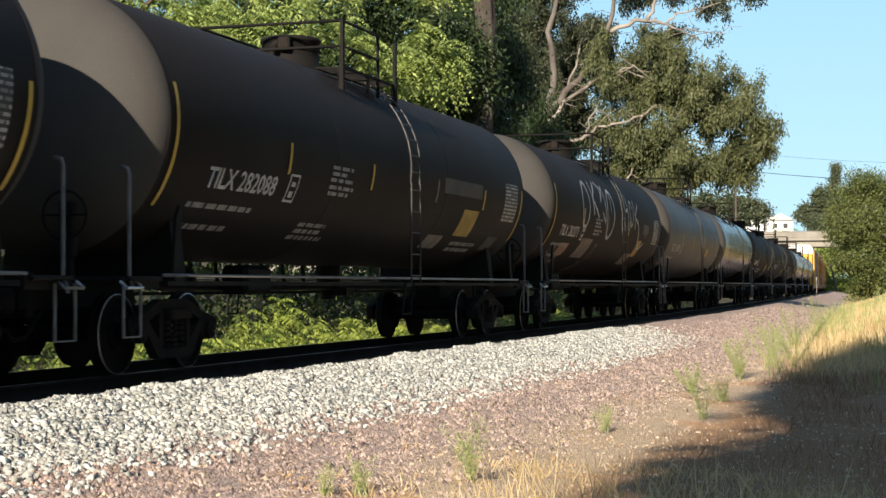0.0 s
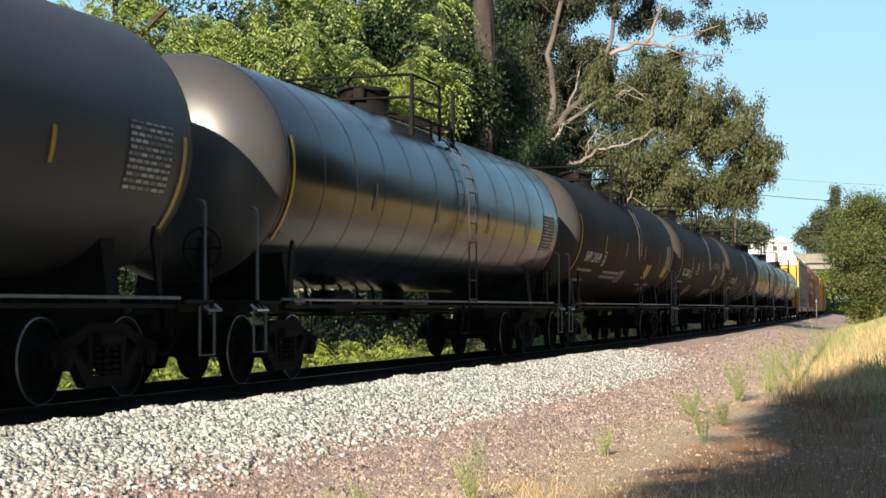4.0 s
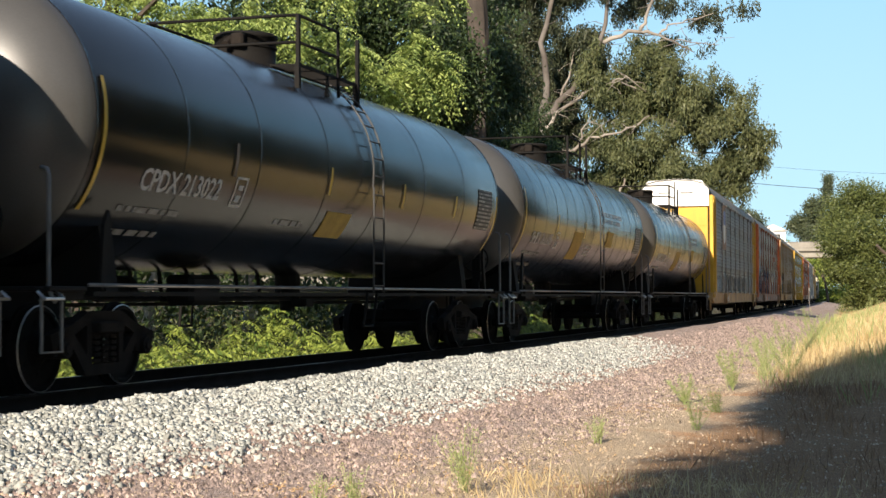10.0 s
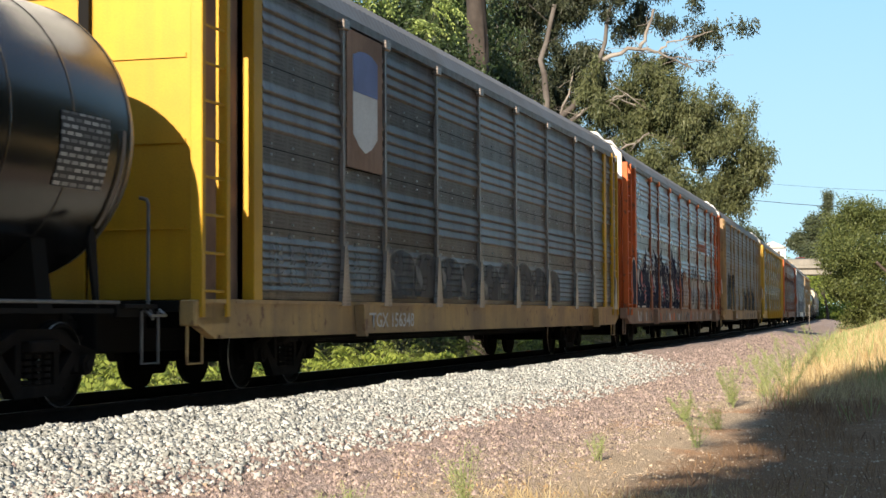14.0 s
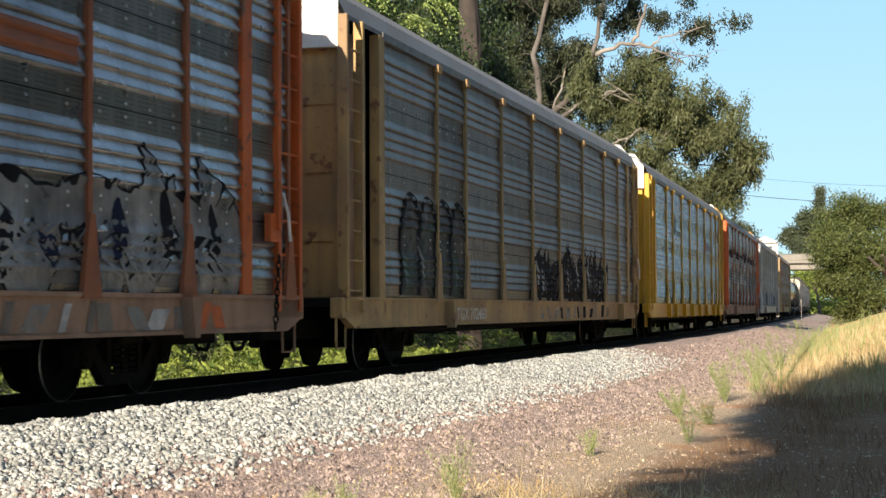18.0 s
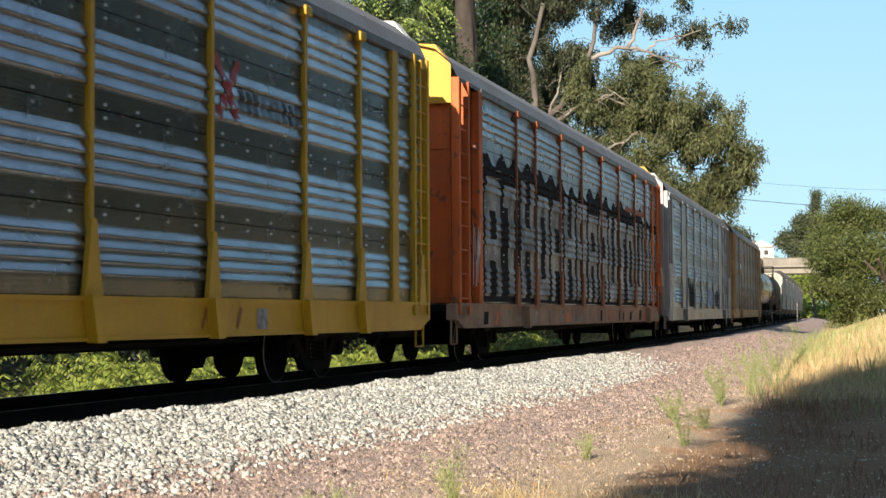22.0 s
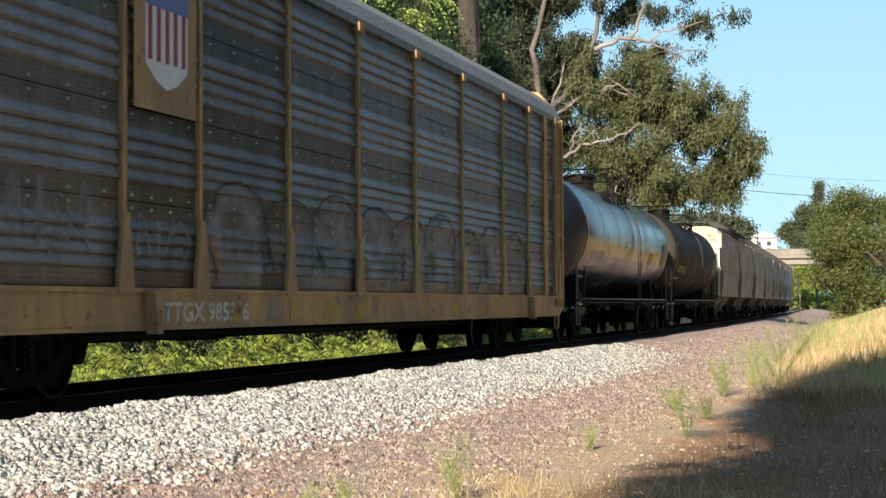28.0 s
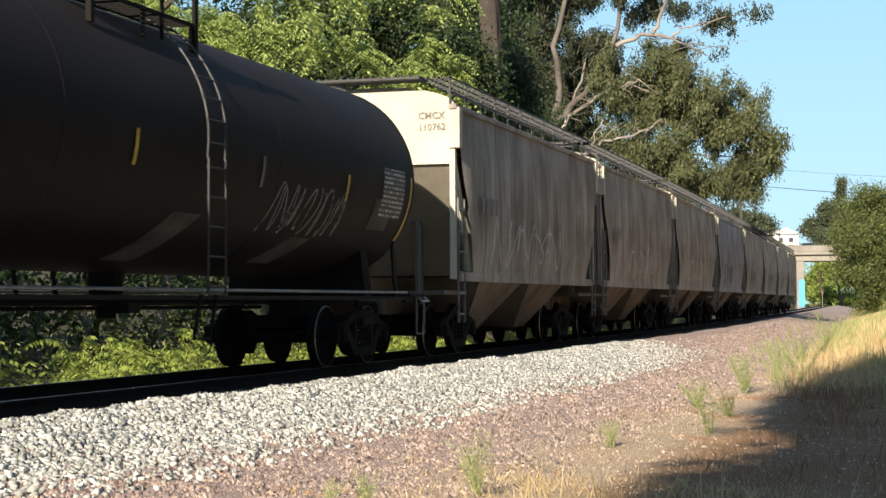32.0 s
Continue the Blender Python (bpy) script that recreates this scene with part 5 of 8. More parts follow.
def wild_piece(car, u0, u1, z0, height, n, rng, fill, edge, inks, spiky=True, place=raised, line=0.055, label="sprayed letters of no clear shape"):
    """A row of large sprayed letters: pointed tongues or round arches with an outline and slivers of other colours."""
    lw = (u1 - u0) / n
    for i in range(n):
        a, b = u0 + i * lw - 0.06 * lw, u0 + (i + 1) * lw + 0.06 * lw
        h = height * rng.uniform(0.82, 1.0)
        base = z0 + rng.uniform(0.0, 0.04)
        if spiky:
            bands = []
            for k in range(3):
                c, lean, tall, fat = a + lw * (0.20 + 0.36 * k), rng.uniform(-0.30, 0.30) * lw, h * rng.uniform(0.72, 1.0), lw * rng.uniform(0.36, 0.48)
                bow, turn = rng.uniform(0.08, 0.16) * lw * rng.choice((-1, 1)), rng.uniform(4.5, 6.5)
                bands.append((lambda f, c=c, lean=lean, tall=tall, bow=bow, turn=turn: (c + lean * f * f + bow * math.sin(turn * f), base + tall * f),
                              lambda f, fat=fat: fat * (0.55 + 0.6 * math.sin(math.pi * min(1, 0.15 + 0.9 * f))) * (1 - f ** 3) + 0.01))
            dip, rise = base + h * rng.uniform(0.15, 0.3), h * rng.uniform(0.2, 0.4)
            bands.append((lambda f: (a + lw * (0.05 + 0.95 * f), dip + rise * math.sin(2.6 * f)), lambda f: 0.20 * lw * math.sin(math.pi * (0.1 + 0.85 * f)) + 0.01))
            for k, (path, width) in enumerate(bands):
                decal("spray_outline", lambda bm: ribbon(bm, path, lambda f: width(f) + 2 * line), place(0.0015 + 0.0004 * k + 0.0002 * (i % 2)), edge, car)
                decal("spray_letter", lambda bm: ribbon(bm, path, width), place(0.0055 + 0.0012 * k + 0.0005 * (i % 2)), fill, car, label)
            decal("spray_ground", lambda bm: columns(bm, a, b, lambda u: base, lambda u: base + h * (0.22 + 0.05 * math.sin(7 * u))), place(0.0042 + 0.0006 * (i % 2)), fill, car)
        else:
            mid, half = (a + b) / 2, (b - a) / 2
            top = lambda u: base + h * (0.55 + 0.45 * math.sqrt(max(0.0, 1 - ((u - mid) / half) ** 2)))
            decal("spray_letter", lambda bm: columns(bm, a, b, lambda u: base, top), place(0.002 + 0.001 * (i % 2)), fill, car, label)
            us = np.linspace(a, b, 40)
            decal("spray_outline", lambda bm: stroke(bm, [(a + 0.02, base)] + [(float(u), top(float(u))) for u in us] + [(b - 0.02, base)], line), place(0.007), edge, car)
        for j in range(3 if spiky else 1):
            c = a + lw * (0.26 + 0.27 * j + rng.uniform(-0.05, 0.05))
            lean, lo, tall, fat = rng.uniform(-0.25, 0.25), base + h * rng.uniform(0.04, 0.25), h * rng.uniform(0.25, 0.5), lw * rng.uniform(0.08, 0.17)
            ink = rng.choice(inks)
            decal("spray_fill", lambda bm: ribbon(bm, lambda f: (c + lean * f + 0.06 * math.sin(5 * f), lo + tall * f), lambda f: fat * math.sin(math.pi * (0.03 + 0.94 * f)) ** 0.8, 40), place(0.014), ink, car)


GLYPHS = {
    "a": [(0, 0, 0.30, 0.92), (0.70, 0, 1, 0.92), (0.12, 0.72, 0.88, 1), (0.28, 0.30, 0.72, 0.48)],
    "h": [(0, 0, 0.32, 1), (0.68, 0, 1, 1), (0.30, 0.40, 0.70, 0.60)],
    "o": [(0, 0.05, 0.32, 0.95), (0.68, 0.05, 1, 0.95), (0.1, 0.80, 0.9, 1), (0.1, 0, 0.9, 0.20)],
    "t": [(0, 0.80, 1, 1), (0.30, 0, 0.70, 0.82)],
    "r": [(0, 0, 0.32, 1), (0.3, 0.80, 1, 1), (0.70, 0.45, 1, 0.82), (0.30, 0.42, 0.85, 0.58), (0.62, 0, 0.95, 0.44)],
    "u": [(0, 0.1, 0.32, 1), (0.68, 0.1, 1, 1), (0.08, 0, 0.92, 0.22)]}


def block_letters(car, u0, u1, z0, height, kinds, rng, light, dark):
    """Tall sprayed block letters, pale on a dark ground, following the ribs."""
    n = len(kinds)
    lw = (u1 - u0) / n
    for i, kind in enumerate(kinds):
        a = u0 + i * lw
        bump = rng.uniform(0.1, 0.4)
        decal("spray_ground", lambda bm: columns(bm, a - 0.05, a + lw + 0.05, lambda u: z0, lambda u: z0 + height + bump + 0.12 * math.sin(5 * u)), raised(0.001 + 0.001 * (i % 2)), dark, car, "dark sprayed background")
        w, base, h = lw * 0.84, z0 + rng.uniform(0.03, 0.12), height * rng.uniform(0.86, 0.98)
        for x0, y0, x1, y1 in GLYPHS[kind]:
            lean = rng.uniform(-0.03, 0.03)
            decal("spray_letter", lambda bm: patch(bm, a + 0.08 * lw + x0 * w, a + 0.08 * lw + x1 * w, base + y0 * h, base + y1 * h, lean, 0.02), raised(0.006), light, car, "pale sprayed block letter")


def sill_flames(car, u0, u1, n, rng, inks):
    """Sprayed tongues of colour along the side sill."""
    for k in range(n):
        u = u0 + (u1 - u0) * (k + rng.uniform(0, 0.6)) / n
        w, lean = rng.uniform(0.12, 0.42), rng.uniform(-0.25, 0.25)
        decal("spray_fill", lambda bm: patch(bm, u, u + w, 0.76, rng.uniform(0.98, 1.09), lean), on_sill, rng.choice(inks), car)


def brake_corner(car, paint, x, y=-1.62):
    """Brake bracket with lever and hanging chain at a car's corner."""
    bm = bmesh.new()
    box(bm, (x, y, 2.02), (0.34, 0.10, 0.36), 0.015)
    box(bm, (x + 0.05, y - 0.05, 2.30), (0.10, 0.08, 0.62), 0.01)
    bracket = part("brake_bracket", bm, paint, car, "painted brake bracket")
    bm = bmesh.new()
    pipe(bm, [(x + 0.1, y - 0.1, 2.45), (x + 0.22, y - 0.12, 2.2), (x + 0.28, y - 0.12, 1.85)], 0.022, 6)
    part("brake_lever", bm, WHITE_PAINT, bracket, "pale brake lever")
    bm = bmesh.new()
    for k in range(11):
        c, q = Vector((x + 0.06 - 0.012 * k, y - 0.06, 1.62 - 0.085 * k)), (k % 2) * math.pi / 2
        pts = [c + Vector((0.03 * math.cos(t) * math.cos(q), 0.03 * math.cos(t) * math.sin(q), 0.055 * math.sin(t))) for t in np.linspace(0, 2 * math.pi, 9)]
        pipe(bm, pts, 0.011, 5)
    part("chain", bm, RUSTY_STEEL, bracket, "rusty hanging chain")


def build_carriers():
    def first(car, rng):
        shield(car, -8.1, -7.0, 3.35, 4.85)
        decal("spray_tag", scrawl(-11.2, -9.0, 1.3, 2.0, 4, 0.06, rng), on_rack, GRAF_FADED, car)
        decal("spray_tag", scrawl(-8.2, -6.8, 1.3, 2.0, 2, 0.05, rng), on_rack, GRAF_FADED, car)
        wild_piece(car, -6.4, 6.0, 1.22, 0.8, 9, rng, GRAF_DUSK, GRAF_FADED, [GRAF_FADED], False, on_dense, 0.03, "dim sprayed letters under grime")
    car_carrier(4.5, "grimy dark panelled car carrier with bright yellow end and ladders", GALV_DARK, GALV_DARK, OLD_YELLOW, YELLOW_BODY, WHITE_PAINT, "TTGX 156348", True, first)

    def second(car, rng):
        wild_piece(car, -11.3, -0.1, 1.2, 2.15, 5, rng, GRAF_NAVY, GRAF_WHITE, [GRAF_WHITE, GRAF_RED, GRAF_WHITE, GRAF_RED], True, line=0.03, label="navy pointed sprayed letters with white edges")
        decal("spray_fill", lambda bm: columns(bm, -0.1, 1.9, lambda u: 1.2, lambda u: 2.35 + 0.2 * math.sin(3 * u)), raised(0.001), BROWN_SILL, car, "brown sprayed patch")
        for u in (0.35, 0.85, 1.35):
            decal("spray_letter", lambda bm: [stroke(bm, [(u, 1.28), (u + 0.02, 2.05)], 0.11), stroke(bm, [(u + 0.32, 2.0), (u + 0.08, 1.65), (u + 0.34, 1.28)], 0.09)], raised(0.008), GRAF_WHITE, car, "white sprayed letter")
        wild_piece(car, 2.2, 11.2, 1.2, 1.65, 4, rng, GRAF_SILVER, GRAF_BLACK, [GRAF_BLACK, GRAF_NAVY], True, line=0.045, label="grey sprayed letters with black edges")
        decal("spray_fill", lambda bm: patch(bm, 5.2, 7.6, 3.42, 3.72, 0, 0.02), raised(0.002), POST_RUST, car, "dull red sprayed bar")
        sill_flames(car, -11.5, 11.0, 44, rng, [GRAF_FADED, GRAF_WHITE, PALE_CARD, GRAF_FADED, ORANGE_BODY])
        wild_piece(car, -12.6, -11.75, 1.25, 1.5, 1, rng, GRAF_NAVY, GRAF_WHITE, [GRAF_RED], False, lambda d: (lambda u, z: Vector((u, -1.585 - d, z))), 0.07)
        brake_corner(car, ORANGE_BODY, 12.3)
    car_carrier(32.85, "galvanised car carrier with orange ends and navy sprayed letters", GALV_DULL, POST_RUST, BROWN_SILL, ORANGE_BODY, WHITE_PAINT, "", False, second)

    def third(car, rng):
        decal("spray_ground", lambda bm: columns(bm, -10.4, -6.7, lambda u: 1.2, lambda u: 2.35 + 0.1 * math.sin(2 * u)), raised(0.001), GRAF_GREEN, car, "dark green sprayed patch")
        wild_piece(car, -10.5, -6.6, 1.2, 1.75, 4, rng, GRAF_DUSK, GRAF_BLACK, [GRAF_FADED, GRAF_GREEN], False, line=0.13, label="rounded sprayed letters with black edges")
        wild_piece(car, -0.75, 8.1, 1.2, 1.45, 6, rng, GRAF_BLACK, GRAF_FADED, [GRAF_DUSK, GRAF_SILVER], True, line=0.025, label="black sprayed letters with thin pale edges")
        decal("spray_tag", scrawl(-6.2, -4.9, 1.5, 2.3, 2, 0.04, rng), on_rack, GRAF_FADED, car)
        sill_flames(car, -0.5, 8.2, 12, rng, [GRAF_FADED, GRAF_BLACK])
        brake_corner(car, OLD_YELLOW, 12.3)
    car_carrier(61.25, "brown-grimed car carrier with tan posts and black scrawls", GALV_DARK, OLD_YELLOW, OLD_YELLOW, OLD_YELLOW, WHITE_PAINT, "TTGX 702460", False, third)

    def fourth(car, rng):
        decal("emblem", lambda bm: [stroke(bm, [(4.95, 4.1), (5.6, 3.35)], 0.14), stroke(bm, [(5.65, 4.1), (5.0, 3.35)], 0.14)], raised(0.003), GRAF_RED, car, "dark red crossed emblem")
        for k in range(9):
            decal("emblem_bar", lambda bm: patch(bm, 5.62 + 0.23 * k, 5.78 + 0.23 * k, 3.48, 3.76, 0, 0.02), raised(0.003), GRAF_DUSK, car, "grey emblem bar")
        decal("faded_crest", lambda bm: columns(bm, -6.2, -5.6, lambda u: 3.62 + 0.25 * ((u + 5.9) / 0.3) ** 2, lambda u: 4.3), raised(0.003), GRAF_DUSK, car, "faded dark crest")
        for k in range(9):
            decal("emblem_bar", lambda bm: patch(bm, -5.5 + 0.18 * k, -5.38 + 0.18 * k, 3.62, 3.8, 0, 0.02), raised(0.003), GRAF_GREEN, car, "green emblem bar")
        decal("reporting_panel", lambda bm: patch(bm, 6.1, 6.45, 0.78, 1.04), on_sill, STENCIL_DIM, car, "worn pale stencil panel")
        for k in range(3):
            decal("faded_mark", lambda bm: stroke(bm, [(4.5 + 0.5 * k, 0.8), (4.62 + 0.5 * k, 1.05)], 0.07), on_sill, POST_RUST, car, "faded red mark")
    car_carrier(90.35, "clean galvanised car carrier with bright yellow posts and ends", GALV, YELLOW_BODY, YELLOW_BODY, YELLOW_BODY, WHITE_PAINT, "TTGX 835340", False, fourth)

    def fifth(car, rng):
        block_letters(car, -11.3, 12.6, 1.2, 2.55, "athoahrrautouhar"[:15], rng, GRAF_SILVER, GRAF_BLACK)
        for x in POSTS[1:]:
            top = rng.uniform(2.9, 3.7)
            decal("spray_ground", lambda bm: patch(bm, x - 0.041, x + 0.041, 1.96, top), lambda u, z: Vector((u, -(SIDE_Y + 0.058), z)), GRAF_BLACK if rng.random() < 0.7 else GRAF_SILVER, car)
        decal("spray_fill", lambda bm: patch(bm, 6.2, 10.4, 3.98, 4.12, 0, 0.02), raised(0.004), POST_RUST, car, "dull red sprayed bar")
        sill_flames(car, -12.0, 12.6, 26, rng, [GRAF_BLACK, GRAF_FADED, ORANGE_BODY, PALE_CARD, GRAF_SILVER])
        for k in range(16):
            u, z = 12.0 + rng.uniform(-0.22, 0.22), rng.uniform(1.9, 3.6)
            decal("spray_spot", lambda bm: columns(bm, u - 0.1, u + 0.1, lambda v: z - 0.12 * math.sqrt(max(0, 1 - ((v - u) / 0.1) ** 2)), lambda v: z + 0.12 * math.sqrt(max(0, 1 - ((v - u) / 0.1) ** 2)), 0.03), lambda v, zz: Vector((v, -1.40, zz)), GRAF_BLUE, car, "pale lilac sprayed spot")
        decal("spray_tag", scrawl(-12.4, -11.8, 1.5, 2.6, 2, 0.05, rng), lambda u, z: Vector((u, -1.6, z)), GRAF_WHITE, car)
        brake_corner(car, ORANGE_BODY, 12.35)
    car_carrier(118.9, "car carrier with orange ends and huge black and white letters", GALV_DULL, POST_RUST, BROWN_SILL, ORANGE_BODY, YELLOW_BODY, "", False, fifth)

    def sixth(car, rng):
        wild_piece(car, -6.2, -3.95, 1.2, 1.15, 3, rng, GRAF_BLACK, GRAF_DUSK, [GRAF_FADED], False, raised, 0.06, "small black sprayed letters")
        decal("spray_ground", lambda bm: columns(bm, 2.4, 4.4, lambda u: 1.25, lambda u: 2.05 + 0.06 * math.sin(4 * u)), raised(0.002), GRAF_BLUE, car, "pale blue sprayed patch")
        wild_piece(car, 5.0, 7.8, 1.25, 0.8, 4, rng, GRAF_NAVY, GRAF_WHITE, [GRAF_WHITE], False, raised, 0.06)
        for x in (-13.0, 12.9):
            for u in (-0.22, 0.22):
                bm = bmesh.new()
                box(bm, (x + u, -1.66, 1.7), (0.06, 0.05, 2.0))
                part("side_ladder", bm, WHITE_PAINT, car, "white end ladder")
            for k in range(5):
                bm = bmesh.new()
                cyl(bm, (x - 0.24, -1.67, 0.9 + k * 0.42), (x + 0.24, -1.67, 0.9 + k * 0.42), 0.02, 6)
                part("ladder_rung", bm, WHITE_PAINT, car)
    car_carrier(147.6, "silver-grey car carrier with smooth doors and white end ladders", GALV_DULL, GREY_BODY, GREY_BODY, GREY_BODY, GREY_BODY, "", False, sixth, plain=(1, 7))

    def seventh(car, rng):
        shield(car, -8.0, -6.95, 3.35, 4.9)
        decal("spray_tag", scrawl(-11.2, -9.0, 1.5, 2.2, 5, 0.06, rng), on_rack, GRAF_FADED, car)
        decal("spray_tag", scrawl(-8.3, -6.7, 1.4, 2.0, 3, 0.06, rng), on_rack, GRAF_FADED, car)
        wild_piece(car, -6.3, 9.6, 1.2, 1.35, 9, rng, GRAF_WASH, GRAF_DUSK, [BROWN_SILL, CHUTE_BROWN, GRAF_DUSK, GRAF_OCHRE], False, line=0.04, label="washed-out pale sprayed letters")
        sill_flames(car, -6.0, 9.0, 14, rng, [GRAF_FADED, YELLOW_CARD, BROWN_SILL])
    car_carrier(178.0, "brown-grimed car carrier with old yellow posts and a painted crest", GALV_DARK, OLD_YELLOW, OLD_YELLOW, OLD_YELLOW, OLD_YELLOW, "TTGX 985346", False, seventh)


# ---- covered hopper cars ----
def hop_y(z):
    return float(np.interp(z, [1.45, 2.0, 2.8, 3.6, 4.2, 4.3], [1.50, 1.57, 1.60, 1.57, 1.50, 1.49]))


def on_hopper(u, z):
    return Vector((u, -(hop_y(z) + 0.012), z))


def hopper_car(at, paint, label, mark, seed, end_paint):
    rng = random.Random(seed)
    car = tagged(new("hopper_car"), label, "hopper car", "cars of the passing train")
    if ("hopbody", paint.name) not in PROTO:
        for s in (-1, 1):
            bm = bmesh.new()
            zs = np.linspace(1.45, 4.3, 12)
            n = 80
            g = []
            for z in zs:
                x0 = float(np.interp(z, [1.45, 1.9, 3.0, 4.3], [4.95, 5.25, 5.62, 5.95]))
                row = []
                for k in range(n + 1):
                    x = -x0 + 2 * x0 * k / n
                    crease = 0.085 * abs(math.sin((x + 0.4) * math.pi / 1.2)) ** 3 * math.sin(math.pi * (z - 1.45) / 2.85)
                    row.append(bm.verts.new((x, s * (hop_y(z) - crease), z)))
                g.append(row)
            for a, b in zip(g, g[1:]):
                for k in range(n):
                    bm.faces.new((a[k], a[k + 1], b[k + 1], b[k]))
            bmesh.ops.recalc_face_normals(bm, faces=bm.faces[:])
            if s < 0:
                bmesh.ops.reverse_faces(bm, faces=[f for f in bm.faces if f.normal.y > 0])
            PROTO[("hopside", s, paint.name)] = link_mesh("side_sheet", bm, paint, True)
        PROTO[("hopbody", paint.name)] = True
    for s in (-1, 1):
        part("side_sheet", PROTO[("hopside", s, paint.name)], None, car, "bulging creased side sheet")
        for x in (-1, 1):
            bm = bmesh.new()
            prism(bm, [(x * 5.92, 3.62), (x * 6.12, 3.62), (x * 6.12, 4.32), (x * 5.92, 4.32)], s * 1.40, s * 1.585)
            part("top_corner_plate", bm, HOPPER_WHITE, car, "white painted corner plate")
            bm = bmesh.new()
            box(bm, (x * 6.02, s * 1.44, 2.5), (0.12, 0.10, 2.3), 0.01)
            part("corner_post", bm, end_paint, car)
            bm = bmesh.new()
            pipe(bm, [(x * 6.0, s * 1.42, 3.5), (x * 4.9, s * 1.42, 1.5)], 0.06, 6)
            part("end_brace", bm, end_paint, car)
            bm = bmesh.new()
            for dx in (5.62, 6.0):
                cyl(bm, (x * dx, s * 1.52, 0.6), (x * dx, s * 1.52, 2.75), 0.022, 6)
            part("ladder_stile", bm, GREY_RAIL, car)
            for k in range(6):
                bm = bmesh.new()
                cyl(bm, (x * 5.62, s * 1.52, 0.75 + k * 0.36), (x * 6.0, s * 1.52, 0.75 + k * 0.36), 0.016, 6)
                part("ladder_rung", bm, GREY_RAIL, car)
        bm = bmesh.new()
        box(bm, (0, s * 1.47, 1.40), (11.6, 0.10, 0.16), 0.01)
        part("side_sill", bm, paint, car)
        bm = bmesh.new()
        box(bm, (0, s * 1.47, 4.33), (12.3, 0.14, 0.09), 0.01)
        part("top_chord", bm, paint, car)
    bm = bmesh.new()
    sec = [(-1.48, 4.34), (-1.1, 4.54), (-0.55, 4.66), (0, 4.69), (0.55, 4.66), (1.1, 4.54), (1.48, 4.34)]
    prism(bm, sec, -5.98, 5.98, "X")
    part("roof", bm, paint, car)
    bm = bmesh.new()
    for k in range(4):
        cyl(bm, (-4.2 + k * 2.8, 0, 4.66), (-4.2 + k * 2.8, 0, 4.78), 0.4, 20)
    part("hatches", bm, paint, car)
    for y in (-1.12, 1.12):
        bm = bmesh.new()
        for dy in (-0.30, -0.1, 0.1, 0.30):
            box(bm, (0, y + dy, 4.84), (12.4, 0.016, 0.03))
        for k in range(50):
            box(bm, (-6.05 + k * 0.244, y, 4.84), (0.016, 0.60, 0.02))
        part("roof_walkway", bm, LADDER_STEEL, car, "open steel grating on the roof")
        bm = bmesh.new()
        box(bm, (0, y * 1.26, 4.60), (12.2, 0.025, 0.03))
        part("walkway_rail", bm, LADDER_STEEL, car)
        for k in range(13):
            bm = bmesh.new()
            x = -6.1 + k * 1.016
            box(bm, (x, y * 1.26, 4.58), (0.03, 0.03, 0.5))
            part("walkway_post", bm, LADDER_STEEL, car)
    for x in (-1, 1):
        bm = bmesh.new()
        box(bm, (x * 6.15, 0, 4.82), (0.5, 1.9, 0.04))
        for k in range(14):
            box(bm, (x * 6.15, -0.9 + k * 0.138, 4.85), (0.5, 0.03, 0.03))
        tagged(part("end_walkway", bm, LADDER_STEEL, car), kind="stuff")
        bm = bmesh.new()
        out = [(-1.44, 3.35), (1.44, 3.35), (1.48, 4.35)] + [(1.48 * math.cos(a), 4.36 + 0.36 * math.sin(a)) for a in np.linspace(0.25, 2.89, 13)] + [(-1.48, 4.35)]
        prism(bm, out, x * 5.94, x * 6.04, "X")
        part("end_sheet", bm, HOPPER_WHITE if x < 0 else paint, car, "white upper end sheet")
        bm = bmesh.new()
        v = [bm.verts.new(p) for p in ((x * 6.0, -1.44, 3.36), (x * 6.0, 1.44, 3.36), (x * 4.0, 1.44, 1.45), (x * 4.0, -1.44, 1.45))]
        bm.faces.new(v)
        bmesh.ops.solidify(bm, geom=bm.faces[:], thickness=0.04)
        part("slope_sheet", bm, HOPPER_WHITE if x < 0 else paint, car)
        bm = bmesh.new()
        box(bm, (x * 5.6, 0, 1.12), (1.4, 2.7, 0.07))
        box(bm, (x * 5.3, 0, 0.92), (2.2, 0.6, 0.36), 0.02)
        for y in (-0.5, 0.5):
            box(bm, (x * 5.0, y, 1.8), (0.12, 0.12, 1.3))
        part("end_frame", bm, CHUTE_BROWN, car)
        bm = bmesh.new()
        out = [(x * 0.25, 1.42), (x * 3.7, 1.42), (x * 2.45, 0.40), (x * 1.5, 0.40)]
        prism(bm, out, -1.3, 1.3)
        for vv in bm.verts:
            if vv.co.z < 1:
                vv.co.y *= 0.45
        part("discharge_chute", bm, CHUTE_BROWN, car, "sloping discharge chute")
        bm = bmesh.new()
        box(bm, (x * 1.97, 0, 0.36), (1.1, 0.9, 0.1), 0.02)
        cyl(bm, (x * 1.97, -0.75, 0.38), (x * 1.97, 0.75, 0.38), 0.04, 8)
        part("outlet_gate", bm, BLACK_STEEL, car)
    add_running_gear(car, 4.45, 6.45)
    if mark:
        for k, w in enumerate(mark.split()):
            me = text_mesh(w, 0.12)
            for v in me.vertices:
                v.co = Vector((-6.055, -0.82 - v.co.x, 4.14 - k * 0.2 + v.co.y))
            me.materials.clear()
            me.materials.append(GREY_RAIL)
            part("lettering", me, None, car, "grey stencilled lettering")
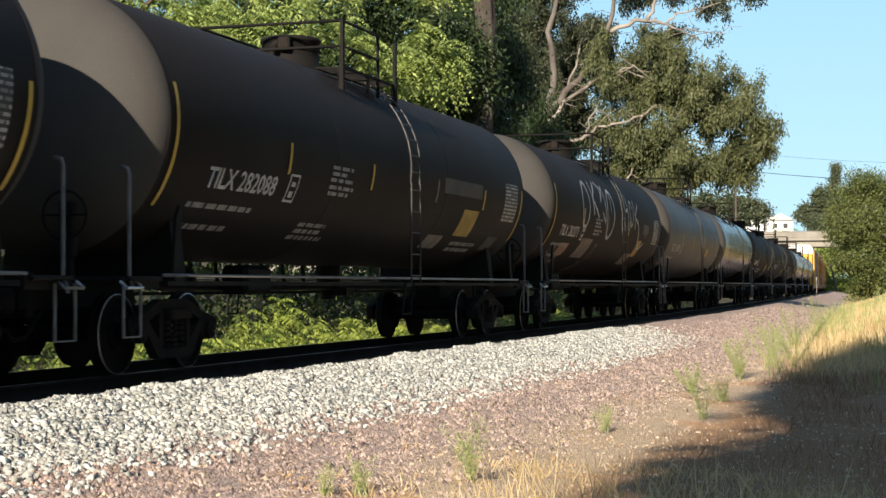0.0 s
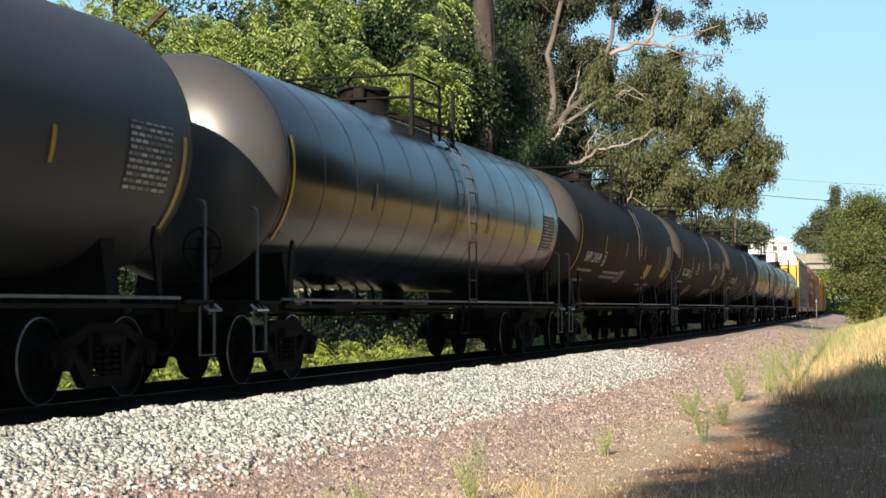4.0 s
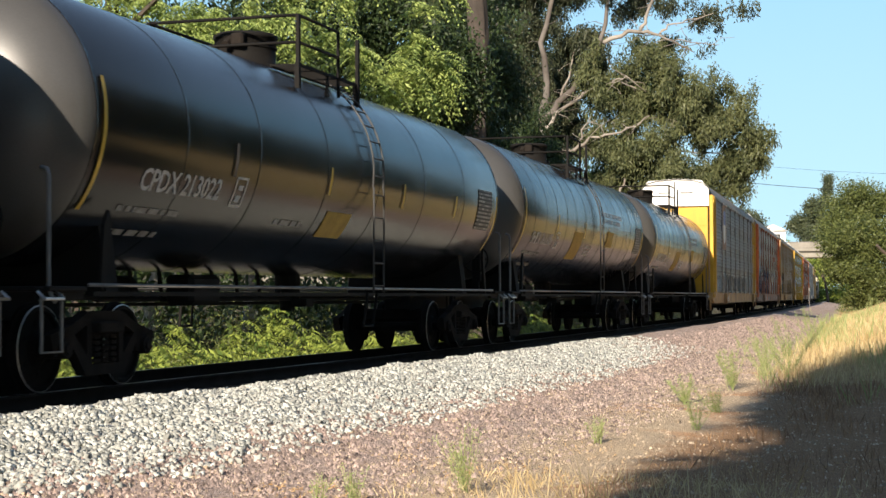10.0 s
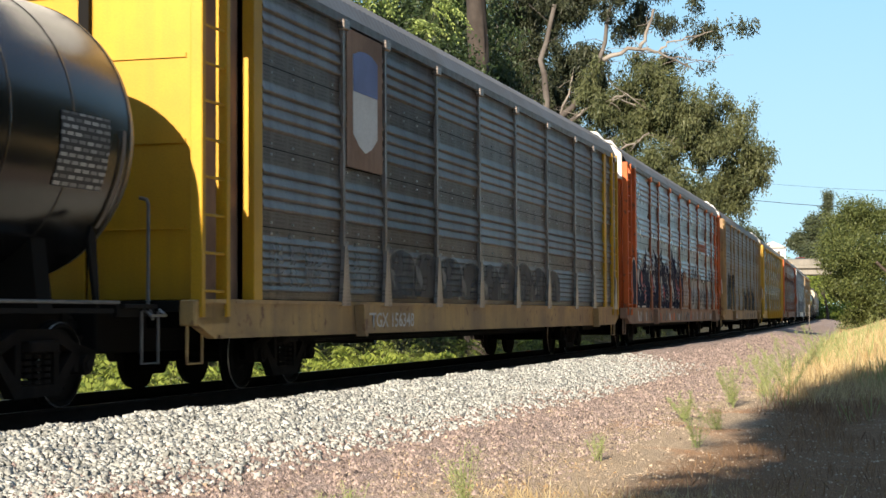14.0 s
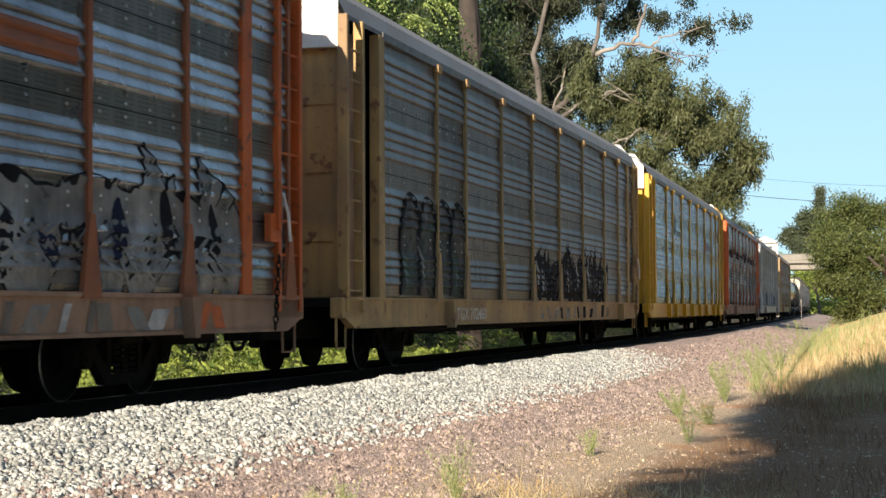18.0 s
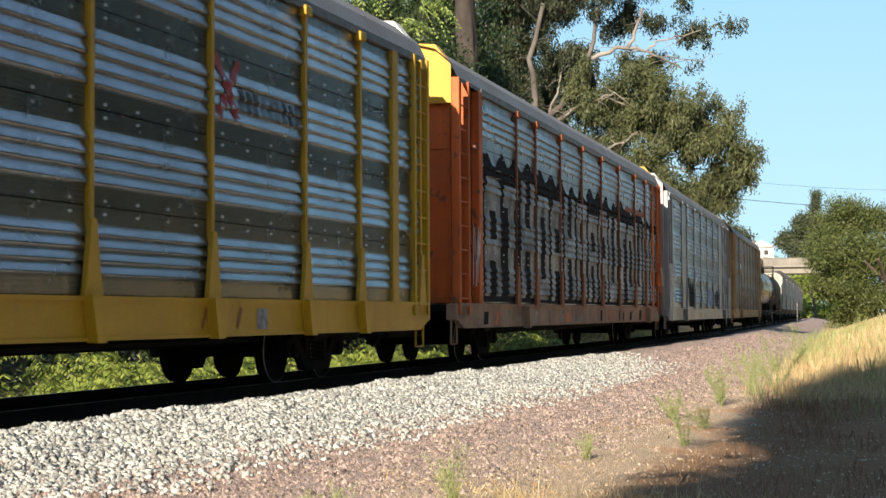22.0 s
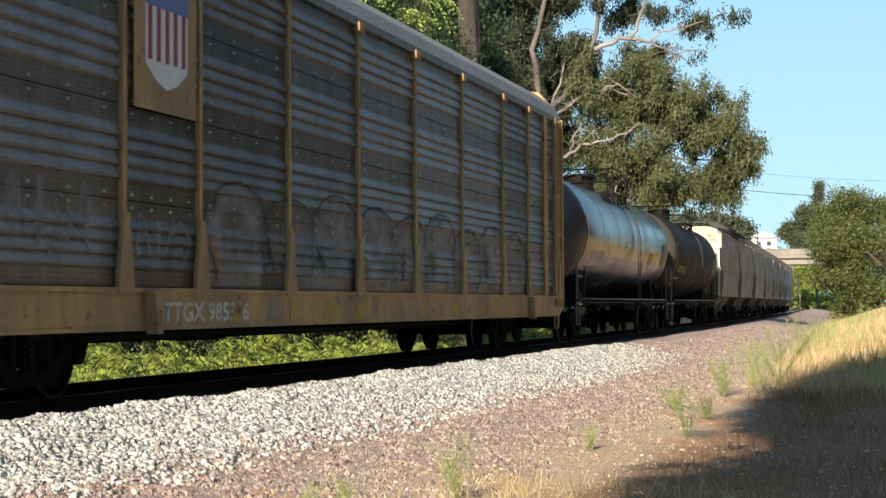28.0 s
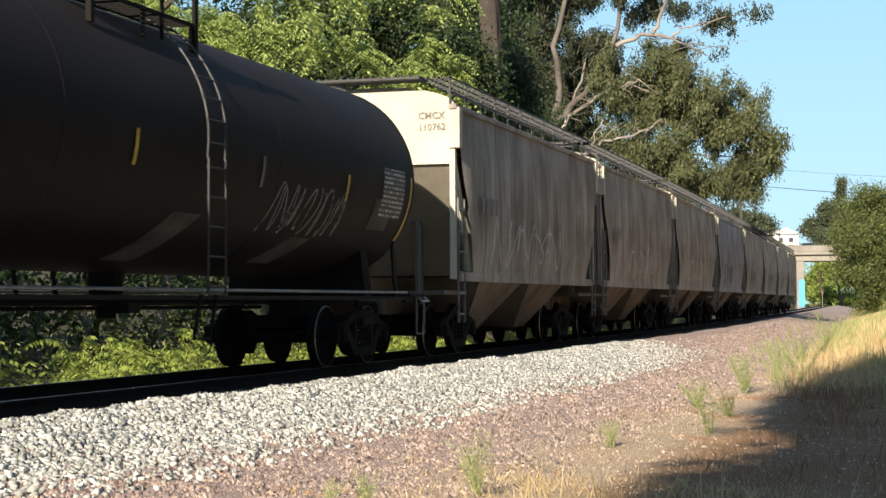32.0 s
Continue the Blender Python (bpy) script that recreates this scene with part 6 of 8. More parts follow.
    decal("small_print", lambda bm: [patch(bm, -4.7 + 0.3 * k, -4.5 + 0.3 * k, 2.55, 2.85) for k in range(4)], on_hopper, GREY_RAIL, car)
    decal("spray_tag", scrawl(-3.6 + rng.uniform(-1, 1), 0.5 + rng.uniform(-1, 2), 1.6, 2.5, 5, 0.045, rng), on_hopper, GRAF_WHITE if seed < 4 else GRAF_NAVY, car, "thin sprayed outline letters")
    CARS.append((car, at, 4.45))
    return car


build_tanks()
build_carriers()
for k in range(8):
    hopper_car(231.93 + 13.042 * k + 6.05, HOPPER_BLUE if k in (3,) else HOPPER_GREY, ("cement-dusted grey hopper car with a white end" if k == 0 else "weathered grey hopper car with streaked bulging sides"), "CMCX 110762" if k == 0 else "", k + 1, HOPPER_WHITE if k == 0 else HOPPER_GREY)


# ---- plants ----
def diamonds(base, axis, side, length, width):
    """Leaf blades: four corners each, from arrays of roots, long axes and cross axes."""
    tip = base + axis * length[:, None]
    mid = base + axis * (length * 0.45)[:, None]
    l = mid + side * (width / 2)[:, None]
    r = mid - side * (width / 2)[:, None]
    n = len(base)
    verts = np.stack([base, l, tip, r], 1).reshape(-1, 3)
    return verts, np.arange(n * 4).reshape(n, 4)


def unit(v):
    return v / np.maximum(np.linalg.norm(v, axis=1, keepdims=True), 1e-9)


def leaf_mesh(name, points, per, spread, length, width, hang, material, rs, drop=1.0):
    """Leaves in loose tufts about points; hang 0..1 turns them downwards."""
    n = len(points) * per
    base = np.repeat(points, per, 0) + rs.normal(0, spread, (n, 3)) * np.array([[1, 1, drop]])
    ax = rs.normal(0, 1, (n, 3))
    ax[:, 2] -= hang * 2.2
    ax = unit(ax)
    sd = unit(np.cross(ax, rs.normal(0, 1, (n, 3))))
    v, q = diamonds(base, ax, sd, length * rs.uniform(0.6, 1.3, n), width * rs.uniform(0.7, 1.2, n))
    return quick_mesh(name, v, q, material)


def frond_mesh(name, points, outward, size, pairs, material, rs, sprays=4, slim=1.0):
    """Feathery compound leaves: a drooping rib with leaflets on both sides."""
    # several leaves spring from each twig
    pick = rs.choice(rs.permutation(len(points))[:max(1, len(points) // sprays)], len(points))
    points = points[pick] + rs.normal(0, 0.11, (len(points), 3))
    outward = outward[pick]
    n = len(points)
    d = unit(outward + rs.normal(0, 0.75, (n, 3)))
    d[:, 2] = np.clip(d[:, 2], -0.7, 0.25)
    d = unit(d)
    L = size * rs.uniform(0.6, 1.25, n)
    base, ax, sd, ln, wd = [], [], [], [], []
    side = unit(np.cross(d, np.array([[0, 0, 1.0]])))
    for k in range(1, pairs + 1):
        f = k / pairs
        p = points + d * (L * f)[:, None] + np.array([[0, 0, -1.0]]) * (L * 0.7 * f * f)[:, None]
        for sg in (-1, 1):
            a = unit(side * sg + d * 0.35 + np.array([[0, 0, -0.8]]) + rs.normal(0, 0.12, (n, 3)))
            base.append(p)
            ax.append(a)
            sd.append(unit(np.cross(a, side * 0.3 + np.array([[0, 0, 1.0]]) + rs.normal(0, 0.25, (n, 3)))))
            ln.append(L * (0.34 - 0.16 * f) * (0.6 + 0.4 * slim))
            wd.append(L * 0.115 * slim * np.ones(n))
    v, q = diamonds(np.concatenate(base), np.concatenate(ax), np.concatenate(sd), np.concatenate(ln), np.concatenate(wd))
    return quick_mesh(name, v, q, material)


def limb(bm, p, d, length, r, depth, rng, tips, bend=0.25, split=3, up=0.1, shrink=0.72):
    """A tapered, crooked limb that forks; tips collects where leaves grow."""
    p, d = Vector(p), Vector(d).normalized()
    n = 4
    for k in range(n):
        d2 = (d + Vector((rng.uniform(-1, 1), rng.uniform(-1, 1), rng.uniform(-1, 1) + up)) * bend).normalized()
        q = p + d2 * length / n
        ra, rb = r * (1 - 0.30 * k / n), r * (1 - 0.30 * (k + 1) / n)
        cyl(bm, p, q, ra, 8 if r > 0.12 else 5, rb)
        p, d = q, d2
        if depth <= 1:
            tips.append(tuple(p))
    if depth > 0:
        for k in range(split if depth > 1 else split):
            dd = (d + Vector((rng.uniform(-1, 1), rng.uniform(-1, 1), rng.uniform(-0.6, 0.9))) * 0.75).normalized()
            limb(bm, p, dd, length * shrink * rng.uniform(0.8, 1.2), r * 0.6, depth - 1, rng, tips, bend, split, up, shrink)
    else:
        tips.append(tuple(p))


def crown_points(rs, centre, radii, n, shell=0.55, lumps=9):
    """Points in an uneven crown made of overlapping lumps."""
    c, r = np.array(centre), np.array(radii)
    lc = unit(rs.normal(0, 1, (lumps, 3))) * rs.uniform(0.35, 0.8, (lumps, 1))
    lr = rs.uniform(0.32, 0.55, lumps)
    pick = rs.integers(0, lumps, n)
    dirs = unit(rs.normal(0, 1, (n, 3)))
    rad = rs.uniform(shell, 1.0, (n, 1)) ** 0.6
    pts = lc[pick] + dirs * rad * lr[pick][:, None]
    return c + pts * r, dirs


def tree_thing(name, label, category="tree", group=""):
    return tagged(new(name), label, category, group)


def leafy_tree(name, x, y, h, centre_z, radii, n, per, seed, label, leaf, bark, leaf_size=(0.3, 0.14), hang=0.3, trunk=0.25, spread=0.28, lumps=14, z0=-0.6):
    rs, rng = np.random.default_rng(seed), random.Random(seed)
    t = tree_thing(name, label, group="trees beside the track")
    bm = bmesh.new()
    tips = []
    limb(bm, (x, y, z0), (rng.uniform(-0.1, 0.1), rng.uniform(-0.1, 0.1), 1), h * 0.45, trunk, 3, rng, tips, 0.12, 3, 0.3)
    part("trunk", bm, bark, t)
    pts, _ = crown_points(rs, (x, y, centre_z), radii, n, 0.3, lumps)
    part("crown", leaf_mesh("crown", pts, per, spread, leaf_size[0], leaf_size[1], hang, leaf, rs), None, t)
    return t


def lump_crown(name, lumps, per, leaf, size, hang, spread, seed, parent, label="", depth=0.8, grow=1.0, more=1.0, drop=1.0, clump=0.0):
    """A crown of uneven lumps: bearing, height angle, distance, half width, half height and tufts of each."""
    rs = np.random.default_rng(seed)
    pts = []
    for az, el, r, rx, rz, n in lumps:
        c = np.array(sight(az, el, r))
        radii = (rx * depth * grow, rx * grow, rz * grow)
        m = int(n * more)
        if clump:
            # tufts gather in bunches with gaps between them
            hubs = crown_points(rs, c, radii, max(4, m // 8), 0.35, 9)[0]
            pts.append(hubs[rs.integers(0, len(hubs), m)] + rs.normal(0, clump, (m, 3)) * np.array([[1, 1, 0.75]]))
        else:
            pts.append(crown_points(rs, c, radii, m, 0.2, 9)[0])
    return part(name, leaf_mesh(name, np.concatenate(pts), per, spread, size[0], size[1], hang, leaf, rs, drop), None, parent, label)


def eucalyptus():
    t = tree_thing("eucalyptus_tree", "tall eucalyptus with pale forking trunk and drooping olive leaves", group="trees beside the track")
    boughs = [
        ([(13.88, -0.96, 85), (13.81, 2.59, 85), (13.62, 4.55, 85), (13.43, 6.02, 85)], 0.38, 0.23),
        ([(13.43, 6.02, 85), (13.18, 7.49, 85), (13.38, 8.85, 85), (12.90, 10.77, 85)], 0.21, 0.11),
        ([(13.43, 6.02, 85), (12.78, 6.80, 85), (12.10, 7.48, 85), (11.32, 8.83, 85), (10.93, 10.75, 85)], 0.21, 0.09),
        ([(13.51, 5.53, 83.5), (12.88, 6.41, 83.5), (11.71, 7.24, 83.5), (10.73, 7.51, 83.5), (9.95, 7.17, 83.5)], 0.12, 0.03),
        ([(13.37, 4.75, 82.5), (12.68, 5.04, 82.5), (12.09, 5.24, 82.5), (11.70, 5.57, 82.5), (10.92, 5.68, 82.5), (10.14, 5.95, 82.5), (9.65, 6.30, 82.5)], 0.12, 0.03),
        ([(12.09, 5.24, 82.5), (11.99, 5.82, 82.5), (11.70, 6.31, 82.5)], 0.06, 0.02),
        ([(11.22, 8.83, 83), (10.34, 9.20, 83), (9.66, 9.16, 83), (9.27, 9.03, 83), (8.69, 8.76, 83), (8.11, 8.44, 83)], 0.12, 0.03),
        ([(9.95, 9.16, 83), (9.72, 9.67, 83), (9.47, 10.53, 83)], 0.10, 0.06),
        ([(9.27, 9.09, 83), (8.98, 9.37, 83), (8.30, 9.52, 83), (7.43, 9.73, 83)], 0.06, 0.02),
        ([(8.69, 8.89, 83), (8.01, 8.74, 83), (7.24, 8.67, 83)], 0.03, 0.01),
        ([(10.92, 7.51, 82.5), (10.43, 7.66, 82.5), (9.75, 7.11, 82.5)], 0.04, 0.02),
        ([(10.91, 4.16, 84), (10.33, 4.74, 84), (9.75, 5.13, 84), (8.39, 5.02, 84), (7.23, 4.95, 84)], 0.09, 0.03),
        ([(11.11, 3.57, 84), (10.52, 3.96, 84), (9.65, 4.25, 84)], 0.10, 0.03),
        ([(10.72, 3.57, 82.5), (10.52, 4.16, 82.5)], 0.07, 0.04),
        ([(9.94, 5.13, 82.5), (8.97, 5.61, 82.5), (8.20, 5.89, 82.5)], 0.04, 0.02),
        ([(14.72, -0.97, 92), (14.84, 4.16, 92), (15.05, 7.10, 92), (14.87, 10.78, 92)], 0.19, 0.08),
        ([(12.78, 6.80, 86), (12.30, 8.16, 86), (12.10, 9.42, 86)], 0.07, 0.03),
        ([(15.06, 7.88, 92), (15.26, 8.66, 92), (15.46, 9.82, 92)], 0.07, 0.03),
    ]
    rng = random.Random(77)
    for pts, r0, r1 in boughs:
        bm = bmesh.new()
        ps = [sight(*p) for p in pts]
        fine = []
        for i in range(len(ps) - 1):
            for k in range(3):
                q = ps[i].lerp(ps[i + 1], k / 3)
                fine.append(q + Vector((0, 0.06, 0.05)) * math.sin(7.0 * (i + k / 3)))
        fine.append(ps[-1])
        pipe(bm, fine, r0, 8, r1)
        for k in range(2, len(fine) - 1) if r0 < 0.22 else ():
            d = Vector((rng.uniform(-0.5, 0.5), rng.uniform(-1.2, 1.2), rng.uniform(-0.7, 0.8)))
            pipe(bm, [fine[k], fine[k] + d * 0.6, fine[k] + d * 1.1 + Vector((0, rng.uniform(-0.3, 0.3), rng.uniform(-0.3, 0.3)))], 0.022, 5, 0.008)
        part("bough" if r0 < 0.35 else "trunk", bm, BARK_PALE if r0 < 0.13 else BARK_SHADED, t, "" if r0 > 0.13 else "pale crooked bough", True)
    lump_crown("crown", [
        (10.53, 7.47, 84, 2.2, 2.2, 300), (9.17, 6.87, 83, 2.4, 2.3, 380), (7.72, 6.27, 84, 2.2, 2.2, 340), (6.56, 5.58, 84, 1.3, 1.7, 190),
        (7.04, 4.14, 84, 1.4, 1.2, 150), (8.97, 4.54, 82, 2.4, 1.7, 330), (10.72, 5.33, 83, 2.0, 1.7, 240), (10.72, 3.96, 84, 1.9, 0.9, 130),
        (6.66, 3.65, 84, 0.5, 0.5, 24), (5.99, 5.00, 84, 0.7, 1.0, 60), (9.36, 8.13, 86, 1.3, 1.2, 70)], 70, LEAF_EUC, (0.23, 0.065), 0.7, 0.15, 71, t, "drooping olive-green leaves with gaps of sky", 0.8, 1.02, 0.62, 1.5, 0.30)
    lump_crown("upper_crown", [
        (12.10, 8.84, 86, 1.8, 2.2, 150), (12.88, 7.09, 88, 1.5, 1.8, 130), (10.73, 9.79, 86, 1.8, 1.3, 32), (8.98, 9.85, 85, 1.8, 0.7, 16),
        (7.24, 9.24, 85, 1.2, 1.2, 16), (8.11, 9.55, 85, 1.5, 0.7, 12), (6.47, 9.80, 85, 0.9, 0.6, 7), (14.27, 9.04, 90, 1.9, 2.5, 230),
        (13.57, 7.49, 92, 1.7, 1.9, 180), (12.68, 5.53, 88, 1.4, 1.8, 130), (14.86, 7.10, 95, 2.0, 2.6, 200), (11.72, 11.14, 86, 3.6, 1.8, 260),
        (8.98, 11.28, 86, 3.3, 1.5, 48), (14.28, 11.16, 90, 3.4, 1.9, 260)], 64, LEAF_GREY, (0.24, 0.07), 0.7, 0.15, 72, t, "sparse upper leaves in a shaded grey-green tone", 0.8, 1.05, 0.9, 1.5, 0.30)
    # dark leaf mass inside the crown: its shade is put into the colour
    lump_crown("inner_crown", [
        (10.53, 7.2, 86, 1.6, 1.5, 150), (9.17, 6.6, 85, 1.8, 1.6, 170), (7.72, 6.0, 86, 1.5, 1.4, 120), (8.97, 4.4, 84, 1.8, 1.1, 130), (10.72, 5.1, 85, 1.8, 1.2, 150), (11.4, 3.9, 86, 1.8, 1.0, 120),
        (12.9, 5.6, 95, 2.4, 2.6, 230), (13.9, 7.6, 97, 2.4, 2.8, 230), (14.9, 9.6, 98, 2.6, 2.6, 200), (12.6, 8.4, 97, 1.8, 1.8, 110), (12.9, 10.6, 97, 2.2, 1.8, 110), (14.6, 5.0, 98, 2.4, 2.4, 200)], 30, LEAF_DARK, (0.24, 0.08), 0.7, 0.28, 73, t, "dark inner leaves standing in for the crown's shade", 0.8, 0.95, 1.15, 1.2, 0.3)


def shrubs():
    rs = np.random.default_rng(5)
    # undergrowth beyond the rails: one mass of each kind of leaf
    n = 4200
    s, o = rs.uniform(8, 70, n), rs.uniform(-7.5, -3.6, n)
    patchy = np.array([noise.noise(Vector((a * 0.55, b * 0.5, 1.0))) for a, b in zip(s, o)])
    s, o = s[patchy > 0.0], o[patchy > 0.0]
    n = len(s)
    h = rs.uniform(0, 1, n) ** 1.5 * np.interp(-o, [3.6, 6, 8.5], [0.40, 0.8, 1.1])
    x, y = on_line(s, o)
    pts = np.stack([x, y, ground_z(s, o) + h], -1)
    out = np.stack([np.full(n, -0.5), np.full(n, -0.8), np.full(n, 0.5)], -1)
    a = tagged(new("feathery_undergrowth", frond_mesh("feathery_undergrowth", pts, out, 0.78, 12, LEAF_SHRUB, rs, 6, 0.7)), "sunlit feathery green undergrowth behind the rails", "undergrowth", kind="stuff")
    n = 1700
    s, o = rs.uniform(5, 110, n), rs.uniform(-9.5, -3.4, n)
    h = rs.uniform(0, 1, n) ** 1.4 * np.interp(-o, [3.4, 6, 9.5], [0.35, 1.0, 1.6])
    x, y = on_line(s, o)
    pts = np.stack([x, y, ground_z(s, o) + h], -1)
    tagged(new("leafy_undergrowth", leaf_mesh("leafy_undergrowth", pts, 16, 0.2, 0.10, 0.035, 0.0, LEAF_OAK, rs)), "small-leaved green bushes behind the rails", "undergrowth", kind="stuff")
    # thicket leaves coloured dark in place of the shade under the trees
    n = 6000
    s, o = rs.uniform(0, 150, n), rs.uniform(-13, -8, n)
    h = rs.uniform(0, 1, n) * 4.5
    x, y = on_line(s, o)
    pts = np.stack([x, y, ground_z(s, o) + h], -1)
    tagged(new("dark_thicket", leaf_mesh("dark_thicket", pts, 12, 0.35, 0.3, 0.13, 0.2, LEAF_DARK, rs)), "thicket under the trees, shade put into its dark leaves", "undergrowth", kind="stuff")


def feathery_wood():
    rs = np.random.default_rng(61)
    rng = random.Random(61)
    lumps = [
        (28.58, 9.37, 41, 1.2, 1.0, 190), (26.08, 9.07, 40, 1.2, 0.9, 230), (23.94, 8.94, 39.5, 1.0, 0.8, 200), (24.13, 7.87, 39, 0.7, 0.5, 120),
        (21.59, 9.18, 40, 1.2, 1.0, 230), (20.20, 8.04, 40, 1.0, 0.8, 190), (18.82, 9.03, 42, 1.2, 1.0, 210), (18.12, 7.48, 42, 0.9, 0.9, 190),
        (19.01, 6.59, 41, 0.8, 0.7, 150), (17.42, 6.50, 43, 0.5, 0.6, 80), (17.25, 7.9, 43, 0.7, 0.8, 150), (17.65, 5.6, 43, 0.7, 0.6, 120), (16.9, 9.6, 45, 0.5, 0.7, 80), (17.34, 9.23, 44, 0.6, 0.8, 80), (20.98, 7.06, 40, 0.8, 0.6, 120),
        (27.64, 10.92, 41, 1.7, 0.8, 170), (22.78, 11.08, 41, 1.7, 0.8, 170), (18.84, 11.15, 43, 1.6, 0.9, 170), (31.22, 9.64, 43, 1.3, 1.2, 150),
        (30.49, 11.17, 43, 1.8, 0.9, 120)]
    roots = [(24.5, 19.0), (31.0, 18.6), (38.0, 17.8), (43.5, 17.4)]
    shares = {i: [] for i in range(4)}
    for q in lumps:
        c = sight(*q[:3])
        shares[min(range(4), key=lambda i: (roots[i][0] - c.x) ** 2 + (roots[i][1] - c.y) ** 2)].append(q)
    for i, (x, y) in enumerate(roots):
        t = tree_thing("feathery_tree", ("broad" if i % 2 else "spreading") + " tree with drooping bright green feathery leaves", group="trees beside the track")
        bm = bmesh.new()
        limb(bm, (x, y + 1.6, -0.6), (0, 0.05, 1), 3.2, 0.18, 2, rng, [], 0.12, 3, 0.3)
        part("trunk", bm, BARK_PALE, t)
        if not shares[i]:
            shares[i].append(lumps[i])
        pts, dirs = [], []
        for az, el, r, rx, rz, n in shares[i]:
            p, d = crown_points(rs, np.array(sight(az, el, r)), (rx * 0.95, rx * 1.05, rz * 1.0), int(n * 0.62), 0.6, 7)
            pts.append(p)
            dirs.append(d)
        pts, dirs = np.concatenate(pts), np.concatenate(dirs)
        dirs[:, 1] -= 0.5
        dirs[:, 0] -= 0.3
        part("crown", frond_mesh("crown", pts, dirs, 0.74, 10, LEAF_BRIGHT, rs, 22, 0.62), None, t, "hanging sprays of bright green leaflets")
    # tree added behind the sprays; its dark leaves act as shade in the gaps
    t = tree_thing("gap_shade_tree", "added dark tree standing in for shade behind feathery leaves", group="trees beside the track")
    bm = bmesh.new()
    limb(bm, (40.0, 22.5, -0.6), (0, 0, 1), 6.0, 0.25, 2, rng, [], 0.12, 3, 0.3)
    part("trunk", bm, BARK_DARK, t)
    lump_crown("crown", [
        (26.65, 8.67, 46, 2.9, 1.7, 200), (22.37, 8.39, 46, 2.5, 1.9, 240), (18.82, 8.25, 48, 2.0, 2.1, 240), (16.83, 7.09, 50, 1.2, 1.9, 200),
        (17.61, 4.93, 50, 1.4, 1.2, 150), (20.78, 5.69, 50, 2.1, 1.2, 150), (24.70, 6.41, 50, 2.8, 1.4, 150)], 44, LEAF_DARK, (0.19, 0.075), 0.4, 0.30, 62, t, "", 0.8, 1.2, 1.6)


def dark_evergreens():
    t = tree_thing("dark_tree", "tall dark evergreen with a thick rough trunk", group="trees beside the track")
    bm = bmesh.new()
    rings = []
    for k in range(70):
        c = sight(15.65 + 0.06 * math.sin(k * 0.21), -1.76 + 0.204 * k, 56)
        ring = []
        for j in range(26):
            th = 2 * math.pi * j / 26
            r = (0.40 - 0.0014 * k) * (1 + 0.16 * noise.noise(Vector((3 * math.cos(th), 3 * math.sin(th), 0.16 * k))) + 0.07 * math.sin(7 * th + 0.2 * k))
            ring.append(bm.verts.new(c + Vector((r * math.cos(th), r * math.sin(th), 0))))
        rings.append(ring)
    for lower, upper in zip(rings, rings[1:]):
        for j in range(26):
            bm.faces.new((lower[j], lower[(j + 1) % 26], upper[(j + 1) % 26], upper[j]))
    part("trunk", bm, BARK_TALL, t, "thick fissured brown trunk", True)
    bm = bmesh.new()
    pipe(bm, [sight(*p) for p in [(16.20, -1.76, 62), (16.32, 4.15, 62), (16.54, 8.07, 62), (16.46, 12.31, 62)]], 0.2, 10, 0.15)
    part("trunk", bm, BARK_TALL, t, "", True)
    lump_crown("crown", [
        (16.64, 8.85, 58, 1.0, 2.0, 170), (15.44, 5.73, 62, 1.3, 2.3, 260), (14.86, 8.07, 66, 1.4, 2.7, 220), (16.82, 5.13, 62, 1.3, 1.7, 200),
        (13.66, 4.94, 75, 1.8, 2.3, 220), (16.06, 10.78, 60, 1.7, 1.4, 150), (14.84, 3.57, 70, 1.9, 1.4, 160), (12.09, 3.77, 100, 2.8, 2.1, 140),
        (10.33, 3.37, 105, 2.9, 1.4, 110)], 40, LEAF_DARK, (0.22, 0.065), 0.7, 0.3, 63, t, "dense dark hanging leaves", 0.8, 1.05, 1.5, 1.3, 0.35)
    # lighter olive leaf here: sunlight put into the colour of these sprays
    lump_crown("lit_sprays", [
        (16.54, 7.87, 55, 0.7, 0.7, 60), (16.83, 6.31, 55, 0.6, 0.8, 60), (16.14, 6.70, 56, 0.5, 0.6, 40), (17.64, 9.62, 55, 0.8, 0.9, 50)], 40, LEAF_EUC, (0.18, 0.05), 0.6, 0.14, 64, t, "olive sprays coloured paler as sunlit", 0.8, 1.0, 1.0, 1.2, 0.2)


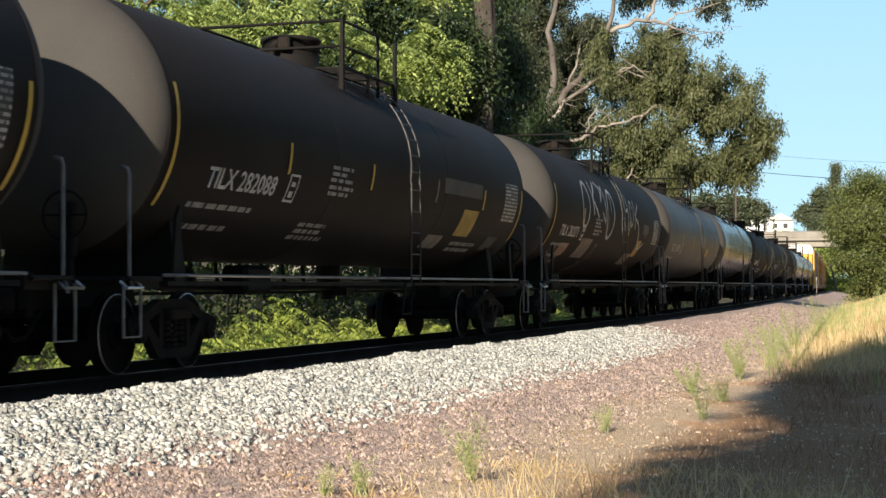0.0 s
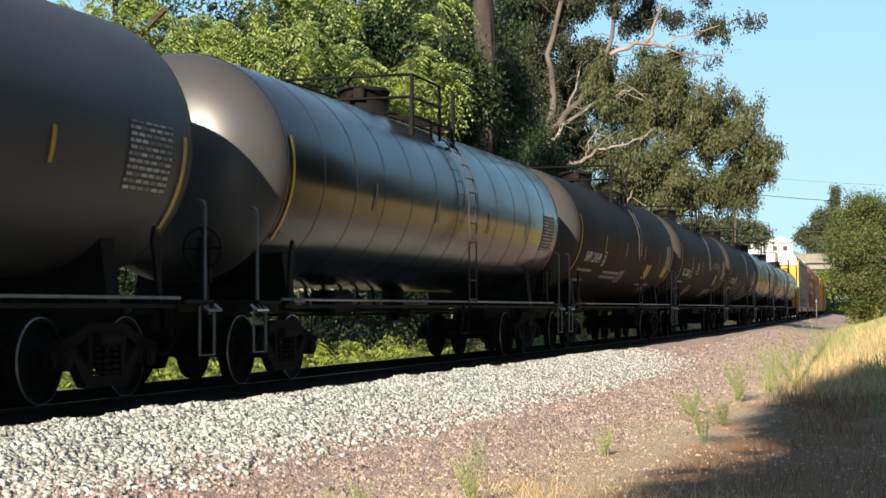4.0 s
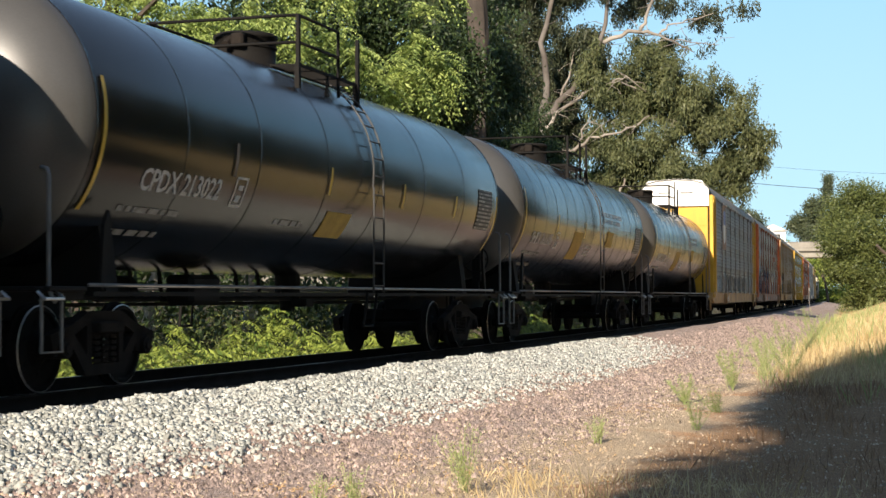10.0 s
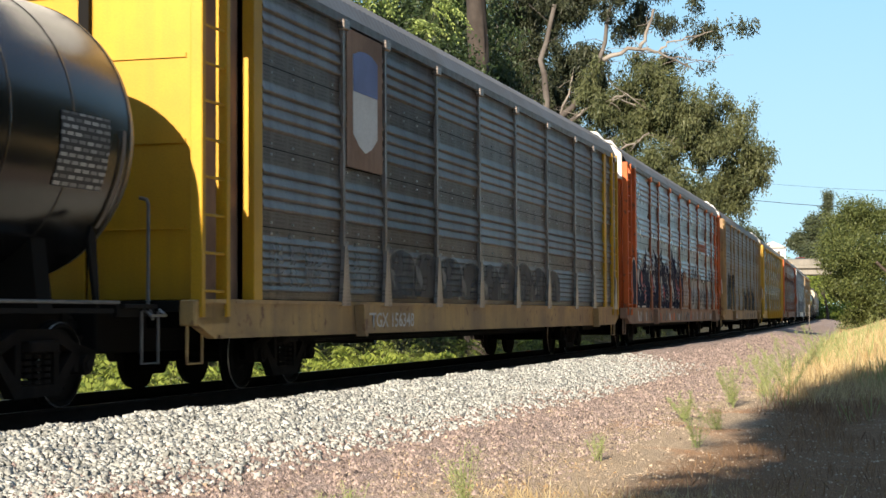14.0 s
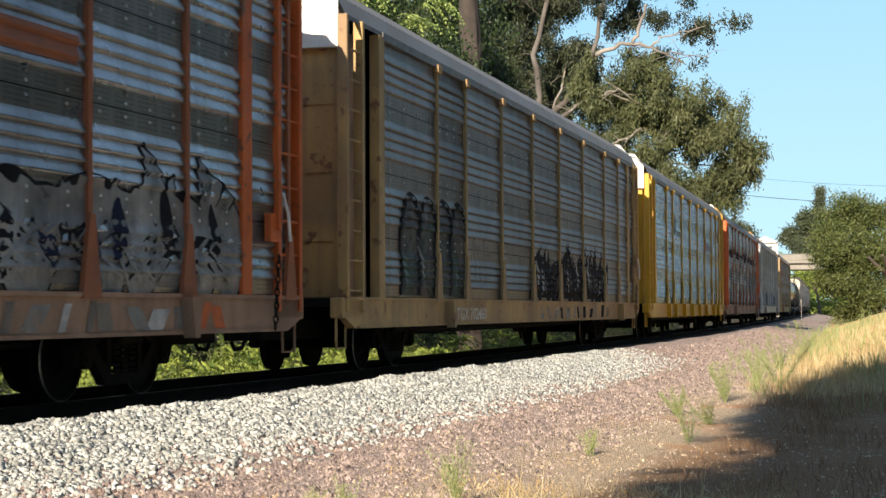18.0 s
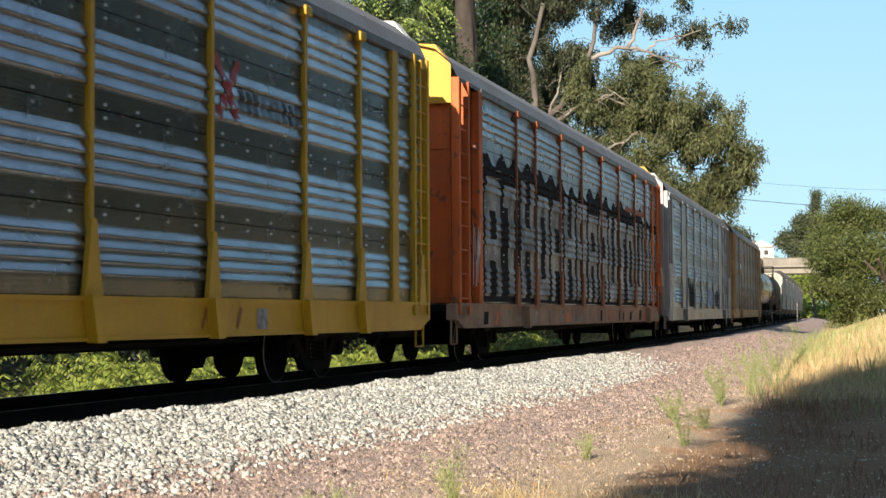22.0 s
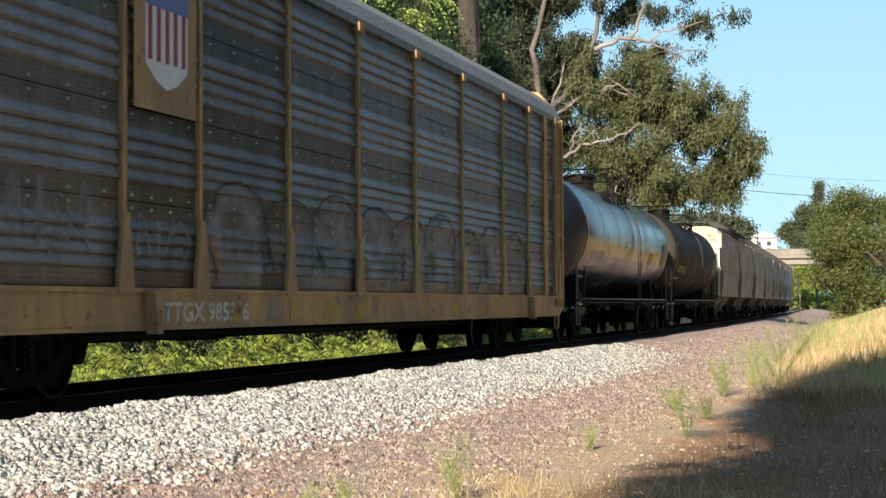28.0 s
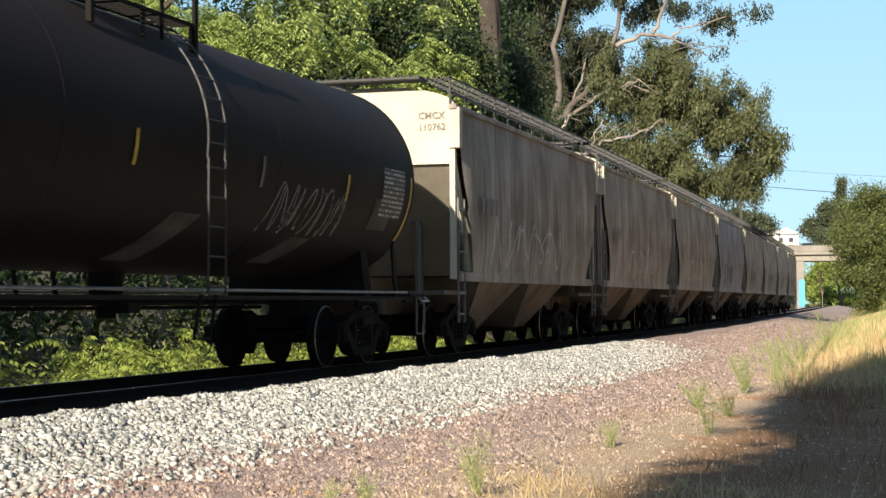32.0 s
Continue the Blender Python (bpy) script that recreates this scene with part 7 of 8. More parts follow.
def far_trees():
    groups = (("oak_tree", "dense round green oaks on the bank", [
        (2.75, 3.02, 150, 2.4, 2.1, 260), (1.95, 3.20, 152, 2.9, 2.2, 260), (3.42, 2.35, 148, 1.5, 1.6, 190), (3.26, 1.9, 148, 2.1, 2.0, 230), (2.33, 1.80, 145, 3.5, 3.0, 330),
        (3.17, 0.85, 147, 2.3, 2.3, 220), (2.15, 0.47, 144, 3.0, 2.5, 260), (1.05, 2.18, 148, 4.6, 4.6, 330), (2.71, -0.11, 146, 2.0, 1.3, 90),
        (3.30, 2.86, 152, 1.0, 1.2, 70)], LEAF_OAK, (0.22, 0.12), 26, 0.28, (145.0, 3.4)),
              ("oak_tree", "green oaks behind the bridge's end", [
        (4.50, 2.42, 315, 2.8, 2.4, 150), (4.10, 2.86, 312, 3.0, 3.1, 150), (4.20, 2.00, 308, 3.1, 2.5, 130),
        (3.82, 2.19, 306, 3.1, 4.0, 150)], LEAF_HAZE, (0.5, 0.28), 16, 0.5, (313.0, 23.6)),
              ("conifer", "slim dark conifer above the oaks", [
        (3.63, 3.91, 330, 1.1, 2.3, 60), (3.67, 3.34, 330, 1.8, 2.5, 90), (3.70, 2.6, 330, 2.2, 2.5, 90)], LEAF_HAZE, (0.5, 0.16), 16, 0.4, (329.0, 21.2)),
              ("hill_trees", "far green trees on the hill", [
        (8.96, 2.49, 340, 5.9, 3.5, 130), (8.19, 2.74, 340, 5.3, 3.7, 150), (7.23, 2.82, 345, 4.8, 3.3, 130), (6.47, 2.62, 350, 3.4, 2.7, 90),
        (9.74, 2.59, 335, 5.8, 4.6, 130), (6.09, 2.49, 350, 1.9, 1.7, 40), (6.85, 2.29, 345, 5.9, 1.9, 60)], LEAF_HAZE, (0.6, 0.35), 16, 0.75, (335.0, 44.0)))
    groups += (("far_wood", "sunlit green wood beyond the bridge", [
        (4.57, 0.75, 370, 3.1, 3.3, 130), (4.01, 0.94, 360, 3.7, 4.2, 140), (5.14, 0.65, 380, 3.1, 3.9, 110), (3.45, 0.75, 350, 4.8, 4.8, 130), (4.48, 0.17, 345, 3.6, 1.4, 60), (3.9, 0.05, 345, 4.0, 1.6, 90), (3.2, 0.05, 343, 4.6, 1.8, 110), (2.6, 0.1, 340, 4.6, 2.2, 90), (5.51, 1.13, 385, 4.0, 6.6, 120)], LEAF_SHRUB, (0.6, 0.35), 18, 0.7, (372.0, 30.0)),)
    for k, (name, label, lumps, leaf, size, per, spread, root) in enumerate(groups):
        t = tree_thing(name, label, group="trees in the distance")
        bm = bmesh.new()
        rng = random.Random(200 + k)
        limb(bm, (root[0], root[1], -0.3), (0, 0, 1), 4.0, 0.3, 1, rng, [], 0.15, 3, 0.3)
        part("trunk", bm, BARK_DARK, t)
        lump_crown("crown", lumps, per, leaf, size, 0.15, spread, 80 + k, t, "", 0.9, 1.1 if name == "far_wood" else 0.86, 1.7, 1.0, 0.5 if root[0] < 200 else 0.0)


feathery_wood()
dark_evergreens()
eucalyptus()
shrubs()
far_trees()
# oaks along the far side of the path, mirrored in the glossy cars
def bank_oaks():
    for k, (x, y, h) in enumerate([(6, -17, 13), (20, -16, 16), (31, -15, 18), (41, -14.5, 19), (50, -15, 20), (59, -14.5, 18.5), (68, -15.5, 20), (78, -16, 19), (89, -17, 19.5), (101, -18, 18), (115, -20, 17), (132, -23, 15), (152, -26, 14), (176, -29, 13)]):
        leafy_tree("bank_oak", x, y, h, h * 0.52, (6.2, 3.6, h * 0.52), 1200, 12, 300 + k, "dark green oak on the grassy bank", LEAF_OAK, BARK_DARK, (0.55, 0.33), 0.1, 0.25, 0.45, 18, 0.0)


bank_oaks()


def shading_wood():
    """Unseen trees added on the path's left to shade the undergrowth."""
    for k, (u, o, h) in enumerate([(2, -7.5, 9.5), (7, -10.5, 11.5), (-4, -9.5, 12), (12, -14.5, 12), (-9, -6.5, 11)]):
        x, y = on_line(u, o)
        leafy_tree("added_shading_tree", float(x), float(y), h, h * 0.6, (2.8, 2.6, h * 0.42), 500, 16, 330 + k, "unseen leafy tree added to shade the undergrowth", LEAF_OAK, BARK_DARK, (0.42, 0.26), 0.2, 0.2, 0.35, 14, -0.5)


shading_wood()
# the tree behind the camera whose shade lies on the path
def shade_tree():
    rs, rng = np.random.default_rng(91), random.Random(91)
    t = tree_thing("shade_tree", "large dense oak behind the path", group="trees beside the track")
    bm = bmesh.new()
    limb(bm, (-15, -4.6, -0.6), (0, 0, 1), 8.0, 0.45, 1, rng, [], 0.08, 3, 0.6, 0.4)
    part("trunk", bm, BARK_DARK, t)
    p = rs.uniform(-1, 1, (9000, 3))
    bulge = np.array([noise.noise(Vector(q) * 2.2) for q in p])
    p = p[(np.abs(p) ** 4).sum(1) < 0.9 + 0.28 * bulge]
    mass = np.concatenate([np.array([-15, -4.9, 14.2]) + p * np.array([3.0, 8.05, 7.1]), np.array([-15, 0.75, 17.8]) + p[:2200] * np.array([2.6, 3.3, 3.4])])
    part("crown", leaf_mesh("crown", mass, 10, 0.3, 0.6, 0.44, 0.1, LEAF_OAK, rs), None, t)


# unseen oaks added at the back to cut sky light on the path
def sky_block_trees():
    for k, (x, y, h) in enumerate([(-9, -17, 15), (1, -15, 11), (-20, -22, 17), (-3, -24, 14)]):
        leafy_tree("sky_block_oak", x, y, h, h * 0.58, (5.5, 5.5, h * 0.42), 700, 14, 360 + k, "unseen oak added behind the path to block sky light", LEAF_OAK, BARK_DARK, (0.6, 0.42), 0.1, 0.35, 0.45, 16, 0.0)


sky_block_trees()
shade_tree()


# ---- loose stones, grass and weeds ----
def stones(name, label, n, s0, s1, o0, o1, size, material, seed, edge=None):
    rs = np.random.default_rng(seed)
    s, o = rs.uniform(s0, s1, n), rs.uniform(o0, o1, n)
    if edge is not None:
        keep = edge(s, o, rs)
        s, o = s[keep], o[keep]
    n = len(s)
    x, y = on_line(s, o)
    r = size * rs.uniform(0.55, 1.35, n)
    z = ground_z(s, o) + r * 0.25
    base = np.array([(-1, -1, -1), (1, -1, -1), (1, 1, -1), (-1, 1, -1), (-1, -1, 1), (1, -1, 1), (1, 1, 1), (-1, 1, 1)]) * 0.6
    faces = np.array([(0, 3, 2, 1), (4, 5, 6, 7), (0, 1, 5, 4), (1, 2, 6, 5), (2, 3, 7, 6), (3, 0, 4, 7)])
    v = base[None] * r[:, None, None] * rs.uniform(0.65, 1.25, (n, 1, 3)) + rs.normal(0, 0.24, (n, 8, 3)) * r[:, None, None]
    a, b = rs.uniform(0, 6.28, n), rs.uniform(-0.9, 0.9, n)
    ca, sa_, cb, sb = np.cos(a), np.sin(a), np.cos(b), np.sin(b)
    X = v[..., 0] * cb[:, None] + v[..., 2] * sb[:, None]
    Zz = -v[..., 0] * sb[:, None] + v[..., 2] * cb[:, None]
    v = np.stack([X * ca[:, None] - v[..., 1] * sa_[:, None], X * sa_[:, None] + v[..., 1] * ca[:, None], Zz], -1)
    v += np.stack([x, y, z], -1)[:, None]
    q = (faces[None] + (np.arange(n) * 8)[:, None, None]).reshape(-1, 4)
    return tagged(new(name, quick_mesh(name, v.reshape(-1, 3), q, material)), label, "gravel", kind="stuff")


stones("ballast_stones", "angular pale new ballast heaped along the rails", 70000, 7, 40, 1.9, 4.75, 0.027, STONE_WHITE, 1,
       lambda s, o, rs: rs.uniform(0, 1, len(s)) < np.interp(o, [3.3, 3.8, 4.25, 4.75], [1, 0.8, 0.3, 0.05]) * np.interp(s, [29, 37, 40], [1, 0.2, 0.02]))
stones("scattered_pale_stones", "a few pale stones strewn over the path", 1100, 6, 40, 3.8, 8.0, 0.018, STONE_TAN, 3, lambda s, o, rs: rs.uniform(0, 1, len(s)) < np.interp(o, [3.6, 5.5, 8], [1, 0.35, 0.1]))


def grit(name, label, n, s0, reach, o0, o1, size, material, seed, share):
    """Half-sunk pebbles of four facets, thinning out with distance."""
    rs = np.random.default_rng(seed)
    s, o = s0 + reach * rs.uniform(0, 1, n) ** 1.8, rs.uniform(o0, o1, n)
    keep = rs.uniform(0, 1, n) < share(s, o)
    s, o = s[keep], o[keep]
    n = len(s)
    x, y = on_line(s, o)
    r = size * rs.uniform(0.5, 1.5, n) * np.interp(s, [0, 20, 60], [1, 1.1, 1.7])
    a = rs.uniform(0, 6.28, n)
    ang = a[:, None] + np.array([0, 1.57, 3.14, 4.71])[None] + rs.normal(0, 0.3, (n, 4))
    rad = r[:, None] * rs.uniform(0.6, 1.2, (n, 4))
    z = ground_z(s, o)
    ring = np.stack([x[:, None] + rad * np.cos(ang), y[:, None] + rad * np.sin(ang), np.repeat((z - 0.3 * r)[:, None], 4, 1)], -1)
    top = np.stack([x + rs.normal(0, 0.3, n) * r, y + rs.normal(0, 0.3, n) * r, z + r * rs.uniform(0.45, 1.0, n)], -1)
    v = np.concatenate([ring, top[:, None]], 1).reshape(-1, 3)
    f = np.array([(0, 1, 4), (1, 2, 4), (2, 3, 4), (3, 0, 4)])
    t = (f[None] + (np.arange(n) * 5)[:, None, None]).reshape(-1, 3)
    return tagged(new(name, quick_mesh(name, v, t, material)), label, "gravel", kind="stuff")


grit("reddish_grit", "reddish-brown gravel between ballast and path", 120000, 7, 80, 3.0, 6.6, 0.022, STONE_RED, 21, lambda s, o: np.interp(o, [3.0, 3.6, 4.0, 5.0, 6.0, 6.6], [0.15, 0.6, 1, 0.9, 0.45, 0.1]))
grit("tan_grit", "fine tan grit on the trodden path", 120000, 7, 50, 3.8, 11.5, 0.0125, STONE_TAN, 22, lambda s, o: np.interp(o, [3.8, 4.8, 6.3, 7.4, 11.5], [0.3, 1, 0.9, 0.25, 0.12]))


def blades(s, o, h, w, material, seed, name, label, lean=0.35):
    rs = np.random.default_rng(seed)
    n = len(s)
    x, y = on_line(s, o)
    base = np.stack([x, y, ground_z(s, o) - 0.01], -1)
    ax = unit(np.stack([rs.normal(0, lean, n), rs.normal(0, lean, n), np.ones(n)], -1))
    sd = unit(np.cross(ax, rs.normal(0, 1, (n, 3))))
    v, q = diamonds(base, ax, sd, h * rs.uniform(0.5, 1.3, n), w * rs.uniform(0.7, 1.3, n))
    return tagged(new(name, quick_mesh(name, v, q, material)), label, "grass", kind="stuff")


def grasses():
    rs = np.random.default_rng(8)
    n = 85000
    s = 6 + 90 * rs.uniform(0, 1, n) ** 1.6
    o = rs.uniform(6.0, 16.0, n)
    edge = np.interp(s, [0, 12, 20, 30, 60, 150], [7.1, 7.6, 7.9, 7.0, 6.4, 5.6])
    keep = (o > edge + rs.normal(0, 0.25, n)) & ((s > 24) | (rs.uniform(0, 1, n) < np.interp(s, [8, 12, 16, 20, 24], [0.2, 0.4, 0.6, 0.8, 1.0])))
    s, o = s[keep], o[keep]
    h = np.interp(s, [0, 18, 30, 60], [0.14, 0.2, 0.30, 0.36])
    bare = np.array([noise.noise(Vector((a * 0.45, b * 0.8, 4.0))) for a, b in zip(s, o)])
    keep = (s > 23) | (bare > -0.02)
    s, o, h = s[keep], o[keep], h[keep]
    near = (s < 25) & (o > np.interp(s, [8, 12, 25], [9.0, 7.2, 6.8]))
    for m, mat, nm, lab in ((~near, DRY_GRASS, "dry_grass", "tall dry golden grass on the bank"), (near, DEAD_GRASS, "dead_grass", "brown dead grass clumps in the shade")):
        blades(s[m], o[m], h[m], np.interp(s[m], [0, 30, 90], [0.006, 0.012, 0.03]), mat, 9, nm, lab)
    n = 7000
    s, o = rs.uniform(22, 75, n), rs.uniform(5.8, 12.0, n)
    green = np.array([noise.noise(Vector((a * 0.25, b * 0.6, 9.0))) for a, b in zip(s, o)])
    keep = (green > 0.08) & (o > np.interp(s, [22, 30, 60, 150], [7.4, 6.6, 6.2, 5.6]))
    s, o = s[keep], o[keep]
    blades(s, o, np.interp(s, [22, 60], [0.45, 0.62]), np.interp(s, [22, 75], [0.012, 0.03]), LEAF_WEED, 14, "green_weeds", "pale green weeds among the dry grass")
    n = 22000
    s, o = rs.uniform(7.5, 13.5, n), rs.uniform(5.9, 9.6, n)
    clump = np.array([noise.noise(Vector((a * 1.3, b * 1.3, 3.0))) for a, b in zip(s, o)])
    keep = rs.uniform(0, 1, n) < np.clip(clump * 1.6 + 0.25, 0, 1) * np.interp(o, [5.6, 6.6, 7.6, 9.6], [0.05, 0.5, 0.9, 0.8]) * np.interp(s, [7.5, 11.5, 13.5], [1, 0.9, 0.0])
    blades(s[keep], o[keep], 0.13, 0.006, DRY_GRASS, 10, "dry_stalks", "sparse dry straw stalks in the foreground", 0.6)
    n = 420
    s, o = rs.uniform(8.4, 11.2, n), rs.uniform(6.8, 9.0, n)
    blades(s, o, 0.42, 0.007, DRY_GRASS, 12, "tall_straws", "tall bleached straws bending in the foreground", 0.5)


grasses()


def litter():
    rs = np.random.default_rng(33)
    n = 9000
    s, o = rs.uniform(8.2, 16, n), rs.uniform(5.2, 9.8, n)
    clump = np.array([noise.noise(Vector((a * 0.9, b * 1.1, 7.0))) for a, b in zip(s, o)])
    keep = rs.uniform(0, 1, n) < np.clip(clump * 3.0 + 0.05, 0, 1) * np.interp(s, [8.2, 11, 13, 16], [1, 1, 0.5, 0.2])
    s, o = s[keep], o[keep]
    x, y = on_line(s, o)
    pts = np.stack([x, y, ground_z(s, o) + 0.008], -1)
    me = leaf_mesh("dry_leaf_litter", pts, 2, 0.02, 0.034, 0.012, 0.0, DRY_LITTER, rs)
    tagged(new("dry_leaf_litter", me), "orange dry leaf litter strewn on the path", "leaf litter", kind="stuff")


litter()


def weed(s, o, h, spread, n, seed, label="feathery pale green weed on the gravel"):
    rs = np.random.default_rng(seed)
    x, y = on_line(s, o)
    z = float(ground_z(s, o))
    w = tagged(new("weed"), label, "weed", "weeds on the path")
    tops = []
    for k in range(9):
        bm = bmesh.new()
        tip = (x + rs.normal(0, spread), y + rs.normal(0, spread), z + h * rs.uniform(0.6, 1.05))
        cyl(bm, (x + rs.normal(0, 0.02), y + rs.normal(0, 0.02), z - 0.02), tip, 0.004, 4, 0.002)
        tops.append(tip)
        part("stem", bm, LEAF_WEED, w)
    f = rs.uniform(0.1, 1.0, (n, 1))
    k = rs.integers(0, 9, n)
    pts = np.array([x, y, z]) * (1 - f) + np.array(tops)[k] * f
    part("leaves", leaf_mesh("leaves", pts, 4, 0.02, 0.035, 0.007, -0.5, LEAF_WEED, rs), None, w)


for k, (s, o, h, sp, n) in enumerate([(15.45, 6.53, 0.26, 0.06, 90), (11.35, 6.44, 0.44, 0.07, 160), (10.3, 6.0, 0.28, 0.05, 70), (10.05, 5.85, 0.22, 0.05, 50), (21.65, 6.44, 0.40, 0.12, 150), (17.85, 7.12, 0.35, 0.08, 110), (25.2, 6.64, 0.62, 0.25, 320), (27.5, 6.9, 0.75, 0.3, 320),
                                      (28.5, 7.2, 0.7, 0.3, 300), (31, 6.6, 0.5, 0.3, 200), (36, 6.6, 0.75, 0.4, 260), (39, 6.9, 0.8, 0.45, 300), (43, 7.0, 0.8, 0.5, 300), (48, 6.6, 0.7, 0.5, 300), (55, 6.6, 0.6, 0.5, 260), (62, 8, 0.8, 0.7, 300), (70, 9.5, 0.8, 0.9, 300), (20.5, 7.0, 0.3, 0.12, 90)]):
    weed(s, o, h * (1.25 if s > 24 else 1.0), sp, n * (2 if s > 20 else 1), 100 + k)


# ---- the road bridge over the line, house, wire, post ----
def build_bridge():
    a = float(np.interp(290, GRID, LINE_A)) + radians(4)
    x, y = on_line(290)
    top = tagged(new("road_bridge"), "concrete road bridge over the railway on dark columns", "bridge")
    top.matrix_basis = Matrix.Translation((x, y, 0)) @ Matrix.Rotation(a, 4, "Z")
    bm = bmesh.new()
    box(bm, (0, 0, 9.0), (10, 190, 0.6), 0.05)
    part("deck", bm, CONCRETE, top)
    for gx in (-4, -1.3, 1.3, 4):
        bm = bmesh.new()
        box(bm, (gx, 0, 8.2), (0.8, 190, 1.1), 0.05)
        part("girder", bm, CONCRETE, top)
    for px in (-4.9, 4.9):
        bm = bmesh.new()
        box(bm, (px, 0, 9.75), (0.3, 190, 1.0), 0.04)
        part("parapet", bm, CONCRETE, top)
        bm = bmesh.new()
        box(bm, (px * 1.03, 0, 10.28), (0.12, 190, 0.10))
        part("parapet_rail", bm, GREY_RAIL, top)
    for oy in (3.6, -16, 22, 42, 62, -36, -56):
        bm = bmesh.new()
        box(bm, (0, oy, 3.6), (8.5, 1.3, 8.6), 0.05)
        part("pier", bm, CONCRETE, top)
    bm = bmesh.new()
    box(bm, (-4.32, 3.4, 2.2), (0.05, 1.0, 4.6))
    part("painted_face", bm, GRAF_SKY, top, "bright blue painted pier face")
    for oy in (-88, 88):
        bm = bmesh.new()
        box(bm, (0, oy, 4), (12, 20, 9.5))
        part("abutment", bm, CONCRETE, top)


GRAF_SKY = surface("bright_blue_paint", (0.08, 0.36, 0.62), 0.6, amount=0.3, scale=1, bump=0.0)
build_bridge()


def build_house():
    az = radians(6.05)
    x, y = 430 * math.cos(az), 430 * math.sin(az)
    h = tagged(new("house"), "white house with shallow gabled roofs on the hill", "house")
    h.matrix_basis = Matrix.Translation((x, y, 14.6)) @ Matrix.Rotation(radians(15), 4, "Z")
    wall = surface("white_house_wall", (0.75, 0.74, 0.72), 0.8, scale=0.2)
    roof = surface("pale_roof_tiles", (0.55, 0.50, 0.46), 0.8, scale=0.5)
    for yy, w, z in ((-3.5, 6.5, 3.2), (3.5, 5.5, 4.2)):
        bm = bmesh.new()
        box(bm, (0, yy, z / 2 - 3), (9, w, z + 6))
        part("wall", bm, wall, h)
        bm = bmesh.new()
        prism(bm, [(yy - w / 2 - 0.5, z), (yy + w / 2 + 0.5, z), (yy, z + 1.7)], -5, 5, "X")
        part("roof", bm, roof, h)
        bm = bmesh.new()
        for k in (-1, 1):
            box(bm, (-4.52, yy + k * w / 5, z * 0.55), (0.06, 1.1, 1.2))
        part("windows", bm, GREY_CARD, h)


build_house()


def build_wires():
    w = tagged(new("overhead_wire"), "thin dark overhead wire across the sky", "cable")
    for dz, r in ((0, 0.035), (2.2, 0.015)):
        bm = bmesh.new()
        p0, p1 = Vector((200, 24.5, 15.1 + dz)), Vector((205, -8, 13.2 + dz))
        pts = []
        for k in range(13):
            f = k / 12
            q = p0.lerp(p1, f)
            q.z -= 1.2 * (1 - (2 * f - 1) ** 2) * 0.5
            pts.append(q)
        pipe(bm, pts, r, 5)
        part("cable", bm, BLACK_STEEL, w)
    for p, nm in (((200, 24.5), "wire_pole"), ((205, -8), "wire_pole")):
        q = tagged(new(nm), "wooden pole that carries the overhead wire", "pole")
        bm = bmesh.new()
        cyl(bm, (p[0], p[1], 0), (p[0], p[1], 17.6), 0.16, 10, 0.11)
        part("shaft", bm, BARK_DARK, q)
        bm = bmesh.new()
        box(bm, (p[0], p[1], 17.0), (0.12, 1.8, 0.14))
        part("crossarm", bm, BARK_DARK, q)
    sp = tagged(new("marker_post"), "slim weathered grey trackside marker post", "post")
    x, y = on_line(118, 3.9)
    bm = bmesh.new()
    cyl(bm, (x, y, -0.4), (x, y, 1.55), 0.02, 10)
    part("shaft", bm, HOPPER_GREY, sp)
    bm = bmesh.new()
    box(bm, (x - 0.03, y, 1.5), (0.03, 0.06, 0.2))
    part("plate", bm, HOPPER_GREY, sp)


build_wires()


CAR_DARK = surface("dark_blue_car_paint", (0.03, 0.035, 0.05), 0.25, bump=0.0, coat=0.5)
CAR_RED = surface("red_car_paint", (0.35, 0.03, 0.03), 0.25, bump=0.0, coat=0.5)
CAR_SILVER = surface("silver_car_paint", (0.5, 0.5, 0.5), 0.25, metal=0.4, bump=0.0, coat=0.5)
CAR_GLASS = surface("dark_car_glass", (0.02, 0.025, 0.03), 0.08, bump=0.0)
TRAFFIC = []     # (car, moment over the line, place on the bridge then, way it drives)


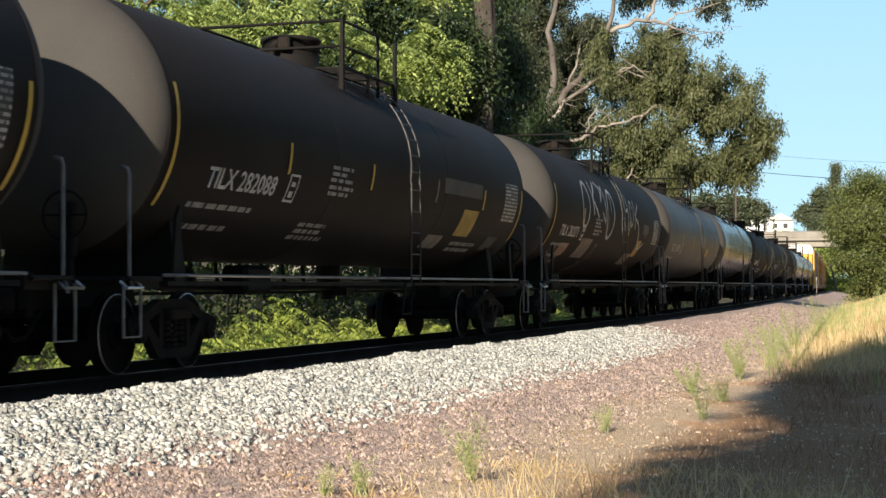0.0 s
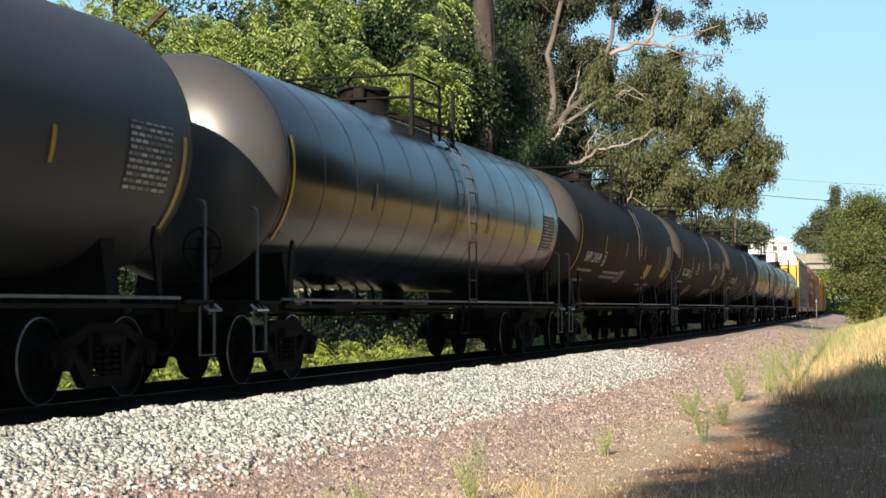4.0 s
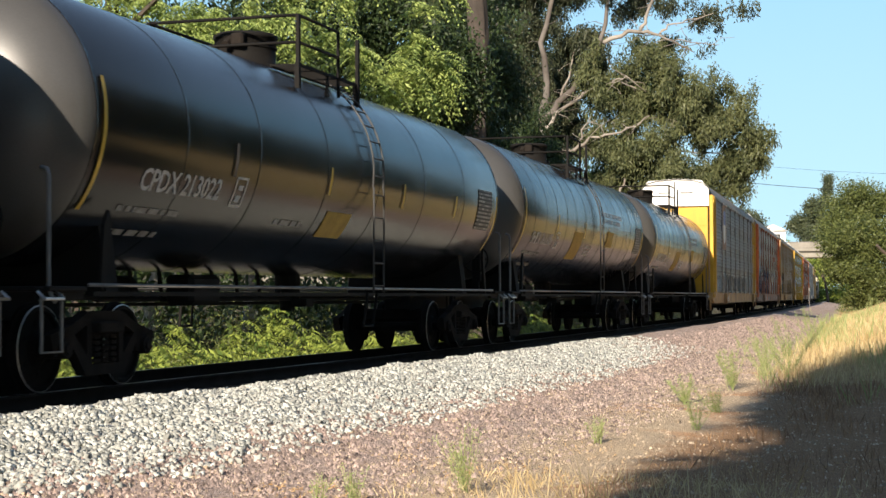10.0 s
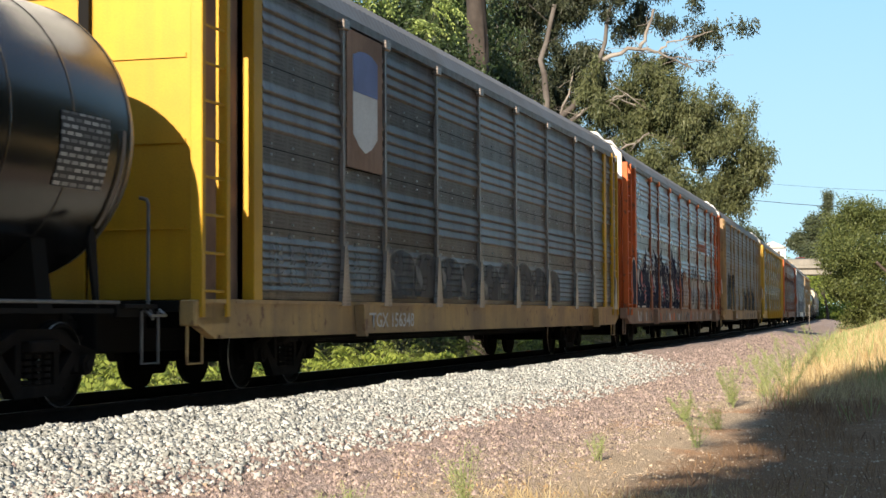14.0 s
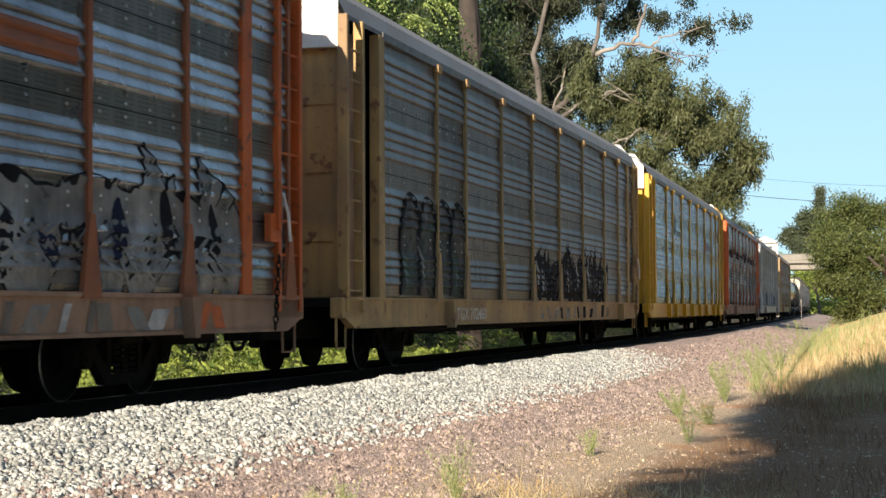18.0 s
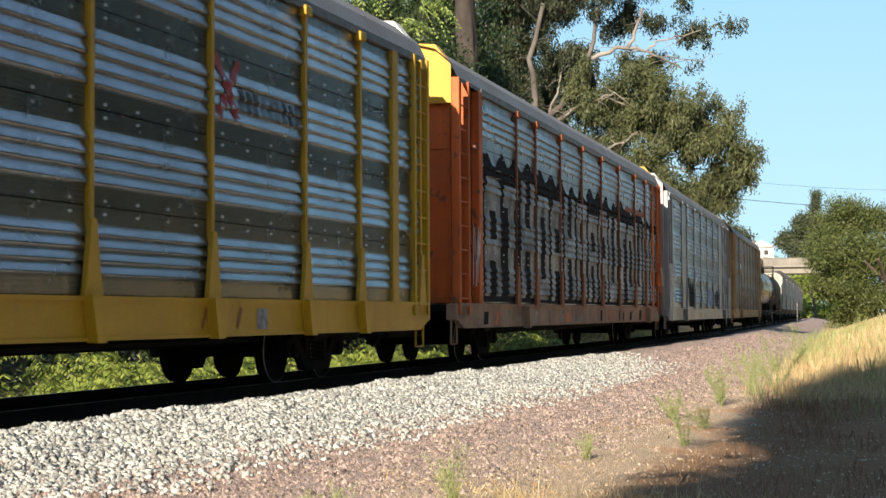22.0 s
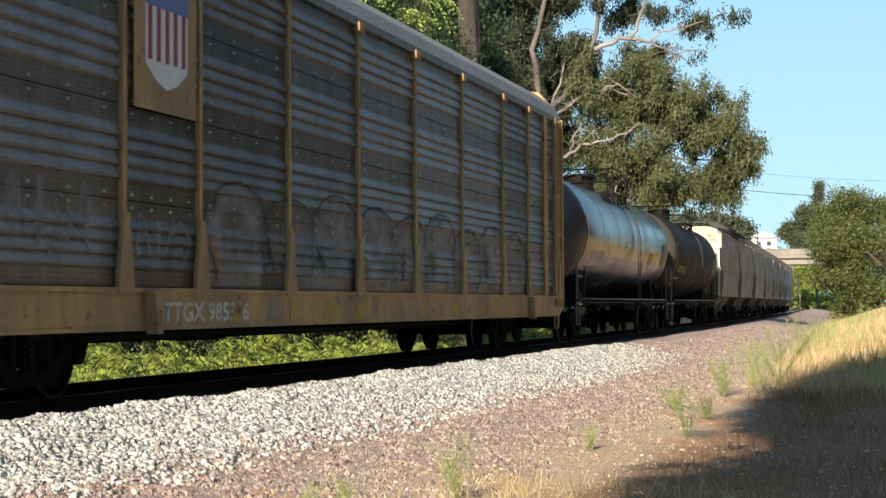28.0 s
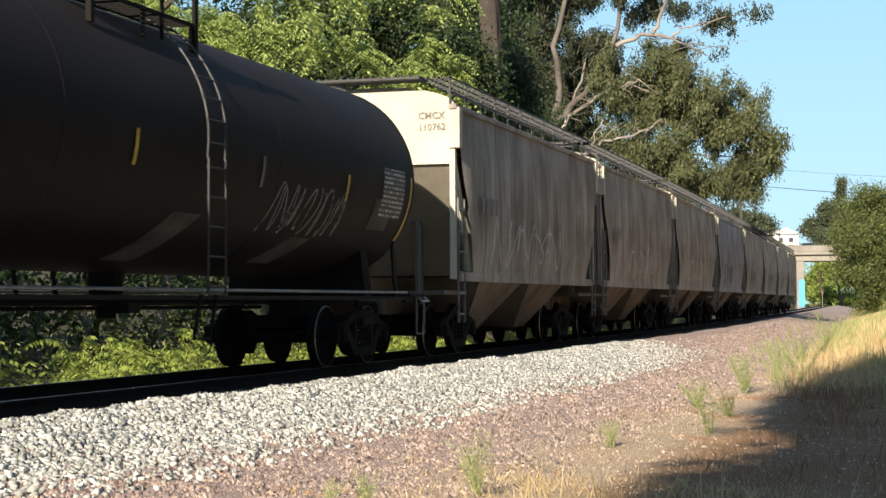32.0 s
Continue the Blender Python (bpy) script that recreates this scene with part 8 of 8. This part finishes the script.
def road_car(t, place, paint, way, shade):
    car = tagged(new("road_car"), shade + " car driving over the bridge", "car", "cars on the bridge")
    bm = bmesh.new()
    prism(bm, [(-2.1, 0.35), (2.1, 0.35), (2.15, 0.75), (1.1, 0.95), (-1.9, 0.98), (-2.15, 0.8)], -0.85, 0.85)
    part("body", bm, paint, car)
    bm = bmesh.new()
    prism(bm, [(-1.75, 0.96), (1.0, 0.94), (0.35, 1.42), (-1.2, 1.45)], -0.72, 0.72)
    part("cabin", bm, CAR_GLASS, car, "dark glazed cabin")
    bm = bmesh.new()
    box(bm, (-0.42, 0, 1.46), (1.5, 1.36, 0.05), 0.01)
    part("roof", bm, paint, car)
    for x in (-1.3, 1.3):
        for y in (-0.8, 0.8):
            bm = bmesh.new()
            cyl(bm, (x, y - 0.1, 0.32), (x, y + 0.1, 0.32), 0.32, 16)
            part("wheel", bm, BLACK_STEEL, car)
    TRAFFIC.append((car, t, place, way))


for t, place, paint, way, shade in ((3, -0.7, CAR_DARK, -1, "dark blue"),
                                    (14, 1.5, CAR_RED, 1, "red"),
                                    (17, 2.4, CAR_DARK, -1, "dark blue"),
                                    (19, -0.3, CAR_SILVER, 1, "silver"),
                                    (21, 1.5, CAR_DARK, -1, "dark blue"),
                                    (25, 1.9, CAR_RED, 1, "red"),
                                    (32, 1.8, CAR_DARK, -1, "dark blue")):
    road_car(t, place, paint, way, shade)


# ---- motion of the train ----
def car_pose(s, half):
    x0, y0 = on_line(s - half)
    x1, y1 = on_line(s + half)
    return pose((x0 + x1) / 2, (y0 + y1) / 2, 0, 0, 0, math.degrees(math.atan2(y1 - y0, x1 - x0)))


def motions():
    for car, at, half in CARS:
        walk(car, [(t, car_pose(at - along(t), half)) for t in np.arange(0, 32.01, 0.5)])
    x, y = on_line(290)
    bridge = Matrix.Translation((x, y, 9.3)) @ Matrix.Rotation(float(np.interp(290, GRID, LINE_A)) + radians(4), 4, "Z")
    for k, (car, when, place, way) in enumerate(TRAFFIC):
        end = 48 + 6 * (k // 2)
        rows = []
        for t in np.arange(0, 32.01, 0.5):
            y = max(-end, min(end, place + way * 11.0 * (t - when)))
            rows.append((t, bridge @ pose(2.2 if way > 0 else -2.2, y, 0, 0, 0, 90 * way)))
        walk(car, rows)
    times = np.arange(0, 961) / 30
    turns = [float(along(t)) / R_WHEEL for t in times]
    for wheel, x in WHEELS:
        walk(wheel, [(t, Matrix.Translation((x, 0, R_WHEEL)) @ Matrix.Rotation(-a, 4, "Y")) for t, a in zip(times, turns)])


motions()
